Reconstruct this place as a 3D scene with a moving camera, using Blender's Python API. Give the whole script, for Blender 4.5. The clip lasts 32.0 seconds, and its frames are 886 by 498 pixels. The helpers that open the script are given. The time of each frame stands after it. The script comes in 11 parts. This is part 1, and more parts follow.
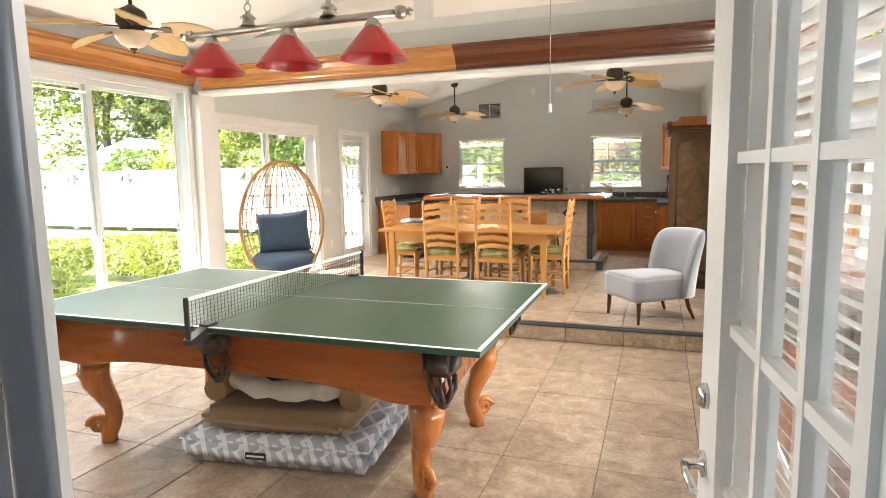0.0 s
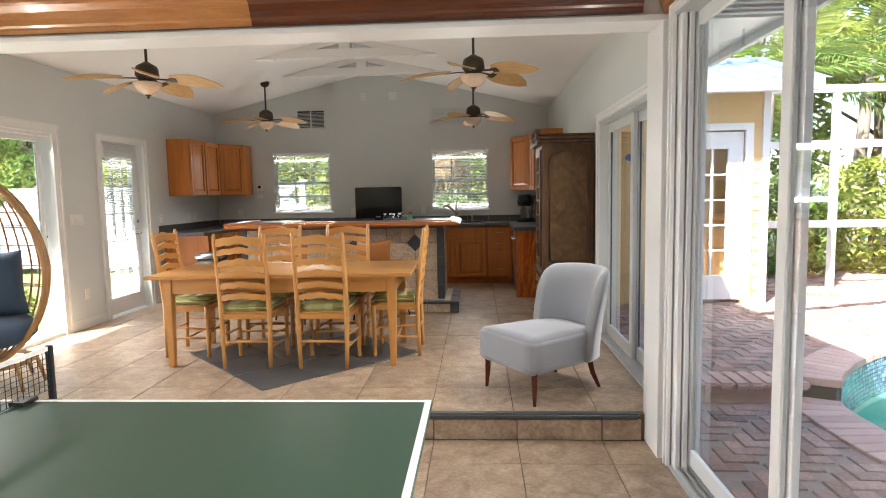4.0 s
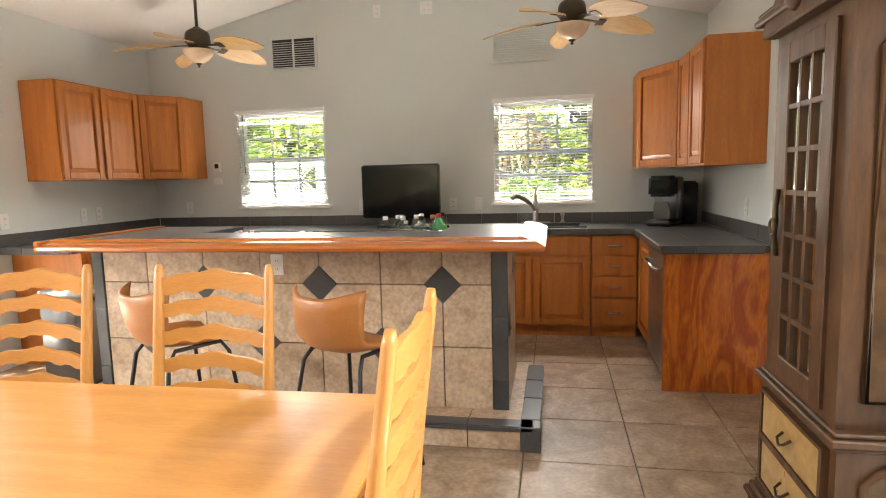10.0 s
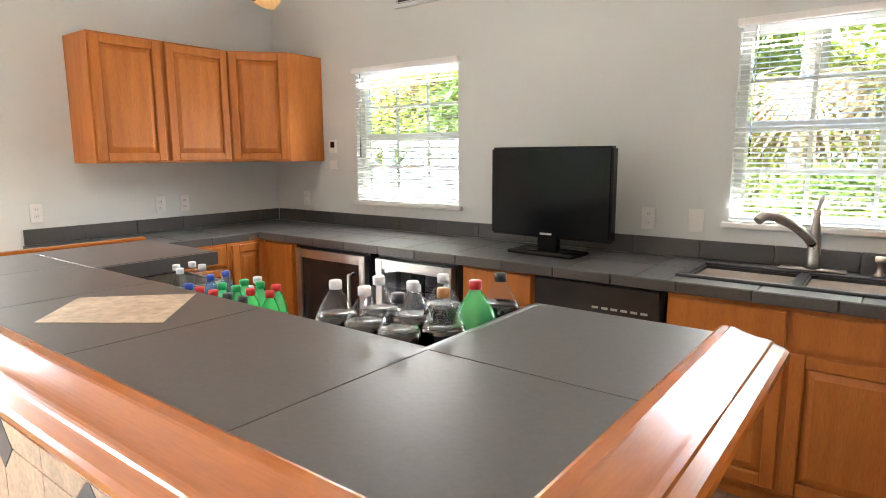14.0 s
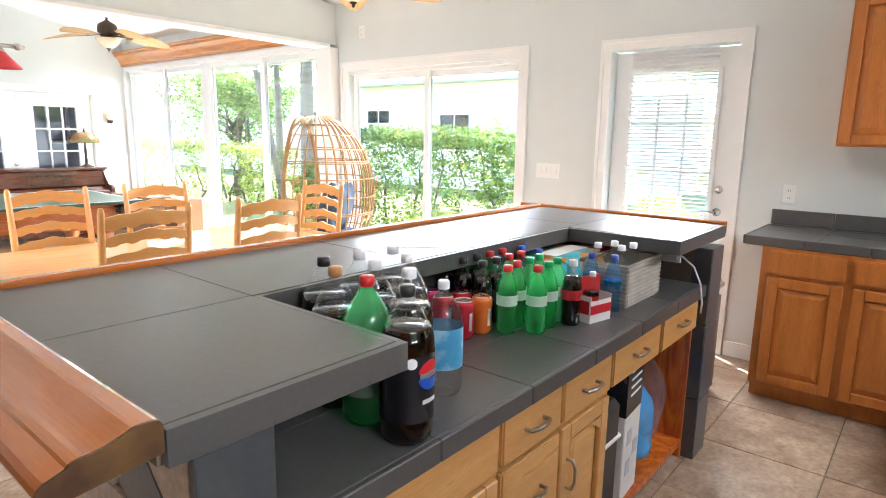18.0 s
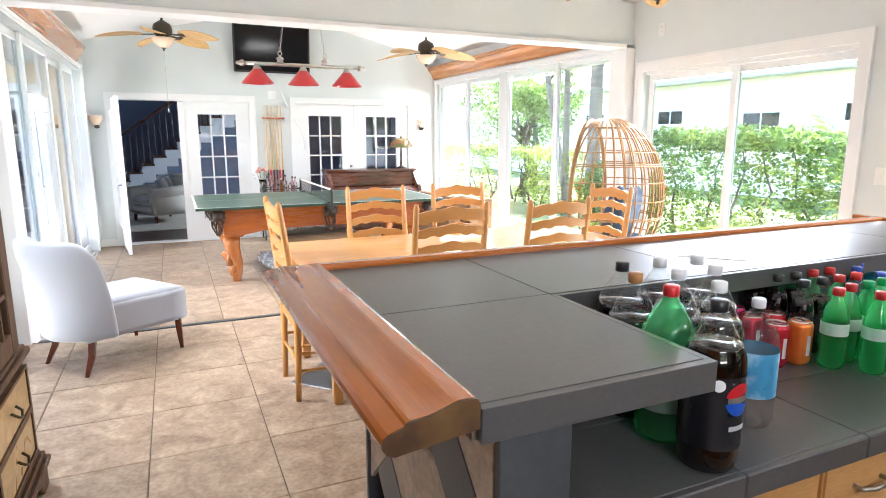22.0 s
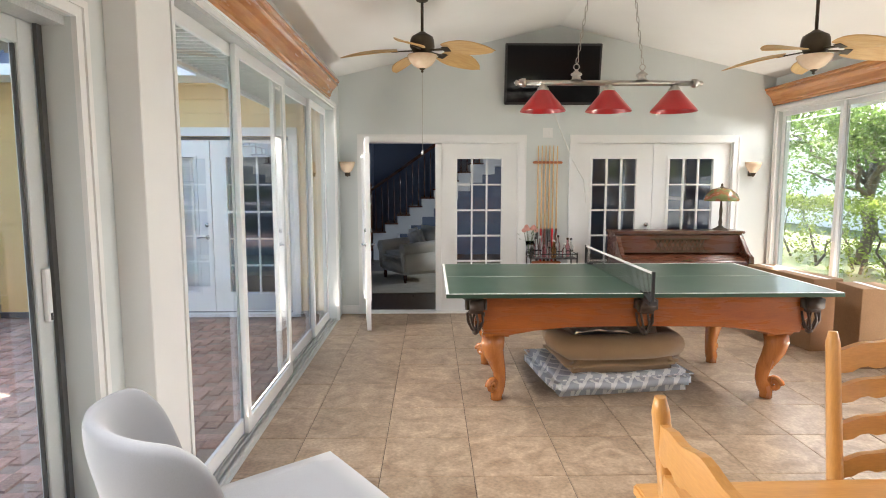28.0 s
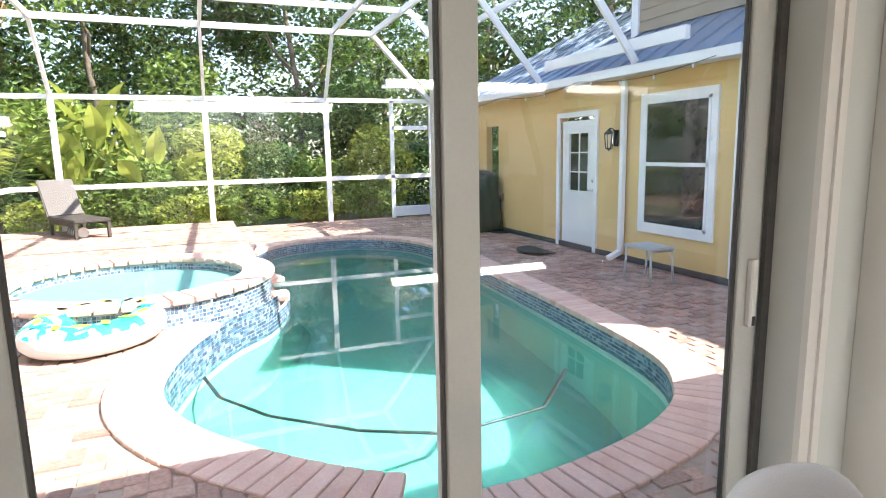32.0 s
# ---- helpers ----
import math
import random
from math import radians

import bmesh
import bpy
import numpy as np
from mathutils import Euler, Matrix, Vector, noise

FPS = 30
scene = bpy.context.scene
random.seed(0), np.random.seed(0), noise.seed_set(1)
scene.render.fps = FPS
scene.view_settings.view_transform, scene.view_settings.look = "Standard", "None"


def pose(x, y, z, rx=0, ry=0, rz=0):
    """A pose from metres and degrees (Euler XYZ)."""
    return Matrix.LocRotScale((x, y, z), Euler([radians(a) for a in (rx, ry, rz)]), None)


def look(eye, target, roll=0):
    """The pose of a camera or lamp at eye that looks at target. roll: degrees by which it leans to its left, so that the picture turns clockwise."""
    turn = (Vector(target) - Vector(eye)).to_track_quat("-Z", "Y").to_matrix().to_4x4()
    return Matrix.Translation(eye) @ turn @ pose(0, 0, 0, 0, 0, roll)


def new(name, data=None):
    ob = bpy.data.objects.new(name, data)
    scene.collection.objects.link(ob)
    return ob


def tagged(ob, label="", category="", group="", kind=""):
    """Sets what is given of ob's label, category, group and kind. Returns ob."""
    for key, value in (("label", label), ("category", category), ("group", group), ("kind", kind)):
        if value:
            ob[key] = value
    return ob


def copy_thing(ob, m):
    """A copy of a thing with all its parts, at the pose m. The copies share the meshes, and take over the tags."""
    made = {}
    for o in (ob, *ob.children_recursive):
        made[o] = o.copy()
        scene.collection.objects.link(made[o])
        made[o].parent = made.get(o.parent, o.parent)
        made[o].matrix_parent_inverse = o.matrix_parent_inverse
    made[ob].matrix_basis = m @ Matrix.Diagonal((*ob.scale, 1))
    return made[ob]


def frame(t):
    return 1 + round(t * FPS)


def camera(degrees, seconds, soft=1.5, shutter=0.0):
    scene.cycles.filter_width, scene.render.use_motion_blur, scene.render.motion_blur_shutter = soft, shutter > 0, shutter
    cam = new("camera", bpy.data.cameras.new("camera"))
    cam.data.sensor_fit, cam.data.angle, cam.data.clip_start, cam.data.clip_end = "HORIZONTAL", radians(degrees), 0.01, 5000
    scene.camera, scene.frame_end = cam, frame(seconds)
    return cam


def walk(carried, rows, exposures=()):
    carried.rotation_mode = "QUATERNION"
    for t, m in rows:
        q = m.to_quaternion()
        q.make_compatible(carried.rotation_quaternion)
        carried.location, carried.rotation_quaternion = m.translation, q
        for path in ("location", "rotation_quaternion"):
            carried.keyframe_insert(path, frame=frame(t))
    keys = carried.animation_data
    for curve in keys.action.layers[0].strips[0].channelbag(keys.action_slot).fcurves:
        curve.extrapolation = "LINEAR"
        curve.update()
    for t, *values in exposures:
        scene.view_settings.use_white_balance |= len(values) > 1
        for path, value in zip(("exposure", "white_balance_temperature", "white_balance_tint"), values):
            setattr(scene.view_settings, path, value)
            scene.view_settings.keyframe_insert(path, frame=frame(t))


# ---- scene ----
cam = camera(73.0, 32.0, soft=1.0)
PATH = [
    (0, (0.554, 0.402, 1.562), (-0.122, 2.268, 1.311), -0.97),
    (0.5, (0.497, 0.622, 1.561), (-0.124, 2.507, 1.312), -1.22),
    (1, (0.445, 0.793, 1.555), (-0.112, 2.695, 1.288), -1.37),
    (1.5, (0.315, 0.997, 1.555), (-0.16, 2.924, 1.299), -1.52),
    (2, (0.237, 1.202, 1.521), (-0.141, 3.149, 1.258), -1.44),
    (2.5, (0.232, 1.475, 1.523), (-0.062, 3.438, 1.279), -1.35),
    (3, (0.182, 1.75, 1.54), (-0.031, 3.725, 1.305), -1.17),
    (3.5, (0.063, 1.995, 1.541), (-0.088, 3.978, 1.331), -1.19),
    (4, (0.059, 2.247, 1.53), (-0.058, 4.235, 1.344), -1.1),
    (4.5, (0.151, 2.528, 1.543), (0.052, 4.518, 1.38), -0.88),
    (6.5, (0.371, 3.71, 1.516), (0.146, 5.688, 1.327), -0.4),
    (7, (0.393, 4.043, 1.493), (0.108, 6.012, 1.295), -0.83),
    (7.5, (0.43, 4.396, 1.472), (0.086, 6.355, 1.262), -1.27),
    (8, (0.433, 4.75, 1.475), (0.022, 6.696, 1.268), -1.6),
    (8.5, (0.318, 5.108, 1.442), (-0.119, 7.051, 1.253), -1.6),
    (9, (0.189, 5.47, 1.412), (-0.248, 7.411, 1.208), -1.5),
    (9.5, (0.072, 5.844, 1.452), (-0.334, 7.791, 1.242), -1.5),
    (10, (-0.102, 6.186, 1.511), (-0.468, 8.138, 1.275), -1.4),
    (10.5, (-0.188, 6.457, 1.558), (-0.583, 8.405, 1.332), -1.3),
    (11, (-0.167, 6.788, 1.585), (-0.609, 8.727, 1.373), -0.9),
    (11.5, (-0.184, 7.127, 1.582), (-0.71, 9.044, 1.372), -0.7),
    (12, (-0.204, 7.421, 1.602), (-0.822, 9.308, 1.377), -0.6),
    (12.5, (-0.142, 7.724, 1.6), (-0.888, 9.563, 1.354), -0.6),
    (13, (-0.081, 7.993, 1.609), (-0.943, 9.777, 1.333), -0.6),
    (13.5, (-0.025, 8.294, 1.603), (-1.037, 9.995, 1.311), -0.42),
    (15.5, (0.034, 9.536, 1.581), (-1.776, 10.328, 1.277), -0.3),
    (16, (-0.059, 9.855, 1.57), (-2.001, 10.234, 1.302), 0.2),
    (16.5, (-0.167, 10.094, 1.545), (-2.144, 10.015, 1.28), 0.9),
    (17, (-0.206, 10.345, 1.567), (-2.104, 9.782, 1.283), 1.4),
    (17.5, (-0.122, 10.597, 1.574), (-1.839, 9.634, 1.232), 1.25),
    (18, (0.033, 10.678, 1.581), (-1.484, 9.43, 1.209), 1.0),
    (18.5, (0.083, 10.713, 1.576), (-1.279, 9.302, 1.193), 0.25),
    (19, (0.094, 10.76, 1.574), (-1.18, 9.265, 1.2), 0.0),
    (19.5, (0.116, 10.786, 1.573), (-1.123, 9.26, 1.208), 0.2),
    (20, (0.128, 10.792, 1.573), (-1.07, 9.235, 1.204), 0.3),
    (20.5, (0.129, 10.782, 1.573), (-1.009, 9.18, 1.204), 0.5),
    (21, (0.131, 10.768, 1.572), (-0.925, 9.111, 1.199), 0.5),
    (21.5, (0.115, 10.73, 1.577), (-0.824, 9.004, 1.205), 0.2),
    (22, (0.079, 10.65, 1.581), (-0.725, 8.857, 1.21), 0.1),
    (22.5, (0.051, 10.582, 1.584), (-0.626, 8.735, 1.217), -0.1),
    (23, (0.034, 10.529, 1.583), (-0.543, 8.647, 1.225), 0.0),
    (23.5, (0.032, 10.432, 1.586), (-0.484, 8.529, 1.243), 0.45),
    (24, (0.043, 10.225, 1.596), (-0.462, 8.315, 1.282), 1.1),
    (24.5, (0.013, 10.025, 1.586), (-0.474, 8.11, 1.276), 1.1),
    (26.5, (-0.035, 8.968, 1.569), (-0.54, 7.053, 1.291), -0.1),
    (27, (-0.042, 8.66, 1.6), (-0.488, 6.724, 1.332), -0.4),
    (27.5, (-0.021, 8.379, 1.595), (-0.337, 6.414, 1.349), -0.2),
    (28, (0.001, 8.144, 1.61), (-0.038, 6.156, 1.388), 0.0),
    (28.5, (-0.049, 7.967, 1.626), (0.287, 6.013, 1.407), 0.4),
    (29, (-0.033, 7.878, 1.64), (0.672, 6.026, 1.414), 0.4),
    (29.5, (-0.057, 7.883, 1.647), (0.996, 6.203, 1.4), 0.0),
    (30.0, (-0.06, 7.88, 1.638), (1.237, 6.382, 1.368), -0.66),
    (30.5, (-0.019, 7.807, 1.628), (1.446, 6.475, 1.341), -1.31),
    (31.0, (0.079, 7.681, 1.629), (1.684, 6.527, 1.332), -1.48),
    (31.5, (0.136, 7.592, 1.632), (1.858, 6.623, 1.327), -1.29),
    (32.0, (0.182, 7.464, 1.616), (2.009, 6.717, 1.292), -1.1),
]
walk(cam, [(t, look(eye, target, roll)) for t, eye, target, roll in PATH],
     exposures=[(0, 3.01, 6500, 10), (2, 2.72, 6600, 10), (5, 2.42, 6000, 10), (8, 2.72, 6050, 10), (10, 3.33, 6600, 10), (12, 3.71, 6150, 10), (13, 3.84, 6100, 10), (16, 3.69, 5900, 10), (18, 3.56, 5700, 10), (24, 3.27, 5600, 10), (25.5, 2.98, 6000, 10), (27, 2.62, 6200, 10), (28.5, 2.54, 6250, 10), (30, 2.61, 6350, 10), (31, 2.33, 6350, 10), (32, 2.12, 6450, 10)])
import itertools

# ---- world, sun and exposure ----
SUN_DIR = Vector((0.381, 0.549, -0.743))
world = bpy.data.worlds.new("sky")
scene.world = world
world.use_nodes = True
wn = world.node_tree
sky = wn.nodes.new("ShaderNodeTexSky")
sky.sky_type = 'NISHITA'
sky.sun_disc = False
sky.sun_elevation = radians(48)
sky.sun_rotation = radians(180 + 34.8)
sky.air_density, sky.dust_density, sky.ozone_density = 1.0, 1.5, 1.0
wn.links.new(sky.outputs[0], wn.nodes["Background"].inputs[0])
wn.nodes["Background"].inputs[1].default_value = 0.15
sun_data = bpy.data.lights.new("sun", 'SUN')
sun_data.energy, sun_data.angle, sun_data.color = 4.5, radians(0.5), (1.0, 0.94, 0.85)
sun = new("sun", sun_data)
sun.matrix_world = look((0, 0, 30), Vector((0, 0, 30)) + SUN_DIR)


def sky_lamp(x, y, z, length, depth, power, inward, down, spread, colour):
    """Skylight through an opening: a narrow area lamp in its reveal, aimed inward and down (or up, from the bright ground)."""
    d = bpy.data.lights.new("sky_lamp", 'AREA')
    d.shape, d.size, d.size_y = 'RECTANGLE', length, depth
    d.energy, d.color, d.spread = power, colour, radians(spread)
    lamp = new("sky_lamp", d)
    aim = Vector((inward[0] * math.cos(radians(down)), inward[1] * math.cos(radians(down)), -math.sin(radians(down))))
    side = Vector((0, 0, 1)).cross(aim).normalized()
    m = Matrix((side, (-aim).cross(side), -aim)).transposed()
    lamp.matrix_world = Matrix.Translation((x, y, z)) @ m.to_4x4()


SKY_TINT, GROUND_TINT = (1.0, 0.95, 0.89), (1.0, 0.90, 0.78)
for x, y, head, length, power, inward in (
        (-4.16, 2.03, 2.36, 2.0, 7, (1, 0)), (-4.16, 4.4, 2.36, 2.1, 10, (1, 0)), (-4.16, 7.0, 2.09, 1.9, 12, (1, 0)), (-4.16, 9.2, 1.95, 0.5, 4, (1, 0)),
        (1.12, 2.2, 2.34, 1.8, 5, (-1, 0)), (1.12, 4.3, 2.34, 2.0, 8, (-1, 0)), (1.20, 6.95, 2.06, 1.4, 6.5, (-1, 0)),
        (-2.74, 11.73, 2.13, 0.85, 2.4, (0, -1)), (-0.21, 11.73, 2.13, 0.85, 2.0, (0, -1))):
    sky_lamp(x, y, head, length, 0.12, power * 0.58, inward, 42, 105, SKY_TINT)
for x, y, sill, length, power, inward in (
        (-4.16, 2.03, 0.12, 2.0, 3.5, (1, 0)), (-4.16, 4.4, 0.12, 2.1, 4, (1, 0)), (-4.16, 7.0, 0.28, 1.9, 1.6, (1, 0)), (-4.16, 9.2, 0.45, 0.5, 1.5, (1, 0)),
        (1.12, 2.2, 0.12, 1.8, 2.5, (-1, 0)), (1.12, 4.3, 0.12, 2.0, 2.5, (-1, 0)), (1.20, 6.95, 0.28, 1.4, 1.0, (-1, 0)),
        (-2.74, 11.73, 1.33, 0.85, 1.5, (0, -1)), (-0.21, 11.73, 1.33, 0.85, 1.7, (0, -1))):
    sky_lamp(x, y, sill, length, 0.12, power * 1.1, inward, -50, 125, GROUND_TINT)
sky_lamp(-4.28, -2.5, 1.9, 1.0, 0.5, 16, (1, 0), 25, 120, (0.85, 0.93, 1.0))   # fill lamp added to brighten the hall, from an assumed, unseen window

U = 0.165          # upper floor
XL, XR = -4.14, 1.10   # side walls, room faces
XE = 1.18              # east wall beside the kitchen, set back behind the post
YB, YK = 0.87, 11.77   # house wall and kitchen wall, room faces
RIDGE = (XL + XR) / 2
EAVE, PITCH = 2.85, 0.228


def roof_z(x):
    return EAVE + PITCH * (XR - RIDGE - abs(x - RIDGE))


# ---- materials ----
MATS = {}


def mat(name, a, b=None, scale=6.0, fine=60.0, rough=0.5, bump=0.0, metal=0.0, stretch=(1, 1, 1), vary=0.0,
        coat=0.0, spec=0.5, sheen=0.0, sharp=0.25, detail=4.0, mottle=0.10, warp=0.0, bumpmix=0.5):
    """A painted, stone, wood or cloth surface: two colours mixed by a broad noise, a fine grain over them, relief and uneven gloss."""
    m = bpy.data.materials.new(name)
    m.use_nodes = True
    t = m.node_tree
    bs = t.nodes["Principled BSDF"]
    b = b or tuple(c * 0.86 for c in a)
    tc = t.nodes.new("ShaderNodeTexCoord")
    mp = t.nodes.new("ShaderNodeMapping")
    mp.inputs["Scale"].default_value = stretch
    src = tc.outputs["Object"]
    oi = None
    if vary:
        oi = t.nodes.new("ShaderNodeObjectInfo")
        off = t.nodes.new("ShaderNodeVectorMath")
        off.operation = 'MULTIPLY_ADD'
        cmb = t.nodes.new("ShaderNodeCombineXYZ")
        for k in range(3):
            t.links.new(oi.outputs["Random"], cmb.inputs[k])
        t.links.new(cmb.outputs[0], off.inputs[0])
        off.inputs[1].default_value = (37, 53, 71)
        t.links.new(src, off.inputs[2])
        src = off.outputs[0]
    t.links.new(src, mp.inputs[0])
    n1 = t.nodes.new("ShaderNodeTexNoise")
    n1.inputs["Scale"].default_value, n1.inputs["Detail"].default_value = scale, detail
    n1.inputs["Distortion"].default_value = warp
    n2 = t.nodes.new("ShaderNodeTexNoise")
    n2.inputs["Scale"].default_value, n2.inputs["Detail"].default_value = fine, 3
    t.links.new(mp.outputs[0], n1.inputs["Vector"])
    t.links.new(mp.outputs[0], n2.inputs["Vector"])
    rp = t.nodes.new("ShaderNodeValToRGB")
    rp.color_ramp.elements[0].position, rp.color_ramp.elements[1].position = 0.5 - sharp, 0.5 + sharp
    rp.color_ramp.elements[0].color, rp.color_ramp.elements[1].color = (*a, 1), (*b, 1)
    t.links.new(n1.outputs[0], rp.inputs[0])
    mx = t.nodes.new("ShaderNodeMix")
    mx.data_type, mx.blend_type = 'RGBA', 'OVERLAY'
    mx.inputs[0].default_value = mottle * 2
    t.links.new(rp.outputs[0], mx.inputs[6])
    t.links.new(n2.outputs[0], mx.inputs[7])
    col = mx.outputs[2]
    if vary:
        hv = t.nodes.new("ShaderNodeHueSaturation")
        mr = t.nodes.new("ShaderNodeMapRange")
        mr.inputs[3].default_value, mr.inputs[4].default_value = 1 - vary, 1 + vary
        t.links.new(oi.outputs["Random"], mr.inputs[0])
        t.links.new(mr.outputs[0], hv.inputs["Value"])
        t.links.new(col, hv.inputs["Color"])
        col = hv.outputs[0]
    t.links.new(col, bs.inputs["Base Color"])
    rr = t.nodes.new("ShaderNodeMapRange")
    rr.inputs[3].default_value, rr.inputs[4].default_value = max(0.02, rough - 0.08), min(1, rough + 0.08)
    t.links.new(n1.outputs[0], rr.inputs[0])
    t.links.new(rr.outputs[0], bs.inputs["Roughness"])
    bs.inputs["Metallic"].default_value = metal
    bs.inputs["Specular IOR Level"].default_value = spec
    bs.inputs["Coat Weight"].default_value = coat
    bs.inputs["Coat Roughness"].default_value = 0.08
    bs.inputs["Sheen Weight"].default_value = sheen
    if bump:
        bp = t.nodes.new("ShaderNodeBump")
        bp.inputs["Strength"].default_value, bp.inputs["Distance"].default_value = min(1, bump), 0.004
        ad = t.nodes.new("ShaderNodeMix")
        ad.inputs[0].default_value = bumpmix
        t.links.new(n1.outputs[0], ad.inputs[2])
        t.links.new(n2.outputs[0], ad.inputs[3])
        t.links.new(ad.outputs[0], bp.inputs["Height"])
        t.links.new(bp.outputs[0], bs.inputs["Normal"])
    MATS[name] = m
    return m


def clear(name, tint=(1, 1, 1), ior=1.45, rough=0.0):
    m = bpy.data.materials.new(name)
    m.use_nodes = True
    bs = m.node_tree.nodes["Principled BSDF"]
    bs.inputs["Base Color"].default_value = (*tint, 1)
    bs.inputs["Transmission Weight"].default_value = 1.0
    bs.inputs["IOR"].default_value = ior
    bs.inputs["Roughness"].default_value = rough
    return m


def glow(name, col, strength):
    m = bpy.data.materials.new(name)
    m.use_nodes = True
    bs = m.node_tree.nodes["Principled BSDF"]
    bs.inputs["Base Color"].default_value = (*col, 1)
    bs.inputs["Emission Color"].default_value = (*col, 1)
    bs.inputs["Emission Strength"].default_value = strength
    return m


def leaf(name, a, b, thin=0.35):
    """Foliage that lets some light through."""
    m = mat(name, a, b, scale=1.2, fine=14, rough=0.5, sharp=0.2, spec=0.35)
    t = m.node_tree
    bs, out = t.nodes["Principled BSDF"], t.nodes["Material Output"]
    gi = t.nodes.new("ShaderNodeNewGeometry")
    hv = t.nodes.new("ShaderNodeHueSaturation")
    mr = t.nodes.new("ShaderNodeMapRange")
    mr.inputs[3].default_value, mr.inputs[4].default_value = 0.6, 1.5
    t.links.new(gi.outputs["Random Per Island"], mr.inputs[0])
    t.links.new(mr.outputs[0], hv.inputs["Value"])
    src = bs.inputs["Base Color"].links[0].from_socket
    t.links.new(src, hv.inputs["Color"])
    t.links.new(hv.outputs[0], bs.inputs["Base Color"])
    tr = t.nodes.new("ShaderNodeBsdfTranslucent")
    t.links.new(hv.outputs[0], tr.inputs["Color"])
    ms = t.nodes.new("ShaderNodeMixShader")
    ms.inputs[0].default_value = thin
    t.links.new(bs.outputs[0], ms.inputs[1])
    t.links.new(tr.outputs[0], ms.inputs[2])
    t.links.new(ms.outputs[0], out.inputs["Surface"])
    return m


wall_paint = mat("wall_paint", (0.665, 0.695, 0.685), (0.63, 0.665, 0.66), scale=1.5, fine=220, rough=0.6, bump=0.12, mottle=0.03, spec=0.3)
ceiling_paint = mat("ceiling_paint", (0.80, 0.79, 0.77), (0.77, 0.76, 0.74), scale=2, fine=180, rough=0.75, bump=0.15, mottle=0.03, spec=0.2)
trim_white = mat("trim_white", (0.80, 0.80, 0.785), (0.76, 0.76, 0.75), scale=3, fine=120, rough=0.38, bump=0.04, mottle=0.03)
vinyl_white = mat("vinyl_white", (0.80, 0.805, 0.80), (0.74, 0.75, 0.75), scale=2, fine=90, rough=0.33, mottle=0.03)
alu_grey = mat("alu_grey", (0.55, 0.57, 0.57), (0.48, 0.50, 0.50), scale=5, fine=120, rough=0.4, metal=0.3)
floor_tile = mat("floor_tile", (0.215, 0.145, 0.093), (0.43, 0.325, 0.23), scale=5.0, fine=48, rough=0.42, bump=0.28, vary=0.09, warp=1.3, detail=8, sharp=0.22, mottle=0.26)
bar_tile = mat("bar_tile", (0.40, 0.285, 0.19), (0.61, 0.49, 0.36), scale=6.5, fine=45, rough=0.42, bump=0.5, vary=0.08, warp=1.2, detail=8, sharp=0.22, mottle=0.26)
grout = mat("grout", (0.17, 0.13, 0.10), (0.13, 0.10, 0.075), scale=12, fine=150, rough=0.9, bump=0.3)
slate = mat("slate", (0.045, 0.052, 0.062), (0.085, 0.09, 0.092), scale=4, fine=55, rough=0.32, bump=0.2, vary=0.08, detail=6, warp=0.6)
slate_top = mat("slate_top", (0.060, 0.060, 0.062), (0.092, 0.089, 0.085), scale=1.2, fine=90, rough=0.36, spec=0.6, bump=0.08, vary=0.06, detail=3, warp=0.2)
pine_trim = mat("pine_trim", (0.52, 0.16, 0.020), (0.33, 0.085, 0.010), scale=1.6, fine=26, rough=0.22, stretch=(0.8, 12, 12), coat=0.6, warp=0.5, bump=0.03, mottle=0.08, sharp=0.4, detail=2)
pine_trim_y = mat("pine_trim_y", (0.52, 0.16, 0.020), (0.33, 0.085, 0.010), scale=1.6, fine=26, rough=0.22, stretch=(12, 0.8, 12), coat=0.6, warp=0.5, bump=0.03, mottle=0.08, sharp=0.4, detail=2)
end_grain = mat("end_grain", (0.055, 0.022, 0.008), (0.14, 0.075, 0.018), scale=14, fine=60, rough=0.6, sharp=0.15)
crown_light = mat("crown_light", (0.56, 0.25, 0.075), (0.36, 0.13, 0.035), scale=2.0, fine=26, rough=0.25, stretch=(12, 1.2, 12), coat=0.5, warp=0.7, bump=0.04)
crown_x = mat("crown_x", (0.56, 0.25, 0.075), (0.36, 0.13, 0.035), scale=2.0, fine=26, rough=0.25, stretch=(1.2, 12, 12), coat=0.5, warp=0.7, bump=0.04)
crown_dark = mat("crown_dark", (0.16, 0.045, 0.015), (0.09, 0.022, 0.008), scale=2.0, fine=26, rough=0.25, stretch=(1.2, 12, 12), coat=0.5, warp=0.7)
oak_cab = mat("oak_cab", (0.50, 0.175, 0.030), (0.37, 0.115, 0.017), scale=2.4, fine=34, rough=0.42, stretch=(9, 9, 0.9), coat=0.08, warp=0.5, bump=0.05, mottle=0.14)
oak_bar = mat("oak_bar", (0.60, 0.335, 0.115), (0.49, 0.25, 0.075), scale=2.4, fine=34, rough=0.3, stretch=(1.0, 9, 9), coat=0.25, warp=0.5, bump=0.05, mottle=0.14)
fir_ply = mat("fir_ply", (0.66, 0.19, 0.025), (0.40, 0.075, 0.008), scale=2.6, fine=22, rough=0.3, stretch=(3.5, 3.5, 0.75), coat=0.35, warp=2.6, sharp=0.12, detail=2, mottle=0.2)
beech = mat("beech", (0.60, 0.30, 0.085), (0.50, 0.235, 0.058), scale=2.2, fine=30, rough=0.32, stretch=(1.2, 9, 9), coat=0.2, warp=0.4, bump=0.04)
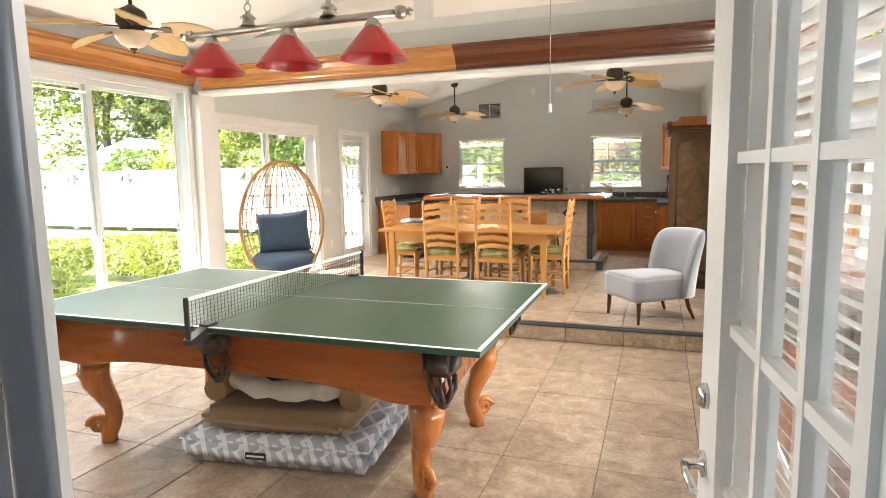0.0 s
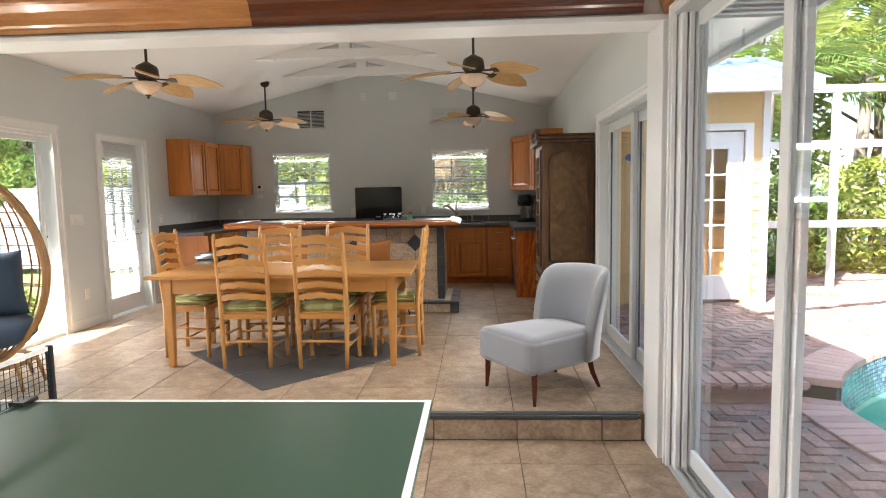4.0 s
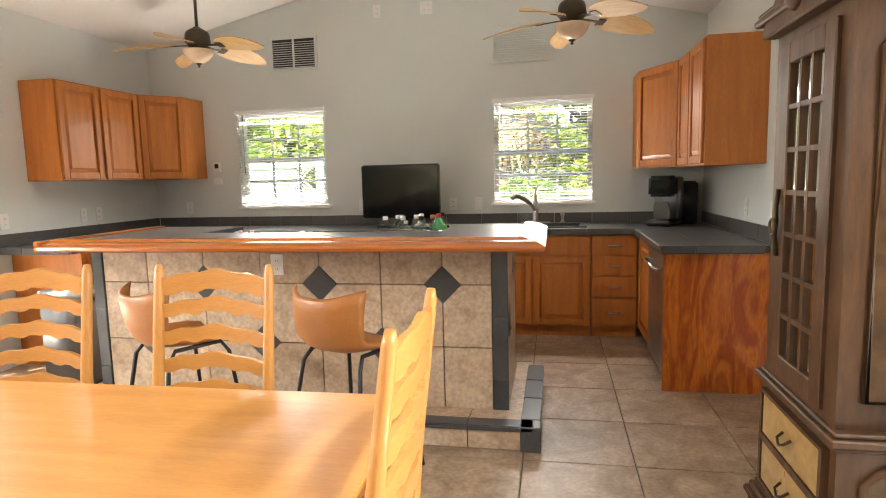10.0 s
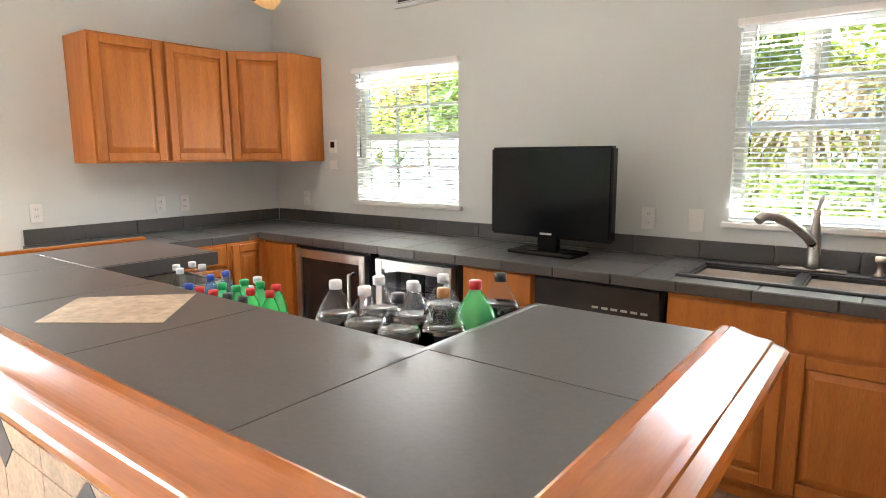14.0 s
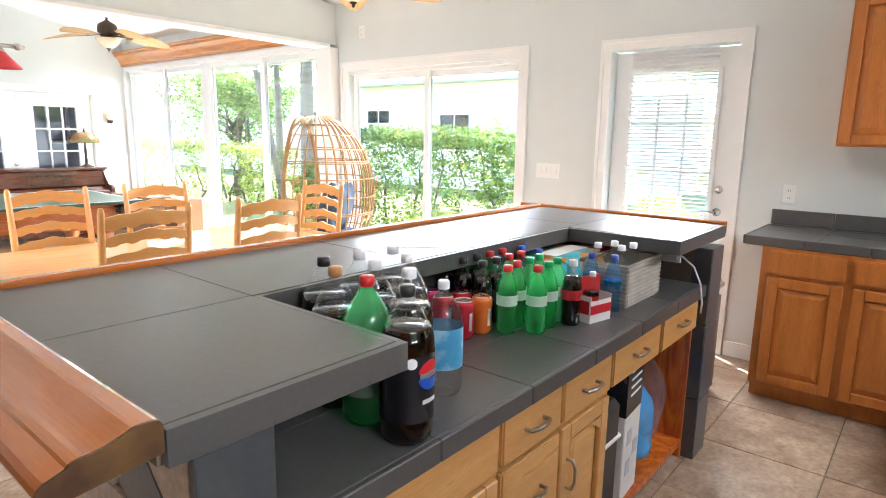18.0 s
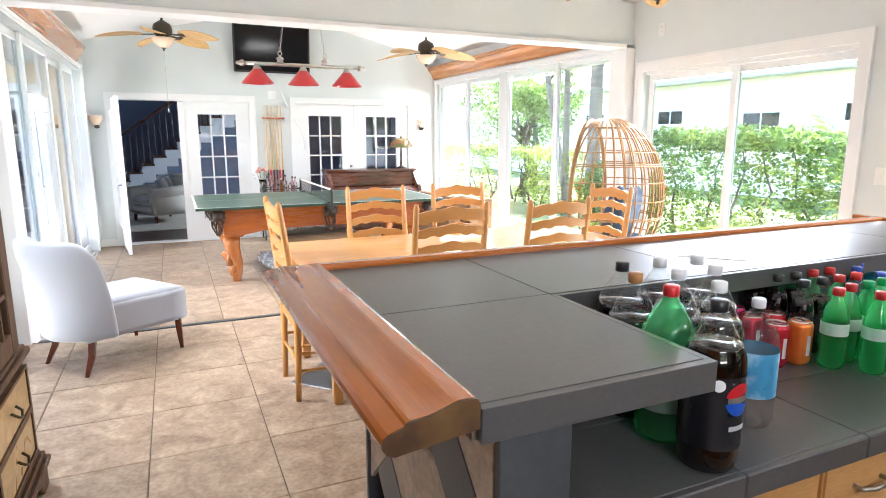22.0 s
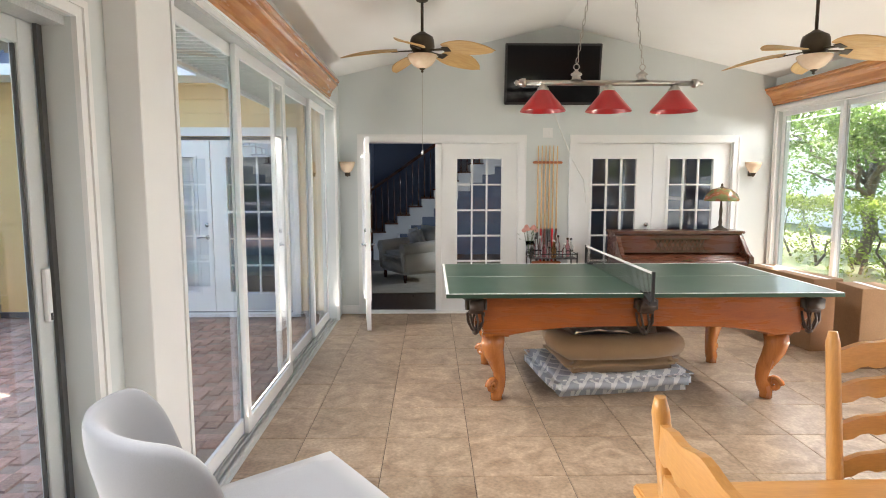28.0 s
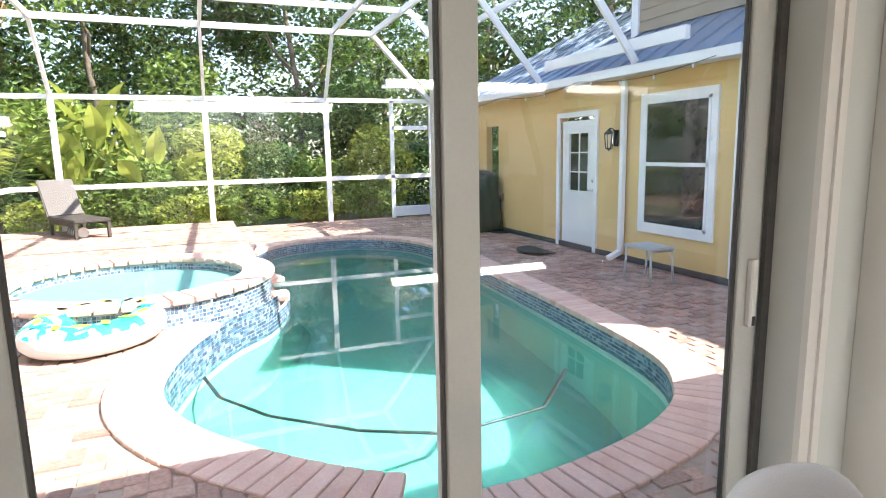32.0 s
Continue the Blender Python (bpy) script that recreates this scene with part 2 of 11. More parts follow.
beech_up = mat("beech_up", (0.60, 0.30, 0.085), (0.50, 0.235, 0.058), scale=2.2, fine=30, rough=0.32, stretch=(9, 9, 1.2), coat=0.2, warp=0.4, bump=0.04)
cushion_green = mat("cushion_green", (0.56, 0.58, 0.24), (0.36, 0.33, 0.10), scale=1.0, fine=90, rough=0.8, stretch=(13, 0.02, 0.02), sharp=0.05, detail=0, mottle=0.05, sheen=0.3)
black_metal = mat("black_metal", (0.02, 0.02, 0.021), (0.03, 0.03, 0.03), scale=12, fine=200, rough=0.4, metal=0.4)
black_plastic = mat("black_plastic", (0.018, 0.018, 0.02), (0.026, 0.026, 0.028), scale=9, fine=200, rough=0.35)
screen_black = mat("screen_black", (0.006, 0.0065, 0.008), (0.008, 0.0085, 0.010), scale=2, fine=30, rough=0.10, spec=0.2)
chrome = mat("chrome", (0.62, 0.62, 0.62), (0.54, 0.54, 0.55), scale=9, fine=90, rough=0.2, metal=1)
nickel = mat("nickel", (0.50, 0.47, 0.43), (0.40, 0.375, 0.34), scale=12, fine=110, rough=0.3, metal=1)
steel = mat("steel", (0.50, 0.50, 0.50), (0.42, 0.42, 0.43), scale=3, fine=60, rough=0.32, metal=1, stretch=(1, 1, 12))
glass = clear("glass")
dark_glass = mat("dark_glass", (0.012, 0.013, 0.016), (0.018, 0.02, 0.024), scale=1.5, fine=20, rough=0.06)
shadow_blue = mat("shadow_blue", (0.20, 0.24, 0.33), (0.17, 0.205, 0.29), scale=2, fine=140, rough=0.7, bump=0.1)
dark_wood_floor = mat("dark_wood_floor", (0.045, 0.025, 0.016), (0.07, 0.04, 0.025), scale=2, fine=26, rough=0.3, stretch=(9, 1, 1))

plain_white = mat("plain_white", (0.80, 0.80, 0.80), (0.74, 0.74, 0.74), scale=8, fine=60, rough=0.4)

# ---- building blocks ----


def quad_box(bm, x0, x1, y0, y1, z0, z1):
    v = [bm.verts.new(p) for p in ((x0, y0, z0), (x1, y0, z0), (x1, y1, z0), (x0, y1, z0), (x0, y0, z1), (x1, y0, z1), (x1, y1, z1), (x0, y1, z1))]
    for f in ((3, 2, 1, 0), (4, 5, 6, 7), (0, 1, 5, 4), (1, 2, 6, 5), (2, 3, 7, 6), (3, 0, 4, 7)):
        bm.faces.new([v[i] for i in f])
    return v


def soften(bm, width, segs=2, smooth=False):
    if width:
        bmesh.ops.bevel(bm, geom=list(bm.edges), offset=width, segments=segs, affect='EDGES', clamp_overlap=True)
    if smooth:
        for f in bm.faces:
            f.smooth = True
    return bm


def box(x0, x1, y0, y1, z0, z1, bevel=0.003, segs=1):
    bm = bmesh.new()
    quad_box(bm, min(x0, x1), max(x0, x1), min(y0, y1), max(y0, y1), min(z0, z1), max(z0, z1))
    return soften(bm, bevel, segs)


def boxes(*rows, bevel=0.0):
    bm = bmesh.new()
    for r in rows:
        quad_box(bm, *r)
    return soften(bm, bevel, 1)


def lathe(profile, segs=20, at=(0, 0, 0), smooth=True, close=True):
    """A turned body from (radius, height) pairs."""
    bm = bmesh.new()
    rings = []
    for r, z in profile:
        rings.append([bm.verts.new((at[0] + r * math.cos(2 * math.pi * k / segs), at[1] + r * math.sin(2 * math.pi * k / segs), at[2] + z)) for k in range(segs)])
    for p, q in zip(rings, rings[1:]):
        for k in range(segs):
            f = bm.faces.new((p[k], p[(k + 1) % segs], q[(k + 1) % segs], q[k]))
            f.smooth = smooth
    if close:
        if profile[0][0] > 1e-4:
            bm.faces.new(rings[0][::-1])
        if profile[-1][0] > 1e-4:
            bm.faces.new(rings[-1])
    return bm


def tube(points, radius, segs=8, closed=False, smooth=True):
    """A bent rod along points; radius may be a list."""
    bm = bmesh.new()
    pts = [Vector(p) for p in points]
    n = len(pts)
    rad = radius if isinstance(radius, (list, tuple)) else [radius] * n
    rings = []
    side = None
    for i, p in enumerate(pts):
        if closed:
            d = (pts[(i + 1) % n] - pts[i - 1]).normalized()
        else:
            d = (pts[min(i + 1, n - 1)] - pts[max(i - 1, 0)]).normalized()
        if side is None:
            ref = Vector((0, 0, 1)) if abs(d.z) < 0.9 else Vector((1, 0, 0))
            side = d.cross(ref).normalized()
        else:
            side = (side - d * side.dot(d)).normalized()
        up = d.cross(side)
        rings.append([bm.verts.new(p + (side * math.cos(2 * math.pi * k / segs) + up * math.sin(2 * math.pi * k / segs)) * rad[i]) for k in range(segs)])
    pairs = list(zip(rings, rings[1:])) + ([(rings[-1], rings[0])] if closed else [])
    for p, q in pairs:
        for k in range(segs):
            f = bm.faces.new((p[k], p[(k + 1) % segs], q[(k + 1) % segs], q[k]))
            f.smooth = smooth
    if not closed:
        bm.faces.new(rings[0][::-1])
        bm.faces.new(rings[-1])
    return bm


def prism(outline, depth, axis='y', at=0.0, bevel=0.0, segs=1):
    """A flat outline pushed through a depth. axis y: outline in x, z; axis x: in y, z; axis z: in x, y."""
    bm = bmesh.new()

    def spot(p, d):
        return {'y': (p[0], d, p[1]), 'x': (d, p[0], p[1]), 'z': (p[0], p[1], d)}[axis]
    a = [bm.verts.new(spot(p, at)) for p in outline]
    b = [bm.verts.new(spot(p, at + depth)) for p in outline]
    n = len(outline)
    bm.faces.new(a[::-1])
    bm.faces.new(b)
    for k in range(n):
        bm.faces.new((a[k], a[(k + 1) % n], b[(k + 1) % n], b[k]))
    bmesh.ops.recalc_face_normals(bm, faces=bm.faces)
    return soften(bm, bevel, segs)


def mesh_of(name, bm, material):
    me = bpy.data.meshes.new(name)
    bmesh.ops.recalc_face_normals(bm, faces=bm.faces)
    bm.to_mesh(me)
    bm.free()
    me.materials.append(material)
    return me


def part(name, bm, material, parent=None, label=""):
    ob = new(name, mesh_of(name, bm, material))
    ob.parent = parent
    if label:
        tagged(ob, label)
    return ob


def thing(name, at, label, category, group="", turn=0.0, kind=""):
    ob = new(name)
    ob.empty_display_size = 0.1
    ob.matrix_basis = pose(*at, 0, 0, turn)
    return tagged(ob, label, category, group, kind)


def solid(name, bm, material, label, category, group="", kind=""):
    return tagged(part(name, bm, material), label, category, group, kind)


def structure(name, bm, material, label=""):
    return tagged(part(name, bm, material), label or name.replace("_", " "), name.split("_")[0], kind="structure")


def pane(name, bm, parent, material=None):
    ob = part(name, bm, material or glass, parent)
    ob.visible_shadow = False
    return ob


def smooth_all(bm):
    for f in bm.faces:
        f.smooth = True
    return bm


def roundbox(x0, x1, y0, y1, z0, z1, r, segs=4, cuts=0):
    bm = bmesh.new()
    quad_box(bm, x0, x1, y0, y1, z0, z1)
    if cuts:
        bmesh.ops.subdivide_edges(bm, edges=bm.edges, cuts=cuts, use_grid_fill=True)
        return bm
    return soften(bm, r, segs, True)

# ---- the room ----


def wall_pieces(axis, face, back, lo, hi, top, holes, low=-0.3):
    """A wall with openings through it. holes: (from, to, sill, head) along the wall."""
    bm = bmesh.new()

    def put(a, b, z0, z1):
        if b - a > 1e-4 and z1 - z0 > 1e-4:
            f0, f1 = min(face, back), max(face, back)
            quad_box(bm, *((f0, f1, a, b, z0, z1) if axis == 'x' else (a, b, f0, f1, z0, z1)))
    at = lo
    for a, b, s, h in sorted(holes):
        put(at, a, low, top)
        put(a, b, low, s)
        put(a, b, h, top)
        at = b
    put(at, hi, low, top)
    return bm


T = 0.16
wall_west = structure("wall_west", wall_pieces('x', XL, XL - T, YB, YK + T, EAVE, [(0.95, 5.56, 0.0, 2.47), (5.98, 8.0, U, 2.19), (8.77, 9.62, U, 2.19)]), wall_paint, "pale blue-grey painted wall with sliding glass doors")
wall_east = structure("wall_east", wall_pieces('x', XR, XR + T, YB, 5.70, EAVE, [(1.25, 5.58, 0.0, 2.44)]), wall_paint, "pale blue-grey painted wall with stacking glass doors")
structure("wall_east_kitchen", wall_pieces('x', XE, XE + T, 5.70, YK + T, EAVE - 0.01, [(6.09, 7.84, U, 2.15)]), wall_paint, "pale blue-grey painted wall with sliding doors to the pool")
KW = [(-3.20, -2.28, 1.27, 2.19), (-0.65, 0.235, 1.27, 2.19)]


def gable(y0, y1, holes, low):
    bm = bmesh.new()
    quadw = []
    at = XL - T
    for a, b, s, h in holes:
        quadw += [(at, a, low, EAVE), (a, b, low, s), (a, b, h, EAVE)]
        at = b
    quadw.append((at, XR + T, low, EAVE))
    for a, b, z0, z1 in quadw:
        if z1 > z0:
            quad_box(bm, a, b, y0, y1, z0, z1)
    v0 = [bm.verts.new((x, y0, z)) for x, z in ((XL - 0.05, EAVE), (XR + 0.05, EAVE), (RIDGE, roof_z(RIDGE) + 0.04))]
    v1 = [bm.verts.new((x, y1, z)) for x, z in ((XL - 0.05, EAVE), (XR + 0.05, EAVE), (RIDGE, roof_z(RIDGE) + 0.04))]
    bm.faces.new(v0)
    bm.faces.new(v1[::-1])
    for k in range(3):
        bm.faces.new((v0[k], v0[(k + 1) % 3], v1[(k + 1) % 3], v1[k]))
    return bm


wall_north = structure("wall_north", gable(YK, YK + T, KW, -0.3), wall_paint, "pale blue-grey kitchen gable wall with two windows")
DOORS = [(-3.66, -1.755, 0.0, 2.09), (-1.06, 0.80, 0.0, 2.09)]
wall_south = structure("wall_south", gable(YB - T, YB, DOORS, -0.3), wall_paint, "pale blue house wall with two pairs of french doors")

# vaulted ceiling
bm = bmesh.new()
for y0, y1 in ((YB - 0.1, YK + 0.1),):
    for a, b in ((XL - T, RIDGE), (RIDGE, XR + T)):
        za, zb = roof_z(a), roof_z(b)
        v = [bm.verts.new(p) for p in ((a, y0, za), (b, y0, zb), (b, y1, zb), (a, y1, za), (a, y0, za + 0.12), (b, y0, zb + 0.12), (b, y1, zb + 0.12), (a, y1, za + 0.12))]
        for f in ((3, 2, 1, 0), (4, 5, 6, 7), (0, 1, 5, 4), (1, 2, 6, 5), (2, 3, 7, 6), (3, 0, 4, 7)):
            bm.faces.new([v[i] for i in f])
ceiling = structure("ceiling", bm, ceiling_paint, "white vaulted plaster ceiling")

# roof overhang and soffit outside
bm = bmesh.new()
for a, b in ((XL - T - 0.62, XL - T), (XR + T, XR + T + 0.62)):
    quad_box(bm, a, b, YB - (0 if a < 0 else -0.2), YK + 0.6, 2.52, 2.60)
    o = a if a < 0 else b
    quad_box(bm, o - 0.02, o + 0.02, YB, YK + 0.6, 2.47, 2.68)
soffit = structure("soffit", bm, vinyl_white, "white ribbed soffit under the roof overhang")
bm = bmesh.new()
for s in (-1, 1):
    x0, x1 = RIDGE, (XL - T - 0.65 if s < 0 else XR + T + 0.65)
    v = [bm.verts.new(p) for p in ((x0, YB - 0.4, 3.75), (x1, YB - 0.4, 2.70), (x1, YK + 0.65, 2.70), (x0, YK + 0.65, 3.75))]
    bm.faces.new(v)
structure("roof", bm, alu_grey, "grey metal roof over the room")
bm = boxes(*[(XR + T, XR + T + 0.60, y, y + 0.012, 2.505, 2.52) for y in np.arange(1.1, 5.9, 0.1)])
structure("trim_soffit_ribs", bm, alu_grey, "ribs of the vented soffit")

# header between game room and kitchen, with the truss above it
structure("header", boxes((XL, XE, 5.64, 5.80, 2.46, EAVE)), wall_paint, "pale grey boxed header beam across the room")
structure("trim_header_soffit", box(XL + 0.10, XR - 0.002, 5.60, 5.83, 2.425, 2.458), trim_white, "white underside of the header")


def crown(outline, length, axis, at):
    return prism(outline, length, axis, at, 0.0)


def crown_outline(u, s, z):
    """Stained crown moulding: a curved face out from a wall at u, in direction s, with its foot at z."""
    pts = [(0, 0), (0.022, 0), (0.03, 0.018), (0.03, 0.03), (0.042, 0.042), (0.05, 0.07), (0.068, 0.105), (0.10, 0.135), (0.118, 0.145), (0.118, 0.17), (0.135, 0.178), (0.135, 0.2), (0, 0.2)]
    return [(u + s * a, z + b) for a, b in pts]


# the header's crown is a darker brown east of x = -1.18
structure("trim_crown_header_dark", prism(crown_outline(5.64, -1, 2.475), XR - 0.14 + 1.18, 'x', -1.18), crown_dark, "dark brown crown moulding on the header")
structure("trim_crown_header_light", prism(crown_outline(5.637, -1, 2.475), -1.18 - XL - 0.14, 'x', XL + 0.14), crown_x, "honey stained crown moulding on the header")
structure("trim_crown_west", prism(crown_outline(XL, 1, 2.52), 5.64 - YB, 'y', YB), crown_light, "honey stained crown moulding over the sliding doors")
structure("trim_crown_east", prism(crown_outline(XR, -1, 2.47), 5.64 - YB - 0.8, 'y', YB + 0.8), crown_light, "honey stained crown moulding over the sliding doors")


def truss(y, chord, half, name):
    """A white boxed collar tie: a deep flat chord cut to the slope at its ends, rafters above it and a king post."""
    top = roof_z(RIDGE)
    ends = half - 0.10 / PITCH * 0.9
    r = structure(name, prism([(RIDGE - half, chord), (RIDGE + half, chord), (RIDGE + ends, chord + 0.10), (RIDGE - ends, chord + 0.10)], 0.14, 'y', y - 0.07, 0.003), trim_white, "white painted roof truss with a short king post")
    part("king_post", box(RIDGE - 0.07, RIDGE + 0.07, y - 0.06, y + 0.06, chord + 0.102, top - 0.01), trim_white, r)
    for s in (-1, 1):
        x0, x1 = RIDGE + s * 0.075, RIDGE + s * (ends + 0.15)
        o = [(x0, roof_z(x0) - 0.075), (x0, roof_z(x0) + 0.01), (x1, roof_z(x1) + 0.01), (x1, roof_z(x1) - 0.075)]
        part("rafter", prism(o, 0.12, 'y', y - 0.06), trim_white, r)


truss(9.65, 3.19, 1.12, "truss_1")
truss(10.72, 3.19, 1.12, "truss_2")
truss(5.72, EAVE + 0.002, 2.5, "truss_3")

# posts at the ends of the header
structure("post_west", box(XL, XL + 0.11, 5.60, 5.84, 0, 2.425), trim_white, "white boxed post")
structure("post_east", box(XR - 0.04, XE, 5.60, 5.89, 0, 2.425), trim_white, "white boxed post")

# floors
structure("floor_lower", boxes((XL - T, XR + T, YB - T, 5.86, -0.3, -0.006)), grout, "grey-brown grout under the game room tiles")
structure("floor_upper", boxes((XL - T, XE + T, 5.86, YK, -0.3, U - 0.006)), grout, "grey-brown grout under the kitchen tiles")
structure("trim_step_nose", box(XL + 0.12, XR - 0.07, 5.835, 5.90, U - 0.035, U + 0.004, 0.012, 3), slate, "dark slate bullnose on the step")

# casings, baseboards
def casing(axis, face, s, a, b, z0, z1, w=0.09, name="trim_casing"):
    rows = []
    f0, f1 = sorted((face, face + s * 0.018))
    for lo, hi, p, q in ((a - w, a, z0, z1 + w), (b, b + w, z0, z1 + w), (a, b, z1, z1 + w)):
        rows.append((f0, f1, lo, hi, p, q) if axis == 'x' else (lo, hi, f0, f1, p, q))
    g0, g1 = sorted((face + s * 0.018, face + s * 0.026))
    for lo, hi, p, q in ((a - w, a - w + 0.025, z0, z1 + w), (b + w - 0.025, b + w, z0, z1 + w), (a - w + 0.025, b + w - 0.025, z1 + w - 0.025, z1 + w)):
        rows.append((g0, g1, lo, hi, p, q) if axis == 'x' else (lo, hi, g0, g1, p, q))
    return structure(name, boxes(*rows), trim_white, "white moulded door casing")


casing('x', XL, 1, 5.98, 8.0, U, 2.19, 0.09, "trim_casing_1")
casing('x', XL, 1, 8.77, 9.62, U, 2.19, 0.075, "trim_casing_2")
casing('y', YB, 1, DOORS[0][0], DOORS[0][1], 0, 2.09, 0.085, "trim_casing_3")
casing('y', YB, 1, DOORS[1][0], DOORS[1][1], 0, 2.09, 0.085, "trim_casing_4")
casing('x', XE, -1, 6.09, 7.84, U, 2.15, 0.06, "trim_casing_5")
casing('x', XR, -1, 1.25, 5.50, 0, 2.44, 0.05, "trim_casing_6")
casing('x', XL, 1, 0.97, 5.5, 0, 2.45, 0.05, "trim_casing_7")
structure("baseboard_1", boxes((XL, XL + 0.014, 8.1, 8.69, U, U + 0.10), (XL, XL + 0.014, 9.70, 9.9, U, U + 0.10)), trim_white, "white baseboard")
structure("baseboard_2", boxes((0.89, XR, YB, YB + 0.014, 0, 0.10), (-1.67, -1.15, YB, YB + 0.014, 0, 0.10), (XL, -3.75, YB, YB + 0.014, 0, 0.10)), trim_white, "white baseboard")
structure("baseboard_3", boxes((XE - 0.014, XE, 7.91, 9.93, U, U + 0.10)), trim_white, "white baseboard")


# sliding glass doors
alu_pale = mat("alu_pale", (0.60, 0.62, 0.61), (0.54, 0.56, 0.555), scale=5, fine=120, rough=0.38, mottle=0.04)
gasket_dark = mat("gasket_dark", (0.10, 0.10, 0.10), (0.07, 0.07, 0.07), scale=8, fine=90, rough=0.7)
def sliding_panel(x, y0, y1, z0, z1, handle=0, depth=0.035, w=0.055, label="white framed sliding glass door", frame_mat=vinyl_white):
    d = thing("sliding_door", (x, (y0 + y1) / 2, z0), label, "door", "sliding glass doors")
    h, L = z1 - z0, (y1 - y0) / 2
    for s in (-1, 1):
        part("stile", box(-depth / 2, depth / 2, s * L, s * (L - w), 0, h), frame_mat, d)
    part("top_rail", box(-depth / 2, depth / 2, -L + w, L - w, h - w, h), frame_mat, d)
    part("bottom_rail", box(-depth / 2, depth / 2, -L + w, L - w, 0, w * 1.3), frame_mat, d)
    pane("pane", boxes((-0.003, 0.003, -L + w - 0.01, L - w + 0.01, w * 1.3 - 0.01, h - w + 0.01)), d)
    for s in (-1, 1):
        part("gasket", boxes((-0.008, 0.008, min(s * (L - w), s * (L - w - 0.007)), max(s * (L - w), s * (L - w - 0.007)), w * 1.3, h - w)), gasket_dark if x > 0 and y0 > 6 else alu_grey, d)
    if handle:
        y = handle * (L - w / 2)
        s = 1 if x < 0 else -1
        part("handle", box(s * depth / 2, s * (depth / 2 + 0.02), y - 0.012, y + 0.012, 0.95, 1.13, 0.004), vinyl_white, d)
        part("latch_slot", box(s * (depth / 2 + 0.02), s * (depth / 2 + 0.0215), y - 0.005, y + 0.005, 0.955, 0.98, 0), black_plastic, d)
    return d


for k, (a, b) in enumerate(((0.97, 2.04), (1.98, 3.10), (3.28, 4.45), (4.39, 5.5))):
    sliding_panel(XL - 0.06 - 0.045 * (k % 2), a, b, 0.04, 2.44, 1 if k in (0, 2) else 0)
structure("trim_mullion_west", boxes((XL - 0.13, XL - 0.02, 3.10, 3.28, 0, 2.47), (XL - 0.14, XL + 0.01, 0.95, 5.56, 0, 0.04), (XL - 0.14, XL - 0.01, 0.97, 5.5, 2.44, 2.47)), vinyl_white, "white mullion and sill track")
for k, (a, b) in enumerate(((6.0, 7.0), (6.93, 7.98))):
    sliding_panel(XL - 0.07 - 0.045 * k, a, b, U + 0.04, 2.16, 1 if k else 0)
structure("trim_track_west", boxes((XL - 0.14, XL + 0.004, 5.98, 8.0, U - 0.02, U + 0.04), (XL - 0.15, XL - 0.02, 5.98, 8.0, 2.16, 2.19)), vinyl_white, "white sliding door track")
for x, a, b in ((0.10, 1.30, 2.16), (0.135, 2.06, 3.42), (0.065, 3.30, 4.50), (0.10, 4.40, 5.50)):
    sliding_panel(XR + x, a, b, 0.035, 2.42, 0, 0.03, 0.07)
for k in range(4):
    structure("trim_jamb_channel_%d" % (k + 1), box(XR + 0.01 + 0.034 * k, XR + 0.035 + 0.034 * k, 5.44 - 0.012 * (k % 2), 5.58, 0.0, 2.44, 0.002), vinyl_white, "white jamb channel of the stacking doors")
structure("trim_track_east", boxes(*[(XR + 0.012 + 0.034 * k, XR + 0.02 + 0.034 * k, 1.25, 5.58, 0.0, 0.028) for k in range(5)], (XR - 0.01, XR + T, 1.25, 5.58, -0.01, 0.004), (XR, XR + T, 1.25, 5.58, 2.42, 2.44)), alu_grey, "grey aluminium multi-track sill")
for k, (a, b) in enumerate(((6.11, 7.02), (6.945, 7.83))):
    sliding_panel(XE + 0.09 + 0.04 * (1 - k), a, b, U + 0.03, 2.12, -1 if k == 0 else 0, 0.035, 0.078, "pale grey aluminium framed sliding glass door", alu_pale)
structure("trim_jamb_upper_east", boxes((XE + 0.095, XE + 0.108, 6.092, 6.118, U + 0.03, 2.12)), gasket_dark, "dark weatherstrip in the sliding door jamb")
structure("trim_track_upper_east", boxes((XE + 0.01, XE + T, 6.09, 7.84, U - 0.02, U + 0.03), (XE + 0.02, XE + T, 6.09, 7.84, 2.12, 2.15)), alu_grey, "grey aluminium sliding door track")


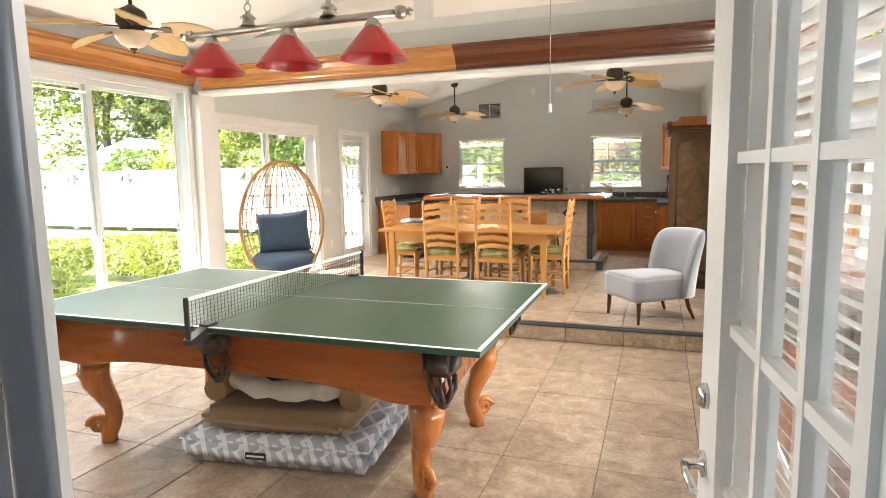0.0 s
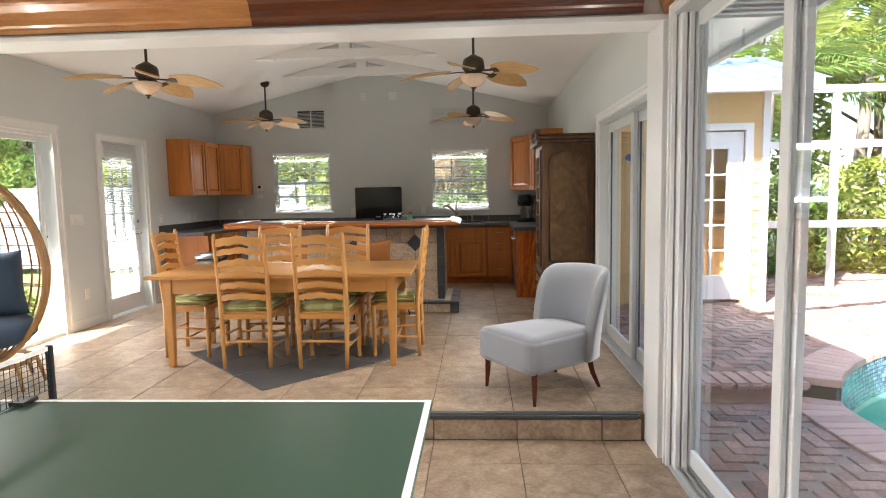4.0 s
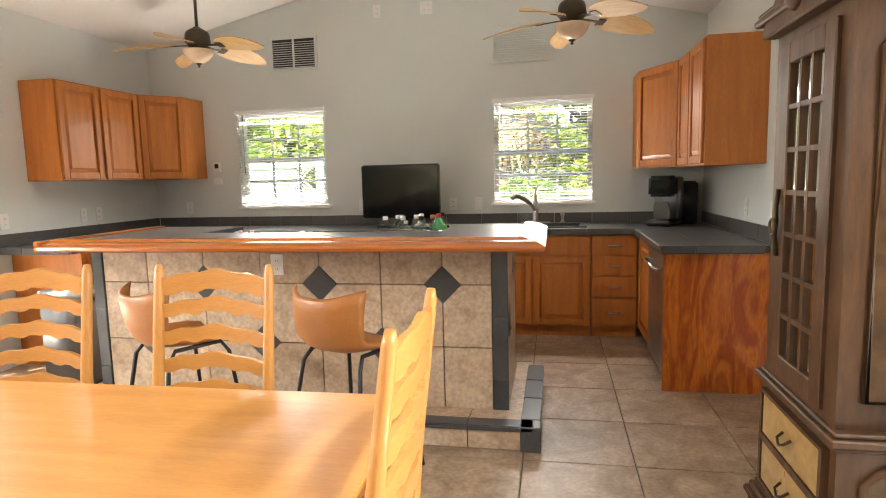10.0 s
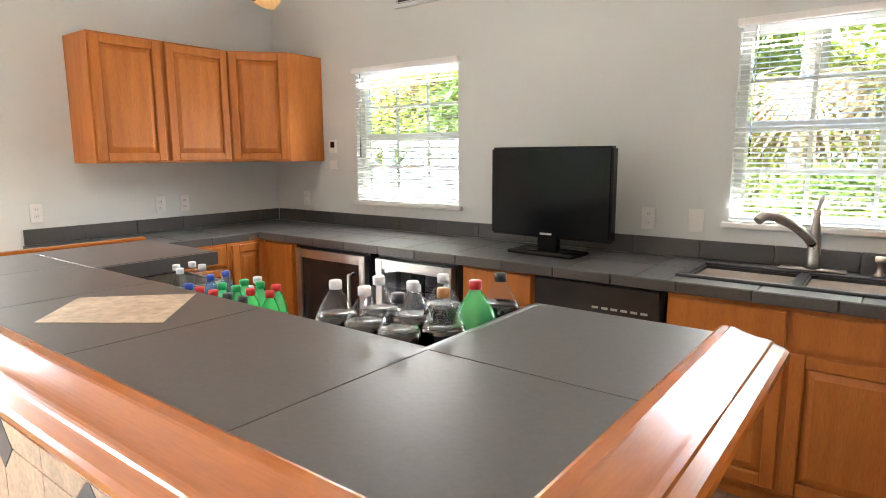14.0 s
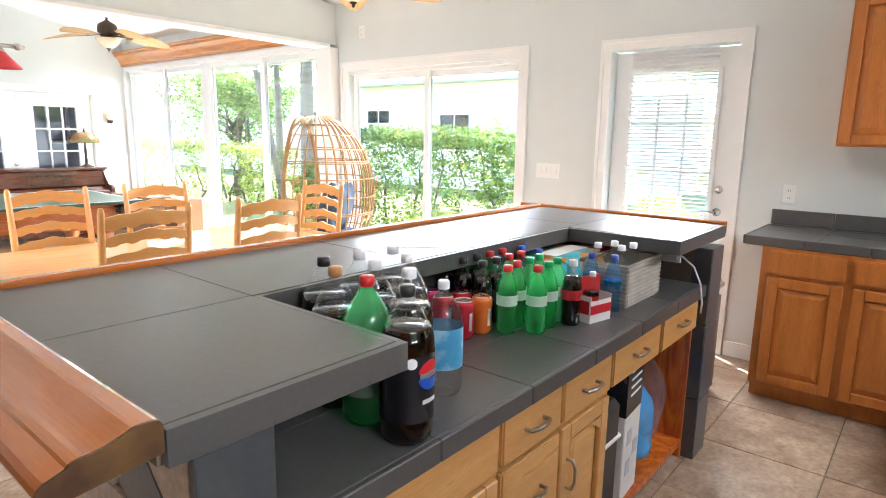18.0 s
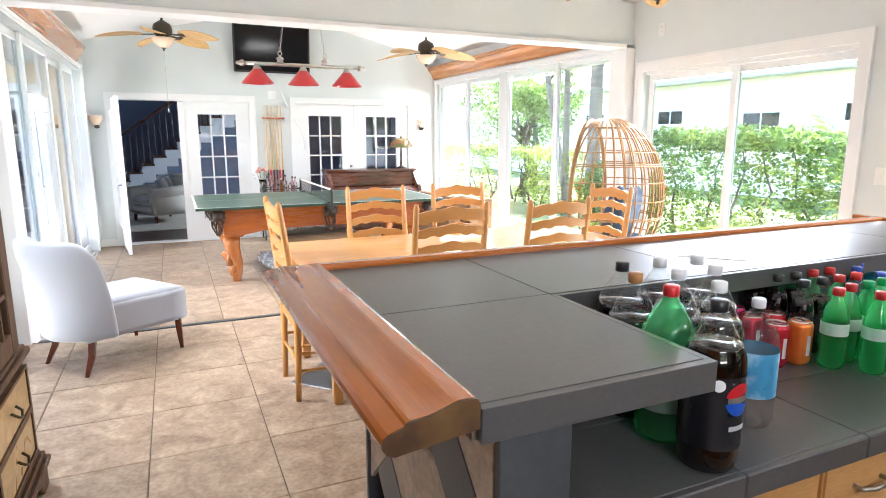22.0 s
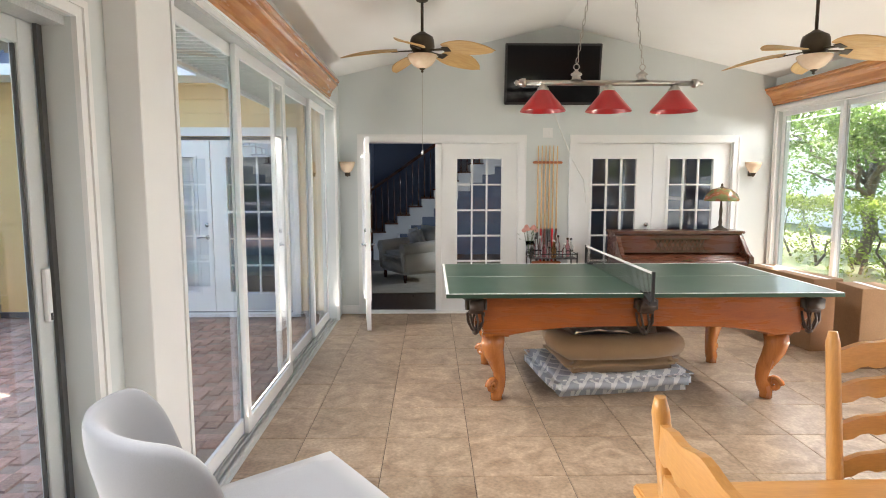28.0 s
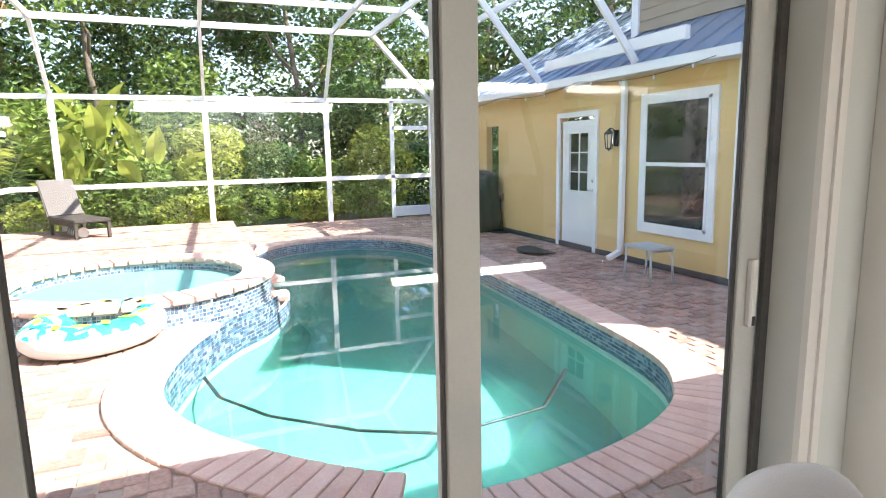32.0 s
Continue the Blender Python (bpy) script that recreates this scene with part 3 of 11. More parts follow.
# glazed hinged doors
def glazed_door(name, at, w, h, cols, rows, glass_box, turn, label, group, glassmat=None, lever=1, side=1):
    """A white door leaf with a divided light, hinged at its origin, reaching along its own x."""
    d = thing(name, at, label, "door", group, turn)
    gx0, gx1, gz0, gz1 = glass_box
    t = 0.022
    part("leaf", boxes((0, gx0, -t, t, 0, h), (gx1, w, -t, t, 0, h), (gx0, gx1, -t, t, 0, gz0), (gx0, gx1, -t, t, gz1, h)), trim_white, d)
    part("bead", boxes(*[r for s in (-1, 1) for r in ((gx0 - 0.03, gx0, s * t, s * (t + 0.01), gz0 - 0.03, gz1 + 0.03), (gx1, gx1 + 0.03, s * t, s * (t + 0.01), gz0 - 0.03, gz1 + 0.03), (gx0, gx1, s * t, s * (t + 0.01), gz0 - 0.03, gz0), (gx0, gx1, s * t, s * (t + 0.01), gz1, gz1 + 0.03))]), trim_white, d)
    cw, rh = (gx1 - gx0) / cols, (gz1 - gz0) / rows
    for k in range(1, cols):
        part("muntin", boxes((gx0 + k * cw - 0.010, gx0 + k * cw + 0.010, -t + 0.004, t - 0.004, gz0, gz1)), trim_white, d)
    for k in range(1, rows):
        part("muntin", boxes((gx0, gx1, -t + 0.006, t - 0.006, gz0 + k * rh - 0.010, gz0 + k * rh + 0.010)), trim_white, d)
    for i in range(cols):
        for j in range(rows):
            pane("pane", boxes((gx0 + i * cw + 0.009, gx0 + (i + 1) * cw - 0.009, -0.003, 0.003, gz0 + j * rh + 0.009, gz0 + (j + 1) * rh - 0.009)), d, glassmat)
    if lever:
        for s in (-1, 1):
            x = w - 0.06
            rose = lathe([(0.028, 0), (0.028, 0.006), (0.012, 0.012), (0.012, 0.045)], 14)
            bmesh.ops.transform(rose, matrix=pose(x, s * t, 0.93, -90 * s, 0, 0), verts=rose.verts)
            hd = part("door_handle", rose, chrome, d, "chrome lever handle")
            part("lever", tube([(x, s * (t + 0.04), 0.93), (x - 0.05, s * (t + 0.045), 0.932), (x - 0.11, s * (t + 0.04), 0.925)], 0.009, 8), chrome, hd)
            bolt = lathe([(0.027, 0), (0.027, 0.008), (0.02, 0.018), (0, 0.018)], 14)
            bmesh.ops.transform(bolt, matrix=pose(x, s * t, 1.08, -90 * s, 0, 0), verts=bolt.verts)
            part("deadbolt", bolt, chrome, d)
    return d


LW = 0.925
GB = (0.19, 0.73, 0.32, 1.88)
french = "white french door with fifteen glass panes"
glazed_door("french_door", (-1.045, YB - 0.06, 0.012), LW, 2.065, 3, 5, GB, 0, french + ", closed", "french doors", None, 0)
tagged(part("astragal", box(-0.125, -0.05, YB - 0.036, YB - 0.018, 0.02, 2.07, 0.003), trim_white, None), "white astragal strip on the closed french door", "trim", kind="structure").name = "trim_astragal"
open_leaf = glazed_door("french_door", (0.79, YB - 0.01, 0.012), 0.925, 2.065, 3, 5, (0.19, 0.73, 0.32, 1.88), 97.3, french + ", standing open", "french doors")
glazed_door("french_door", (-3.645, YB - 0.06, 0.012), 0.94, 2.065, 3, 5, (0.20, 0.74, 0.32, 1.88), 0, french + ", closed behind the piano", "french doors", None, 0)
glazed_door("french_door", (-1.77, YB - 0.06, 0.012), 0.93, 2.065, 3, 5, (0.19, 0.73, 0.32, 1.88), 180, french + ", closed", "french doors")
for k, (a, b) in enumerate(((DOORS[0][0], DOORS[0][1]), (DOORS[1][0], DOORS[1][1]))):
    structure("trim_door_jamb_%d" % (k + 1), boxes((a, a + 0.013, YB - T, YB, 0, 2.09), (b - 0.01, b, YB - T, YB, 0, 2.09), (a, b, YB - T, YB, 2.078, 2.09), (a, b, YB - T - 0.01, YB + 0.02, 0.0, 0.010)), trim_white, "white door jamb")

kd = glazed_door("kitchen_door", (XL - 0.10, 8.78, U + 0.012), 0.83, 2.0, 3, 5, (0.13, 0.70, 0.20, 1.84), 90, "white glazed garden door with a mini blind", "", None, 1)


# kitchen windows with blinds
def kitchen_window(n, x0, x1, z0, z1):
    w = thing("window_%d" % n, ((x0 + x1) / 2, YK + 0.09, z0), "white double-hung window with muntins and a raised mini blind", "window", kind="structure")
    L, h = (x1 - x0) / 2, z1 - z0
    f = 0.04
    part("window_frame", boxes((-L, -L + f, -0.04, 0.03, 0, h), (L - f, L, -0.04, 0.03, 0, h), (-L + f, L - f, -0.04, 0.03, 0, f), (-L + f, L - f, -0.04, 0.03, h - f, h), (-L + f, L - f, -0.02, 0.03, h / 2 - 0.022, h / 2 + 0.022)), vinyl_white, w)
    cw = (2 * L - 2 * f) / 3
    for k in (1, 2):
        part("muntin", boxes((-L + f + k * cw - 0.009, -L + f + k * cw + 0.009, -0.008, 0.012, f, h - f)), vinyl_white, w)
    for z in (h * 0.27, h * 0.73):
        part("muntin", boxes((-L + f, L - f, -0.006, 0.010, z - 0.009, z + 0.009)), vinyl_white, w)
    for i in range(3):
        for j, (a, b) in enumerate(((f, h * 0.27), (h * 0.27, h / 2), (h / 2, h * 0.73), (h * 0.73, h - f))):
            pane("pane", boxes((-L + f + i * cw + 0.008, -L + f + (i + 1) * cw - 0.008, 0.0, 0.005, a + 0.008, b - 0.008)), w)
    part("window_sill", box(-L - 0.03, L + 0.03, -0.115, -0.04, -0.03, 0.0, 0.006), trim_white, w)
    blind = thing("mini_blind", ((x0 + x1) / 2, YK - 0.012, z0), "white aluminium mini blind with open slats", "blind", "window blinds")
    part("head_rail", box(-L - 0.01, L + 0.01, -0.02, 0.012, h - 0.01, h + 0.025), vinyl_white, blind)
    n_sl = int(h / 0.024)
    me = mesh_of("slat", boxes((-L + 0.005, L - 0.005, -0.012, 0.012, -0.0006, 0.0006)), vinyl_white)
    for k in range(n_sl):
        sl = new("slat", me)
        sl.parent = blind
        sl.matrix_basis = pose(0, 0.0, 0.02 + k * 0.024, 18, 0, 0)
    for x in (-L * 0.7, L * 0.7):
        part("ladder_cord", boxes((x - 0.001, x + 0.001, -0.013, -0.011, 0, h)), vinyl_white, blind)
    part("tilt_wand", tube([(-L * 0.82, -0.03, h - 0.02), (-L * 0.82, -0.035, h * 0.35)], 0.004, 6), glass, blind)


kitchen_window(1, *KW[0])
kitchen_window(2, *KW[1])
blind = thing("mini_blind", (XL - 0.045, 9.195, U + 0.2), "white mini blind on the garden door", "blind", "window blinds")
part("head_rail", box(-0.02, 0.012, -0.30, 0.30, 1.84, 1.87), vinyl_white, blind)
me = mesh_of("slat", boxes((-0.008, 0.008, -0.29, 0.29, -0.0006, 0.0006)), vinyl_white)
for k in range(72):
    sl = new("slat", me)
    sl.parent = blind
    sl.matrix_basis = pose(0, 0, 0.01 + k * 0.0254, 0, -32, 0)

# ---- outside: ground, pool terrace, house ----
G = -0.05           # lower terrace
GU = 0.10           # upper terrace
grass = mat("grass", (0.10, 0.15, 0.035), (0.16, 0.17, 0.06), scale=0.8, fine=40, rough=0.9, bump=0.8, mottle=0.3)
mulch = mat("mulch", (0.16, 0.09, 0.06), (0.28, 0.17, 0.12), scale=3, fine=40, rough=0.95, bump=1.0, mottle=0.3)
paver = mat("paver", (0.30, 0.16, 0.12), (0.40, 0.29, 0.24), scale=1.1, fine=45, rough=0.85, bump=0.6, vary=0.28, mottle=0.25)
paver_rest = mat("paver_rest", (0.30, 0.16, 0.12), (0.40, 0.29, 0.24), scale=1.1, fine=45, rough=0.85, bump=0.6, mottle=0.25)
nt = paver_rest.node_tree
gi = nt.nodes.new("ShaderNodeNewGeometry")
hv = nt.nodes.new("ShaderNodeHueSaturation")
mr = nt.nodes.new("ShaderNodeMapRange")
mr.inputs[3].default_value, mr.inputs[4].default_value = 0.68, 1.3
nt.links.new(gi.outputs["Random Per Island"], mr.inputs[0])
nt.links.new(mr.outputs[0], hv.inputs["Value"])
bsdf = nt.nodes["Principled BSDF"]
nt.links.new(bsdf.inputs["Base Color"].links[0].from_socket, hv.inputs["Color"])
nt.links.new(hv.outputs[0], bsdf.inputs["Base Color"])
coping_brick = mat("coping_brick", (0.50, 0.31, 0.25), (0.60, 0.43, 0.36), scale=4, fine=60, rough=0.8, bump=0.4, vary=0.10)
sand_joint = mat("sand_joint", (0.34, 0.27, 0.22), (0.26, 0.20, 0.17), scale=14, fine=120, rough=0.95)
pool_plaster = mat("pool_plaster", (0.13, 0.37, 0.32), (0.10, 0.31, 0.27), scale=1, fine=40, rough=0.7)
pool_tile = mat("pool_tile", (0.50, 0.52, 0.50), (0.42, 0.45, 0.45), scale=10, fine=60, rough=0.6)
siding = mat("siding", (0.70, 0.49, 0.22), (0.66, 0.45, 0.195), scale=2, fine=90, rough=0.6, bump=0.1, mottle=0.04)
siding_tan = mat("siding_tan", (0.30, 0.245, 0.18), (0.27, 0.22, 0.16), scale=2, fine=90, rough=0.65, mottle=0.04)
metal_roof = mat("metal_roof", (0.30, 0.37, 0.48), (0.25, 0.32, 0.43), scale=2, fine=60, rough=0.35, metal=0.5)
white_alu = mat("white_alu", (0.80, 0.80, 0.80), (0.75, 0.75, 0.76), scale=3, fine=80, rough=0.4)
stucco = mat("stucco", (0.78, 0.78, 0.77), (0.72, 0.72, 0.71), scale=1.5, fine=60, rough=0.8, bump=0.5)

# the shape of the pool's edge: a smooth closed line
POOL = [(2.72, 6.75), (2.62, 6.2), (2.68, 5.6), (2.87, 4.97), (3.22, 4.48), (3.9, 4.12), (5.4, 3.92), (7.6, 3.76), (9.6, 3.62), (11.0, 3.9), (11.75, 4.8), (11.6, 5.9), (10.7, 6.6), (9.2, 6.75), (8.2, 6.7), (7.4, 6.55), (6.6, 6.85), (6.0, 7.3), (5.2, 7.66), (4.3, 7.8), (3.5, 7.5)]


def closed_curve(pts, per):
    out, n = [], len(pts)
    for i in range(n):
        p0, p1, p2, p3 = (Vector(pts[(i + k - 1) % n]) for k in range(4))
        for k in range(per):
            t = k / per
            out.append(0.5 * ((2 * p1) + (p2 - p0) * t + (2 * p0 - 5 * p1 + 4 * p2 - p3) * t * t + (3 * p1 - p0 - 3 * p2 + p3) * t ** 3))
    return out


edge = closed_curve(POOL, 12)
area = sum(a.x * b.y - b.x * a.y for a, b in zip(edge, edge[1:] + edge[:1]))
if area < 0:
    edge.reverse()
n_e = len(edge)
outn = []
for i in range(n_e):
    d = (edge[(i + 1) % n_e] - edge[i - 1]).normalized()
    outn.append(Vector((d.y, -d.x)))


def inside_pool(x, y, grow=0.0):
    c = False
    for i in range(n_e):
        a, b = edge[i - 1] + outn[i - 1] * grow, edge[i] + outn[i] * grow
        if (a.y > y) != (b.y > y) and x < (b.x - a.x) * (y - a.y) / (b.y - a.y) + a.x:
            c = not c
    return c


def upper(x, y):
    return y > 6.72


PX0, PX1, PY0, PY1 = XR + T, 15.0, -1.2, 13.5
bm = bmesh.new()
R = 400.0
hole = [(-30, -30), (PX1, -30), (PX1, 40), (-30, 40)]
vs = [bm.verts.new((x, y, -0.16)) for x, y in ((-R, -R), (R, -R), (R, R), (-R, R), (PX0, PY0), (PX1, PY0), (PX1, PY1), (PX0, PY1))]
for k in range(4):
    bm.faces.new((vs[k], vs[(k + 1) % 4], vs[4 + (k + 1) % 4], vs[4 + k]))
structure("ground", bm, grass, "lawn and ground reaching the horizon")


def terrace(z, keep, name):
    """A slab with the pool cut out of it."""
    bm = bmesh.new()
    if keep == "low":
        rect = [(PX0, PY0), (PX1, PY0), (PX1, 6.72), (PX0, 6.72)]
    else:
        rect = [(PX0, 6.72), (PX1, 6.72), (PX1, PY1), (PX0, PY1)]
    step = 0.25
    nx, ny = int((rect[1][0] - rect[0][0]) / step) + 1, int((rect[2][1] - rect[1][1]) / step) + 1
    grid = {}
    for i in range(nx + 1):
        for j in range(ny + 1):
            grid[i, j] = bm.verts.new((min(rect[0][0] + i * step, PX1), min(rect[0][1] + j * step, rect[2][1]), z))
    for i in range(nx):
        for j in range(ny):
            q = [grid[i, j], grid[i + 1, j], grid[i + 1, j + 1], grid[i, j + 1]]
            if (q[0].co - q[1].co).length < 1e-5 or (q[1].co - q[2].co).length < 1e-5:
                continue
            if any(inside_pool(v.co.x, v.co.y, 0.04) for v in q):
                continue
            bm.faces.new(q)
    for v in list(bm.verts):
        if not v.link_faces:
            bm.verts.remove(v)
    return structure(name, bm, sand_joint, "sand joints under the brick pavers")


pavement_low = terrace(G - 0.012, "low", "pavement_lower")
pavement_up = terrace(GU - 0.012, "up", "pavement_upper")
structure("trim_terrace_riser", boxes((PX0, 2.42, 6.68, 6.72, G - 0.1, GU - 0.05)), coping_brick, "tiled riser of the terrace step")

# pool shell, water, tile band
bm = bmesh.new()
top = [bm.verts.new((p.x, p.y, G - 0.02)) for p in edge]
mid = [bm.verts.new((p.x - n.x * 0.02, p.y - n.y * 0.02, -0.5)) for p, n in zip(edge, outn)]
low = [bm.verts.new((p.x - n.x * 0.25, p.y - n.y * 0.25, -1.35)) for p, n in zip(edge, outn)]
for a, b in ((mid, low),):
    for k in range(n_e):
        bm.faces.new((a[k], a[(k + 1) % n_e], b[(k + 1) % n_e], b[k]))
bm.faces.new(low)
bmesh.ops.triangulate(bm, faces=[f for f in bm.faces if len(f.verts) > 4])
structure("pool_shell", bm, pool_plaster, "aqua plastered swimming pool")
bm = bmesh.new()
a = [bm.verts.new((p.x, p.y, (GU if upper(p.x, p.y) else G) - 0.02)) for p in edge]
b = [bm.verts.new((p.x - n.x * 0.02, p.y - n.y * 0.02, -0.5)) for p, n in zip(edge, outn)]
for k in range(n_e):
    bm.faces.new((a[k], a[(k + 1) % n_e], b[(k + 1) % n_e], b[k]))
structure("pool_tile_band", bm, pool_tile, "blue mosaic tile band along the waterline")
water_mat = bpy.data.materials.new("pool_water")
water_mat.use_nodes = True
wt = water_mat.node_tree
wb = wt.nodes["Principled BSDF"]
wb.inputs["Base Color"].default_value = (0.42, 0.80, 0.77, 1)
wb.inputs["Transmission Weight"].default_value = 1.0
wb.inputs["IOR"].default_value = 1.33
wb.inputs["Roughness"].default_value = 0.0
wno, wbp = wt.nodes.new("ShaderNodeTexNoise"), wt.nodes.new("ShaderNodeBump")
wno.inputs["Scale"].default_value = 1.2
wbp.inputs["Strength"].default_value, wbp.inputs["Distance"].default_value = 0.12, 0.03
wt.links.new(wno.outputs[0], wbp.inputs["Height"])
wt.links.new(wbp.outputs[0], wb.inputs["Normal"])
bm = bmesh.new()
bm.faces.new([bm.verts.new((p.x, p.y, -0.24)) for p in edge])
bmesh.ops.triangulate(bm, faces=bm.faces)
water = structure("water", bm, water_mat, "still green-blue pool water")
water.visible_shadow = False
if water.data.polygons[0].normal.z < 0:
    water.data.flip_normals()

# mosaic tiles along the waterline and round the spa
mosaic_mat = mat("mosaic", (0.10, 0.20, 0.33), (0.16, 0.28, 0.40), scale=9, fine=60, rough=0.15)
nt = mosaic_mat.node_tree
gi = nt.nodes.new("ShaderNodeNewGeometry")
cr = nt.nodes.new("ShaderNodeValToRGB")
cr.color_ramp.interpolation = 'CONSTANT'
for k, (pos, col) in enumerate(((0.0, (0.05, 0.10, 0.17)), (0.3, (0.09, 0.17, 0.26)), (0.55, (0.16, 0.25, 0.33)), (0.8, (0.26, 0.35, 0.41)))):
    e = cr.color_ramp.elements[k] if k < 2 else cr.color_ramp.elements.new(pos)
    e.position, e.color = pos, (*col, 1)
nt.links.new(gi.outputs["Random Per Island"], cr.inputs[0])
nt.links.new(cr.outputs[0], nt.nodes["Principled BSDF"].inputs["Base Color"])


def mosaic(name, line, facing, low, tops, parent, size=0.036):
    """Small square tiles on an upright band; line: closed plan points, facing: 1 outward, -1 inward."""
    v, f = [], []
    seg = [(a, b) for a, b in zip(line, line[1:] + line[:1])]
    carry = 0.0
    for a, b in seg:
        L = (b - a).length
        d = (b - a) / L
        n = Vector((d.y, -d.x)) * facing
        u = carry
        while u + size <= L + size * 0.5:
            p, q = a + d * (u + 0.003), a + d * (u + size - 0.003)
            z = low
            while z + size <= tops(p.x, p.y) + 0.012:
                i = len(v)
                for s in (0.0005, 0.004):
                    k = 0.0 if s < 0.002 else 0.001
                    v += [(p.x + n.x * s, p.y + n.y * s, z + 0.003 + k), (q.x + n.x * s, q.y + n.y * s, z + 0.003 + k), (q.x + n.x * s, q.y + n.y * s, z + size - 0.003 - k), (p.x + n.x * s, p.y + n.y * s, z + size - 0.003 - k)]
                f += [(i + 4, i + 5, i + 6, i + 7)] + [(i + k, i + (k + 1) % 4, i + 4 + (k + 1) % 4, i + 4 + k) for k in range(4)]
                z += size
            u += size
        carry = u - L
    me = bpy.data.meshes.new(name)
    me.from_pydata(v, [], f)
    me.materials.append(mosaic_mat)
    ob = new(name, me)
    ob.parent = parent
    return tagged(ob, kind="stuff")


band_edge = [p - n * 0.022 for p, n in zip(edge, outn)]
mosaic("mosaic_tiles", band_edge, -1, -0.34, lambda x, y: (GU if upper(x, y) else G) - 0.02, bpy.data.objects["pool_tile_band"])

# spa
SPA, SR = (7.25, 8.15), 1.42
spa = thing("spa", (SPA[0], SPA[1], GU), "raised round spa with brick coping and blue tile band", "spa")
part("wall", lathe([(SR - 0.02, -0.4), (SR - 0.02, 0.2), (SR - 0.28, 0.2), (SR - 0.28, -0.4)], 48, close=False), pool_tile, spa)
part("basin", lathe([(SR - 0.28, 0.1), (SR - 0.32, -0.3), (0, -0.32)], 48), pool_plaster, spa)
sw = part("water", lathe([(SR - 0.28, 0.08), (0, 0.081)], 48, close=False), water_mat, spa)
sw.visible_shadow = False
spa_line = [Vector(((SR - 0.02) * math.cos(2 * math.pi * k / 48), (SR - 0.02) * math.sin(2 * math.pi * k / 48))) for k in range(48)]
mosaic("mosaic_tiles", spa_line, 1, -0.32, lambda x, y: 0.19, spa)
spa_in = [p * ((SR - 0.28) / (SR - 0.02)) for p in spa_line]
mosaic("mosaic_tiles", spa_in, -1, -0.04, lambda x, y: 0.19, spa)
if sw.data.polygons[0].normal.z < 0:
    sw.data.flip_normals()
N = 44
for k in range(N):
    a0, a1 = 2 * math.pi * k / N + 0.008, 2 * math.pi * (k + 1) / N - 0.008
    o = [((SR + 0.03) * math.cos(a0), (SR + 0.03) * math.sin(a0)), ((SR + 0.03) * math.cos(a1), (SR + 0.03) * math.sin(a1)), ((SR - 0.32) * math.cos(a1), (SR - 0.32) * math.sin(a1)), ((SR - 0.32) * math.cos(a0), (SR - 0.32) * math.sin(a0))]
    part("coping_brick", prism(o, 0.055, 'z', 0.2, 0.008), coping_brick, spa)

# the house beyond the terrace
def lap_wall(axis, face, s, a, b, z0, z1, holes, name, material, label, pitch=0.165):
    """Lap siding: each course is one board, thicker at its foot, cut round the openings."""
    w = structure(name, wall_pieces(axis, face - s * 0.02, face - s * 0.14, a, b, z1, [(p, q, u, v) for p, q, u, v in holes], z0), material, label)
    z = z0
    while z < z1 - 0.01:
        zt = min(z + pitch, z1)
        runs, at = [], a
        for p, q, u, v in sorted(holes):
            if u < zt and v > z:
                runs.append((at, p))
                at = q
        runs.append((at, b))
        for p, q in runs:
            if q - p < 0.02:
                continue
            bm = bmesh.new()
            pr = [(-0.02, z), (0.0, z), (-0.014, zt + 0.012), (-0.02, zt + 0.012)]
            lo = [bm.verts.new((face + s * d, p, h) if axis == 'x' else (p, face + s * d, h)) for d, h in pr]
            hi = [bm.verts.new((face + s * d, q, h) if axis == 'x' else (q, face + s * d, h)) for d, h in pr]
            bm.faces.new(lo)
            bm.faces.new(hi[::-1])
            for k in range(4):
                bm.faces.new((lo[k], lo[(k + 1) % 4], hi[(k + 1) % 4], hi[k]))
            part("siding_board", bm, material, w)
        z = zt
    return w


HY = 1.62
lap_wall('y', 0.80, 1, XR + T, 5.3, G, 2.78, [(1.72, 3.62, G, 2.16)], "wall_house_1", siding, "house wall in pale yellow lap siding")
lap_wall('y', HY, 1, 5.42, 12.6, G, 2.62, [(5.75, 6.95, 0.48, 2.28), (8.08, 9.05, G, 2.12), (11.35, 11.9, 0.5, 2.1)], "wall_house_2", siding, "house wall in pale yellow lap siding")
lap_wall('x', 5.30, -1, 0.8, HY, G, 2.62, [(0.95, 1.45, 0.5, 2.25)], "wall_house_3", siding, "bay side in pale yellow lap siding")
lap_wall('y', 0.95, 1, 2.6, 8.0, 3.35, 6.6, [(4.9, 6.2, 4.15, 5.6)], "wall_house_4", siding_tan, "upper storey in tan lap siding")
structure("trim_house_corner", boxes((5.28, 5.42, HY - 0.13, HY + 0.015, G, 2.62), (7.95, 8.1, 0.85, 0.98, 3.3, 6.6)), white_alu, "white corner boards")
structure("trim_house_base", boxes((XR + T, 5.3, 0.70, 0.82, G, 0.02), (5.3, 12.6, HY - 0.1, HY + 0.02, G, 0.03)), slate, "dark base course of the house")
structure("trim_gutter", boxes((5.1, 12.8, HY + 0.25, HY + 0.37, 2.58, 2.70), (XR + T, 5.1, 1.2, 1.32, 2.78, 2.90), (XR + T, 5.1, 0.8, 1.2, 2.78, 2.80), (5.1, 12.8, HY, HY + 0.25, 2.60, 2.62)), white_alu, "white gutter and soffit along the eave")


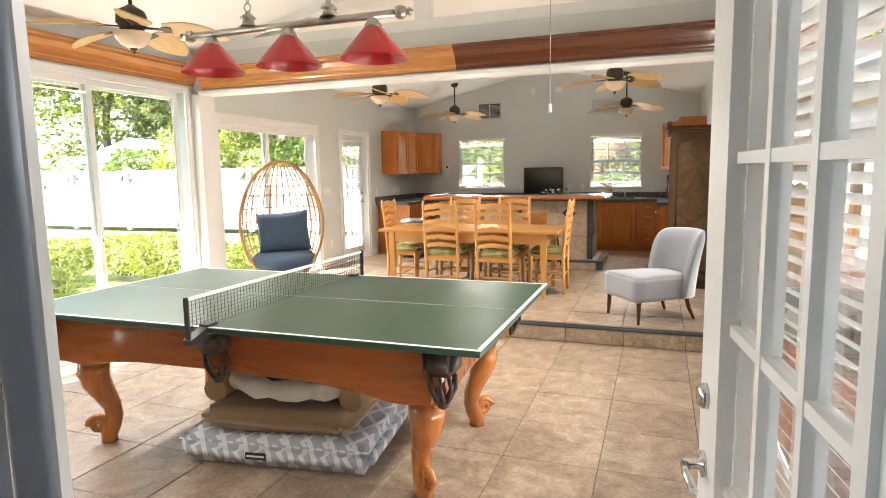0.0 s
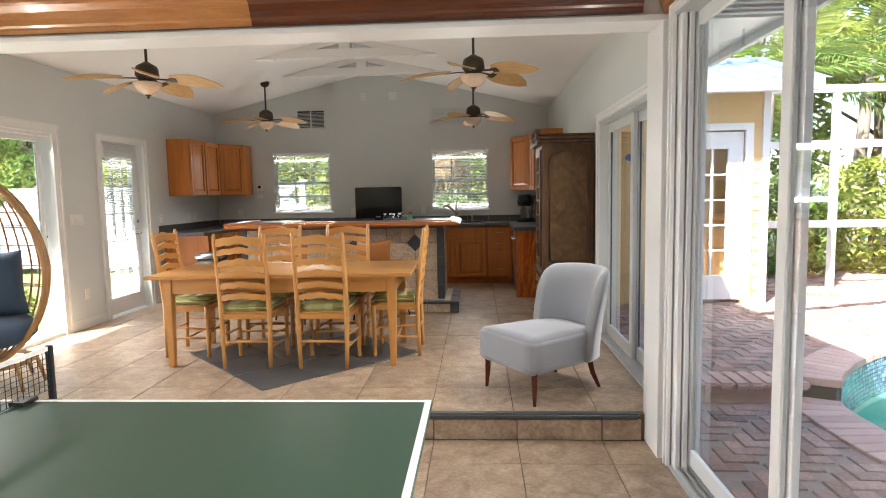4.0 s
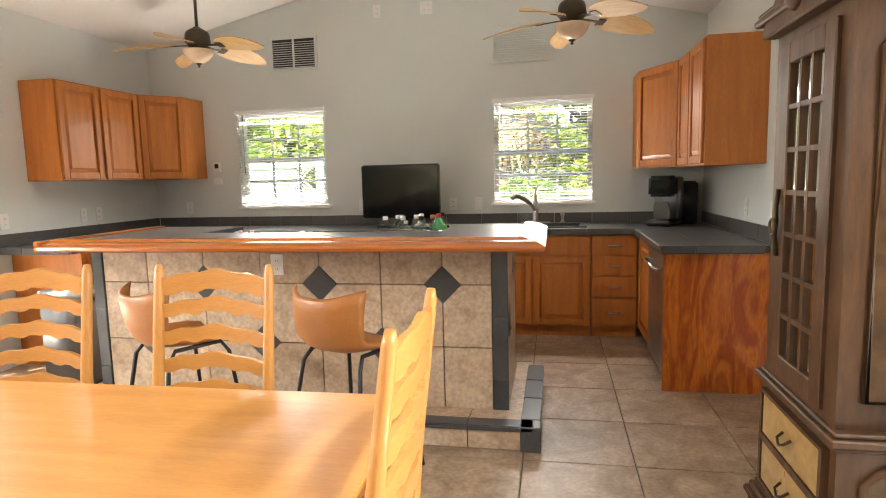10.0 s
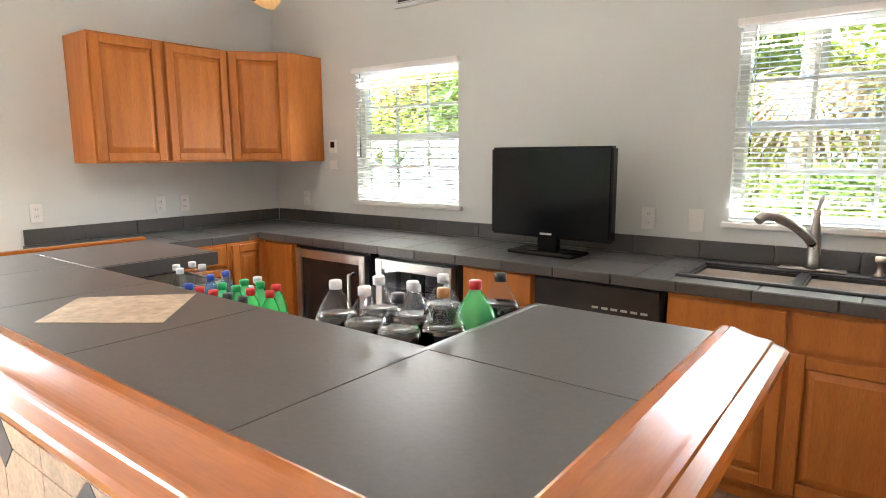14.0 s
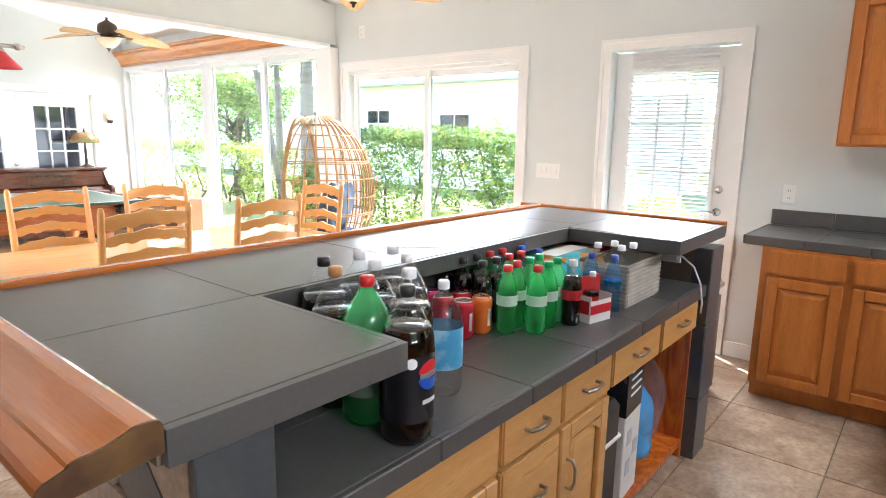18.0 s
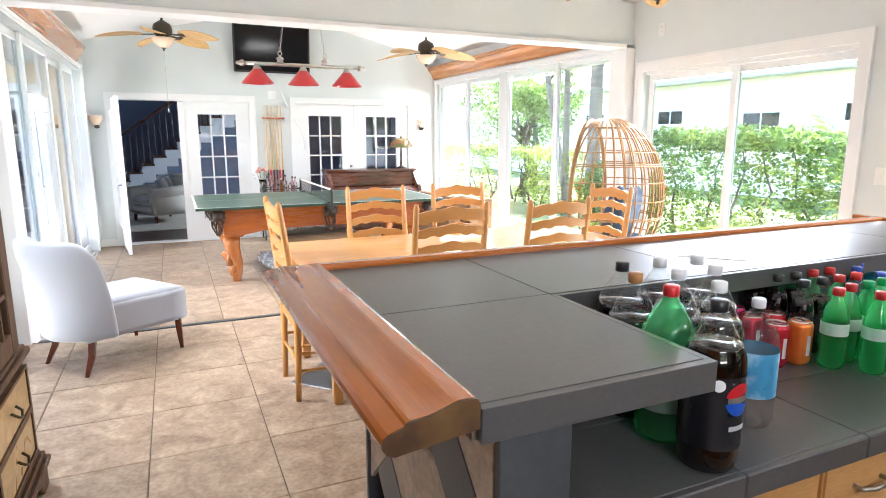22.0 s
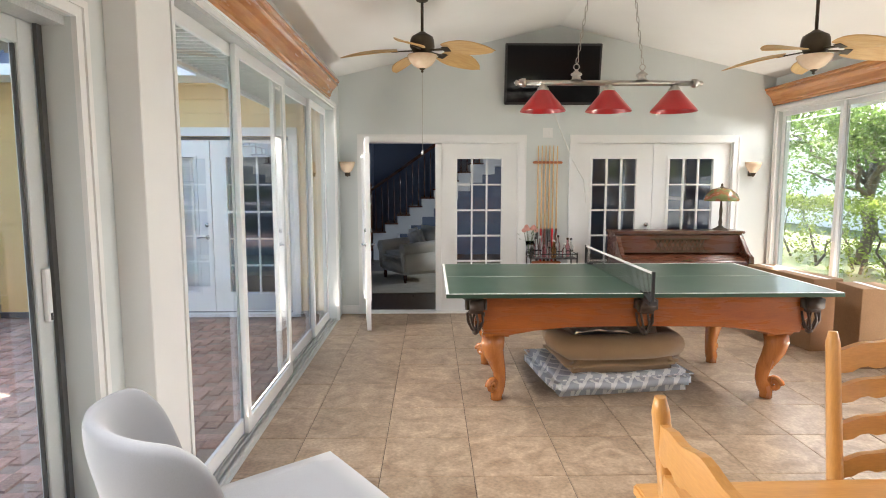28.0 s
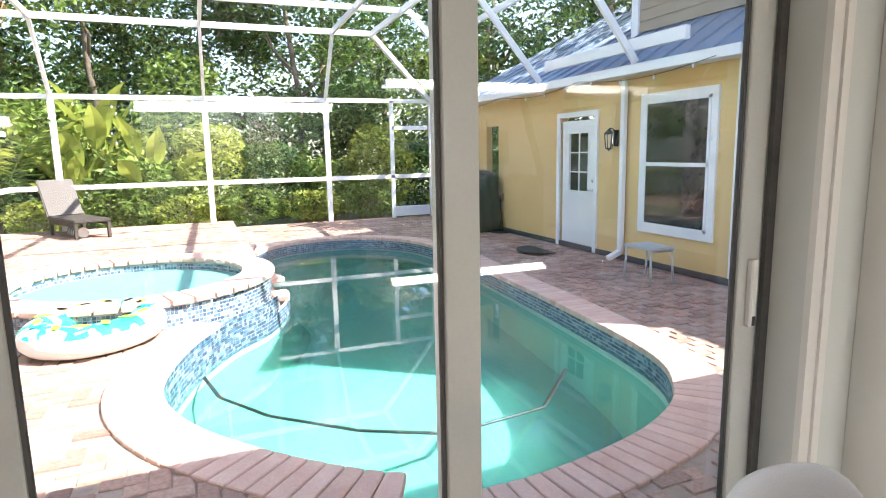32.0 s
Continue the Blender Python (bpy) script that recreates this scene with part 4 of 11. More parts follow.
def slope_roof(x0, x1, y0, z0, y1, z1, name, ribs=0.4):
    bm = bmesh.new()
    v = [bm.verts.new(p) for p in ((x0, y0, z0), (x1, y0, z0), (x1, y1, z1), (x0, y1, z1))]
    bm.faces.new(v)
    r = structure(name, bm, metal_roof, "blue-grey standing seam metal roof")
    me = None
    x = x0 + 0.1
    while x < x1:
        bm = bmesh.new()
        p = [bm.verts.new(q) for q in ((x - 0.012, y0, z0 + 0.003), (x + 0.012, y0, z0 + 0.003), (x + 0.012, y1, z1 + 0.003), (x - 0.012, y1, z1 + 0.003), (x - 0.008, y0, z0 + 0.035), (x + 0.008, y0, z0 + 0.035), (x + 0.008, y1, z1 + 0.035), (x - 0.008, y1, z1 + 0.035))]
        for f in ((4, 5, 6, 7), (0, 1, 5, 4), (1, 2, 6, 5), (2, 3, 7, 6), (3, 0, 4, 7)):
            bm.faces.new([p[i] for i in f])
        part("seam", bm, metal_roof, r)
        x += ribs
    return r


slope_roof(5.0, 8.0, HY + 0.36, 2.68, 0.9, 3.35, "roof_house_1")
slope_roof(8.0, 13.0, HY + 0.36, 2.68, -2.6, 5.0, "roof_house_2")
slope_roof(XR + T, 5.1, 1.3, 2.88, 0.9, 3.1, "roof_house_3")
structure("wall_house_back", boxes((2.6, 8.0, -5, 0.8, 2.9, 6.6), (7.98, 12.6, -5, -2.6, 0, 5.0)), siding_tan, "upper storey behind")
slope_roof(2.2, 8.4, 1.5, 6.55, -2.5, 8.2, "roof_house_4", 0.45)


def house_window(n, at, w, h, turn, label="white framed double-hung window"):
    d = thing("window_%d" % n, at, label, "window", kind="structure", turn=turn)
    part("window_frame", boxes((-w / 2 - 0.1, -w / 2, -0.03, 0.03, -0.1, h + 0.1), (w / 2, w / 2 + 0.1, -0.03, 0.03, -0.1, h + 0.1), (-w / 2, w / 2, -0.03, 0.03, h, h + 0.1), (-w / 2, w / 2, -0.03, 0.04, -0.1, 0)), white_alu, d)
    part("sash", boxes((-w / 2, w / 2, -0.04, 0.0, h / 2 - 0.025, h / 2 + 0.025), (-w / 2, -w / 2 + 0.04, -0.04, 0.0, 0, h), (w / 2 - 0.04, w / 2, -0.04, 0.0, 0, h), (-w / 2, w / 2, -0.04, 0, 0, 0.04), (-w / 2, w / 2, -0.04, 0, h - 0.04, h)), white_alu, d)
    for z0, z1 in ((0.04, h / 2 - 0.025), (h / 2 + 0.025, h - 0.04)):
        part("pane", boxes((-w / 2 + 0.04, w / 2 - 0.04, -0.03, -0.024, z0, z1)), dark_glass, d)
    return d


house_window(3, (6.35, HY, 0.53), 1.15, 1.70, 180)
house_window(5, (5.55, 0.95, 4.2), 1.2, 1.35, 180)
bw = house_window(6, (5.30, 1.2, 0.53), 0.48, 1.70, 90)
sd = glazed_door("side_door", (9.02, HY - 0.05, G + 0.06), 0.92, 2.05, 2, 3, (0.2, 0.72, 0.9, 1.85), 180, "white side door with a small window", "", dark_glass, 1)
structure("trim_casing_8", boxes((8.0, 8.08, HY - 0.02, HY + 0.03, G, 2.2), (9.05, 9.13, HY - 0.02, HY + 0.03, G, 2.2), (8.08, 9.05, HY - 0.02, HY + 0.03, 2.12, 2.2)), white_alu, "white casing of the side door")
for a, turn, lv in ((1.74, 0, 0), (3.60, 180, 1)):
    glazed_door("patio_door", (a, 0.78, G + 0.06), 0.925, 2.10, 3, 5, (0.19, 0.74, 0.25, 1.9), turn, "white french patio door with fifteen panes", "patio doors", None, lv)
structure("trim_casing_9", boxes((1.62, 1.72, 0.78, 0.83, G, 2.26), (3.62, 3.72, 0.78, 0.83, G, 2.26), (1.72, 3.62, 0.78, 0.83, 2.16, 2.26), (1.72, 3.62, 0.66, 0.83, G, G + 0.06)), white_alu, "white casing of the patio doors")
curtain = thing("door_blind", (3.135, 0.745, G + 0.3), "closed white blind behind the patio door glass", "blind", "window blinds")
for k in range(58):
    part("slat", box(-0.28, 0.28, -0.003, 0.003, k * 0.0285, k * 0.0285 + 0.027, 0), plain_white, curtain)
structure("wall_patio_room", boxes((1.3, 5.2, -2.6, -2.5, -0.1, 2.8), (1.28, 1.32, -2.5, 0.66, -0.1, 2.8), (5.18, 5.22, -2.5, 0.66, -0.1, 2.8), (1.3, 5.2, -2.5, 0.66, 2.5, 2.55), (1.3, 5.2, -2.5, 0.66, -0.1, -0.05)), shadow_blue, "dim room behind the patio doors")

# screen enclosure
screen = thing("screen_enclosure", (14.7, 6, G), "white aluminium pool screen enclosure with mansard roof", "pool cage")


def bar(a, b, w=0.05, name="beam"):
    a, b = Vector(a) - Vector((14.7, 6, G)), Vector(b) - Vector((14.7, 6, G))
    d = (b - a)
    L = d.length
    bm = box(-w / 2, w / 2, -w, w, 0, L, 0.004)
    bmesh.ops.transform(bm, matrix=Matrix.Translation(a) @ d.to_track_quat('Z', 'Y').to_matrix().to_4x4(), verts=bm.verts)
    return part(name, bm, white_alu, screen)


EX, EZ, MX, MZ = 14.7, 2.85, 13.6, 4.2
ys = [1.8, 4.47, 7.15, 10.05]
for y in ys:
    bar((EX, y, G), (EX, y, EZ), 0.06, "post")
    bar((EX, y, EZ), (MX, y if y > 2 else 3.6, MZ), 0.06, "rafter")
    bar((MX, y, MZ), (4.2, y, MZ + 0.35), 0.06, "rafter")
for z in (1.0, EZ):
    bar((EX, 1.8, z), (EX, 10.9, z), 0.05)
bar((MX, 3.6, MZ), (MX, 10.9, MZ), 0.06)
for x in (11.6, 9.2, 6.8, 4.4):
    bar((x, 3.4, MZ + (13.6 - x) * 0.037), (x, 10.9, MZ + (13.6 - x) * 0.037), 0.05)
    bar((x, 3.4, MZ + (13.6 - x) * 0.037), (x, 1.95, 2.72), 0.05, "rafter")
bar((MX, 3.6, MZ), (4.4, 3.4, MZ + 0.34), 0.06)
bar((MX, 3.6, MZ), (EX, 1.8, EZ), 0.06, "rafter")
bar((12.6, 1.8, EZ), (EX, 1.8, EZ), 0.05)
for x in (12.7, 13.4, 14.1):
    bar((x, 1.8, G), (x, 1.8, EZ), 0.05, "post")
bar((12.6, 1.8, 1.0), (EX, 1.8, 1.0), 0.04)
for x in (6.8,):
    bar((x - 0.9, 1.95, 2.95), (x + 2.2, 1.95, 2.95), 0.08)
bar((EX, 2.85, G), (EX, 2.85, EZ), 0.05, "post")
bar((EX, 1.9, 2.2), (EX, 2.85, 2.2), 0.05)
bar((EX, 1.9, 0.12), (EX, 2.85, 0.12), 0.12)
# kitchen-side wall of the enclosure
for x in (4.35, 5.0, 6.6, 8.6, 10.6, 12.6):
    bar((x, 10.9, GU), (x, 10.9, EZ), 0.06, "post")
for z in (1.0, 2.1, EZ):
    bar((3.6, 10.9, z), (EX, 10.9, z), 0.05)
for y in (7.15, 10.05):
    bar((4.4, y, MZ + 0.34), (XR + T + 0.6, y, 2.75), 0.06, "rafter")

# cabana wall on the kitchen side of the terrace
lap_wall('y', 9.76, -1, XR + T, 3.56, GU, 2.72, [(2.56, 3.30, GU, 2.22)], "wall_house_5", siding, "cabana wall in pale yellow lap siding")
glazed_door("cabana_door", (3.29, 9.80, GU + 0.05), 0.72, 2.05, 2, 5, (0.18, 0.54, 0.3, 1.85), 180, "white cabana door with ten panes", "", None, 1)
structure("trim_casing_10", boxes((2.47, 2.56, 9.73, 9.77, GU, 2.3), (3.30, 3.39, 9.73, 9.77, GU, 2.3), (3.50, 3.58, 9.73, 9.9, GU, 2.72), (2.56, 3.30, 9.73, 9.77, 2.22, 2.3)), white_alu, "white casing of the cabana door")
structure("trim_gutter_cabana", boxes((XR + T, 3.9, 9.20, 9.32, 2.60, 2.72), (XR + T, 3.9, 9.32, 9.76, 2.66, 2.68)), white_alu, "white gutter along the cabana eave")
slope_roof(XR + T, 4.0, 9.22, 2.72, 10.9, 3.3, "roof_house_5")
structure("wall_cabana_back", boxes((XR + T, 3.56, 10.75, 10.85, GU, 2.7), (3.5, 3.56, 9.9, 10.75, GU, 2.7)), siding, "cabana side wall")

# ---- kitchen ----
CT = U + 0.91     # counter top


def front_panel(x0, x1, z0, z1, arch=False, raised=True):
    """A cabinet door: stiles and rails round a raised field. Front towards -y."""
    bm = bmesh.new()
    w = 0.052 if (x1 - x0) > 0.22 and (z1 - z0) > 0.2 else 0.0
    if not raised or not w:
        quad_box(bm, x0, x1, -0.02, 0, z0, z1)
        soften(bm, 0.005, 2)
        return bm
    a, b, c, d = x0 + w, x1 - w, z0 + w, z1 - w
    g, e = 0.001, 0.034
    o = [(a, -g, c), (b, -g, c), (b, -g, d), (a, -g, d)]
    i = [(a + e, -0.015, c + e), (b - e, -0.015, c + e), (b - e, -0.015, d - e), (a + e, -0.015, d - e)]
    vo, vi = [bm.verts.new(p) for p in o], [bm.verts.new(p) for p in i]
    for k in range(4):
        bm.faces.new((vo[k], vo[(k + 1) % 4], vi[(k + 1) % 4], vi[k]))
    bm.faces.new(vi)
    if arch:
        n = 9
        pts = [(a, d)] + [(a + (b - a) * k / n, d - 0.045 + 0.045 * math.sin(math.pi * k / n)) for k in range(n + 1)] + [(b, d)]
        f = [bm.verts.new((x, -0.0195, z)) for x, z in pts]
        f2 = [bm.verts.new((x, -0.002, z)) for x, z in pts]
        for k in range(len(pts) - 1):
            bm.faces.new((f[k], f[k + 1], f2[k + 1], f2[k]))
        bm.faces.new(f)
    return bm


def door_frame(d, x0, x1, z0, z1, material):
    """Stiles and rails round a raised panel."""
    w = 0.052
    if (x1 - x0) <= 0.22 or (z1 - z0) <= 0.2:
        return
    for nm, r in (("stile", (x0, x0 + w, z0, z1)), ("stile", (x1 - w, x1, z0, z1)), ("rail", (x0 + w, x1 - w, z0, z0 + w)), ("rail", (x0 + w, x1 - w, z1 - w, z1))):
        part(nm, box(r[0], r[1], -0.02, 0, r[2], r[3], 0.004), material, d)


def pull(x, z, upright=False, w=0.045):
    p = [(x - w, -0.02, z), (x - w, -0.04, z), (x - w * 0.5, -0.048, z), (x + w * 0.5, -0.048, z), (x + w, -0.04, z), (x + w, -0.02, z)]
    if upright:
        p = [(x, q[1], z + (q[0] - x)) for q in p]
    return tube(p, 0.0055, 8)


def cabinet(name, at, turn, w, z0, z1, depth, fronts, material, label, group="", toe=0.09, pulls=True):
    """fronts: (x0, x1, z0, z1, what) with what 'door', 'arch', 'drawer' or 'panel'; heights from the cabinet's foot."""
    c = thing(name, at, label, "cabinet", group, turn)
    h = z1 - z0
    part("body", boxes((0, w, 0.0, depth, toe, h)), material, c)
    if toe:
        part("toe_kick", boxes((0.0, w, 0.06, depth, 0, toe - 0.002)), material, c)
    for x0, x1, a, b, what in fronts:
        d = part("drawer" if what == 'drawer' else "door", front_panel(x0, x1, a, b, what == 'arch', what in ('door', 'arch')), material, c)
        if what in ('door', 'arch'):
            door_frame(d, x0, x1, a, b, material)
        if what == 'drawer' and pulls:
            part("handle", pull((x0 + x1) / 2, (a + b) / 2), nickel, d, "brushed nickel pull")
        if what == 'arch' and pulls:
            part("handle", pull(x0 + 0.035, b - 0.15, True), nickel, d, "brushed nickel pull")
    return c


YF, H = 11.16, 0.91 - 0.045
oak = "honey oak kitchen cabinet with raised panel doors"
cabinet("base_cabinet", (-0.74, YF, U), 0, 0.93, U, U + H, 0.58, [(0.012, 0.45, 0.70, 0.84, 'panel'), (0.47, 0.918, 0.70, 0.84, 'panel'), (0.012, 0.45, 0.11, 0.68, 'door'), (0.47, 0.918, 0.11, 0.68, 'door')], oak_cab, oak + " under the sink", "base cabinets")
cabinet("base_cabinet", (0.195, YF, U), 0, 0.36, U, U + H, 0.58, [(0.01, 0.35, 0.70, 0.845, 'drawer'), (0.01, 0.35, 0.53, 0.685, 'drawer'), (0.01, 0.35, 0.35, 0.515, 'drawer'), (0.01, 0.35, 0.11, 0.335, 'drawer')], oak_cab, "honey oak base cabinet with four drawers", "base cabinets")
cabinet("base_cabinet", (-1.81, YF, U), 0, 0.43, U, U + H, 0.58, [(0.01, 0.42, 0.70, 0.845, 'drawer'), (0.01, 0.42, 0.40, 0.685, 'drawer'), (0.01, 0.42, 0.11, 0.385, 'drawer')], oak_cab, "honey oak base cabinet with three drawers", "base cabinets", 0.09, False)
cabinet("base_cabinet", (-3.52, 9.99, U), 90, 0.86, U, U + H, 0.60, [(0.04, 0.385, 0.72, 0.845, 'panel'), (0.425, 0.85, 0.72, 0.845, 'panel'), (0.04, 0.385, 0.11, 0.70, 'door'), (0.425, 0.85, 0.11, 0.70, 'door')], oak_cab, oak, "base cabinets")
cabinet("base_cabinet", (-3.52, 10.855, U), 90, 0.30, U, U + H, 0.60, [(0.03, 0.29, 0.11, 0.845, 'door')], oak_cab, "narrow honey oak corner cabinet", "base cabinets")
cabinet("base_cabinet", (-3.52, YF, U), 0, 0.34, U, U + H, 0.58, [(0.01, 0.31, 0.11, 0.845, 'panel')], oak_cab, "narrow honey oak corner cabinet", "base cabinets")
# end panel and right-hand run
fir = thing("end_panel", (0.55, 9.955, U), "orange stained fir plywood end panel", "panel")
part("sheet", box(0.0, XE - 0.57, 0, 0.02, 0.0, H, 0.002), fir_ply, fir)
cabinet("base_cabinet", (0.58, YF, U), -90, 0.58, U, U + H, 0.50, [(0.02, 0.56, 0.11, 0.845, 'door')], oak_cab, "honey oak base cabinet beside the sink", "base cabinets")
dw = thing("trash_compactor", (0.57, 10.56, U), "black and steel under-counter appliance with a bar handle", "appliance", turn=-90)
part("body", boxes((0, 0.575, 0.02, 0.5, 0.02, H)), black_plastic, dw)
part("door", box(0.01, 0.565, -0.02, 0.02, 0.10, H - 0.01, 0.004), steel, dw)
part("handle", tube([(0.05, -0.02, 0.75), (0.05, -0.06, 0.75), (0.52, -0.06, 0.75), (0.52, -0.02, 0.75)], 0.011, 8), chrome, dw)
# appliances of the back run
ww = 0.64
for nm, x, lab in (("wine_cooler", -3.17, "steel framed wine cooler with a dark glass door"), ("beverage_cooler", -2.44, "steel framed beverage cooler with glass door and wire shelves")):
    w_ = 0.66 if nm == "wine_cooler" else 0.58
    f = thing(nm, (x, YF, U), lab, "cooler")
    part("body", boxes((0.0, 0.03, 0.02, 0.56, 0.06, H - 0.01), (w_ - 0.03, w_, 0.02, 0.56, 0.06, H - 0.01), (0.03, w_ - 0.03, 0.54, 0.56, 0.06, H - 0.01), (0.03, w_ - 0.03, 0.02, 0.54, 0.06, 0.10), (0.03, w_ - 0.03, 0.02, 0.54, H - 0.04, H - 0.01)), black_plastic, f)
    dr = part("door_frame", boxes((0.01, 0.06, -0.03, 0.015, 0.09, H - 0.03), (w_ - 0.06, w_ - 0.01, -0.03, 0.015, 0.09, H - 0.03), (0.06, w_ - 0.06, -0.03, 0.015, 0.09, 0.14), (0.06, w_ - 0.06, -0.03, 0.015, H - 0.09, H - 0.03), bevel=0.003), steel, f)
    pane("pane", boxes((0.06, w_ - 0.06, -0.012, -0.006, 0.14, H - 0.09)), dr, clear("cooler_glass", (0.25, 0.26, 0.28)) if nm == "beverage_cooler" else dark_glass)
    if nm == "wine_cooler":
        part("handle", tube([(w_ - 0.10, -0.03, 0.2), (w_ - 0.10, -0.075, 0.2), (w_ - 0.10, -0.075, 0.72), (w_ - 0.10, -0.03, 0.72)], 0.012, 8), chrome, f)
    else:
        for z in (0.32, 0.50, 0.66):
            part("shelf", boxes((0.03, w_ - 0.03, 0.03, 0.5, z, z + 0.006)), chrome, f)
            for k in range(5):
                part("can", lathe([(0.03, 0), (0.033, 0.01), (0.033, 0.11), (0.026, 0.122)], 12, (0.09 + k * 0.095, 0.16, z - 0.16 if z == 0.32 else z + 0.007)), [steel, slate, trim_white][k % 3], f)
dwa = thing("dishwasher", (-1.37, YF, U), "steel dishwasher with a black control panel", "dishwasher")
part("body", boxes((0.0, 0.61, 0.02, 0.56, 0.06, H - 0.01)), black_plastic, dwa)
part("door", box(0.005, 0.605, -0.02, 0.018, 0.10, 0.67, 0.005), steel, dwa)
part("control_panel", box(0.005, 0.605, -0.025, 0.018, 0.675, H - 0.015, 0.005), black_plastic, dwa)
for k in range(6):
    part("button", boxes((0.30 + k * 0.045, 0.33 + k * 0.045, -0.028, -0.024, 0.74, 0.75)), alu_grey, dwa)

# worktops in slate tile with a tiled splash
def worktop(name, rows, label):
    w = thing(name, (rows[0][0], rows[0][2], U), label, "worktop")
    o = Vector((rows[0][0], rows[0][2], U))
    for x0, x1, y0, y1 in rows:
        part("core", boxes((x0 - o.x + 0.012, x1 - o.x - 0.012, y0 - o.y + 0.012, y1 - o.y - 0.012, H + 0.002, 0.895)), grout, w)
    return w, o


def top_tiles(w, o, x0, x1, y0, y1, size, z=0.91, edge=(), sx=0, sy=0):
    xs = [x0] + [v for v in np.arange(x0 + (sx or size), x1 - 0.03, size)] + [x1]
    ys_ = [y0] + [v for v in np.arange(y0 + (sy or size), y1 - 0.03, size)] + [y1]
    for a, b in zip(xs, xs[1:]):
        for c, d in zip(ys_, ys_[1:]):
            part("tile", box(a - o.x + 0.0015, b - o.x - 0.0015, c - o.y + 0.0015, d - o.y - 0.0015, 0.895, z, 0.002), slate_top, w)


wt1, o1 = worktop("worktop", [(XL, XE, 11.13, YK)], "dark slate tiled worktop with a tiled splashback")
top_tiles(wt1, o1, -3.53, -0.735, 11.13, 11.75, 0.335, sx=0.3)
top_tiles(wt1, o1, 0.155, 0.53, 11.13, 11.75, 0.335)
top_tiles(wt1, o1, -0.735, 0.155, 11.13, 11.24, 0.335)
top_tiles(wt1, o1, -0.735, 0.155, 11.68, 11.75, 0.335)
wt2, o2 = worktop("worktop", [(XL, -3.53, 9.9, 11.125)], "dark slate tiled side worktop with a tiled splashback")
top_tiles(wt2, o2, XL + 0.02, -3.53, 9.9, 11.75, 0.335, sx=0.27)
wt3, o3 = worktop("worktop", [(0.53, XE, 9.92, 11.125)], "dark slate tiled side worktop with a tiled splashback")
top_tiles(wt3, o3, 0.53, XE - 0.02, 9.92, 11.75, 0.335, sx=0.24)
for w, o, rows in ((wt1, o1, [(a, a + 0.28, 11.115, 11.13) for a in np.arange(-3.53, 0.5, 0.2835)]), (wt2, o2, [(-3.53, -3.515, a, a + 0.28) for a in np.arange(9.9, 11.0, 0.2835)] + [(-4.12 + k * 0.2, -3.925 + k * 0.2, 9.885, 9.9) for k in range(3)]), (wt3, o3, [(0.515, 0.53, a, a + 0.28) for a in np.arange(9.92, 11.0, 0.2835)] + [(0.53 + k * 0.19, 0.717 + k * 0.19, 9.905, 9.92) for k in range(3)])):
    for x0, x1, y0, y1 in rows:
        part("edge_tile", box(x0 - o.x, x1 - o.x, y0 - o.y, y1 - o.y, 0.862, 0.912, 0.004), slate_top, w)
for a in np.arange(XL + 0.02, XE - 0.3, 0.335):
    part("splash_tile", box(a - o1.x, min(a + 0.332, XE - 0.02) - o1.x, 11.752 - o1.y, YK - o1.y, 0.912, 1.005, 0.002), slate_top, wt1)
for a in np.arange(9.9, 11.7, 0.335):
    part("splash_tile", box(0, 0.016, a - o2.y, min(a + 0.332, 11.75) - o2.y, 0.912, 1.005, 0.002), slate_top, wt2)
    part("splash_tile", box(XE - 0.016 - o3.x, XE - o3.x, a + 0.02 - o3.y, min(a + 0.352, 11.75) - o3.y, 0.912, 1.005, 0.002), slate_top, wt3)

# sink and tap
sink = thing("kitchen_sink", (-0.29, 11.46, CT), "black double bowl composite sink", "sink")
part("rim", boxes((-0.45, 0.45, -0.22, -0.18, -0.005, 0.012), (-0.45, 0.45, 0.14, 0.22, -0.005, 0.012), (-0.45, -0.41, -0.18, 0.14, -0.005, 0.012), (0.41, 0.45, -0.18, 0.14, -0.005, 0.012), (-0.02, 0.02, -0.18, 0.14, -0.02, 0.008), bevel=0.004), black_plastic, sink)
for s in (-1, 1):
    x0, x1 = sorted((s * 0.02, s * 0.41))
    part("bowl", boxes((x0, x1, -0.18, 0.14, -0.19, -0.18), (x0, x0 + 0.006, -0.18, 0.14, -0.18, 0.0), (x1 - 0.006, x1, -0.18, 0.14, -0.18, 0.0), (x0, x1, -0.18, -0.174, -0.18, 0.0), (x0, x1, 0.134, 0.14, -0.18, 0.0)), black_plastic, sink)
    part("drain", lathe([(0.0, 0.003), (0.04, 0.003), (0.045, 0)], 16, (s * 0.21, 0, -0.18)), chrome, sink)
tap = thing("kitchen_tap", (-0.27, 11.64, CT + 0.012), "brushed nickel pull-out kitchen tap", "tap")
part("deck_plate", roundbox(-0.13, 0.13, -0.03, 0.03, 0, 0.012, 0.005, 2), nickel, tap)
part("body", lathe([(0.032, 0.01), (0.027, 0.04), (0.026, 0.14), (0.02, 0.19), (0.017, 0.24), (0.02, 0.27), (0, 0.275)], 16), nickel, tap)
part("spout", tube([(0, 0, 0.11), (-0.03, -0.05, 0.16), (-0.08, -0.11, 0.21), (-0.13, -0.17, 0.245), (-0.17, -0.21, 0.255), (-0.19, -0.235, 0.23)], [0.02, 0.02, 0.02, 0.021, 0.024, 0.02], 12), nickel, tap)
part("lever", tube([(0.0, 0, 0.26), (0.015, -0.02, 0.31), (0.02, -0.03, 0.33)], [0.014, 0.012, 0.008], 10), nickel, tap)
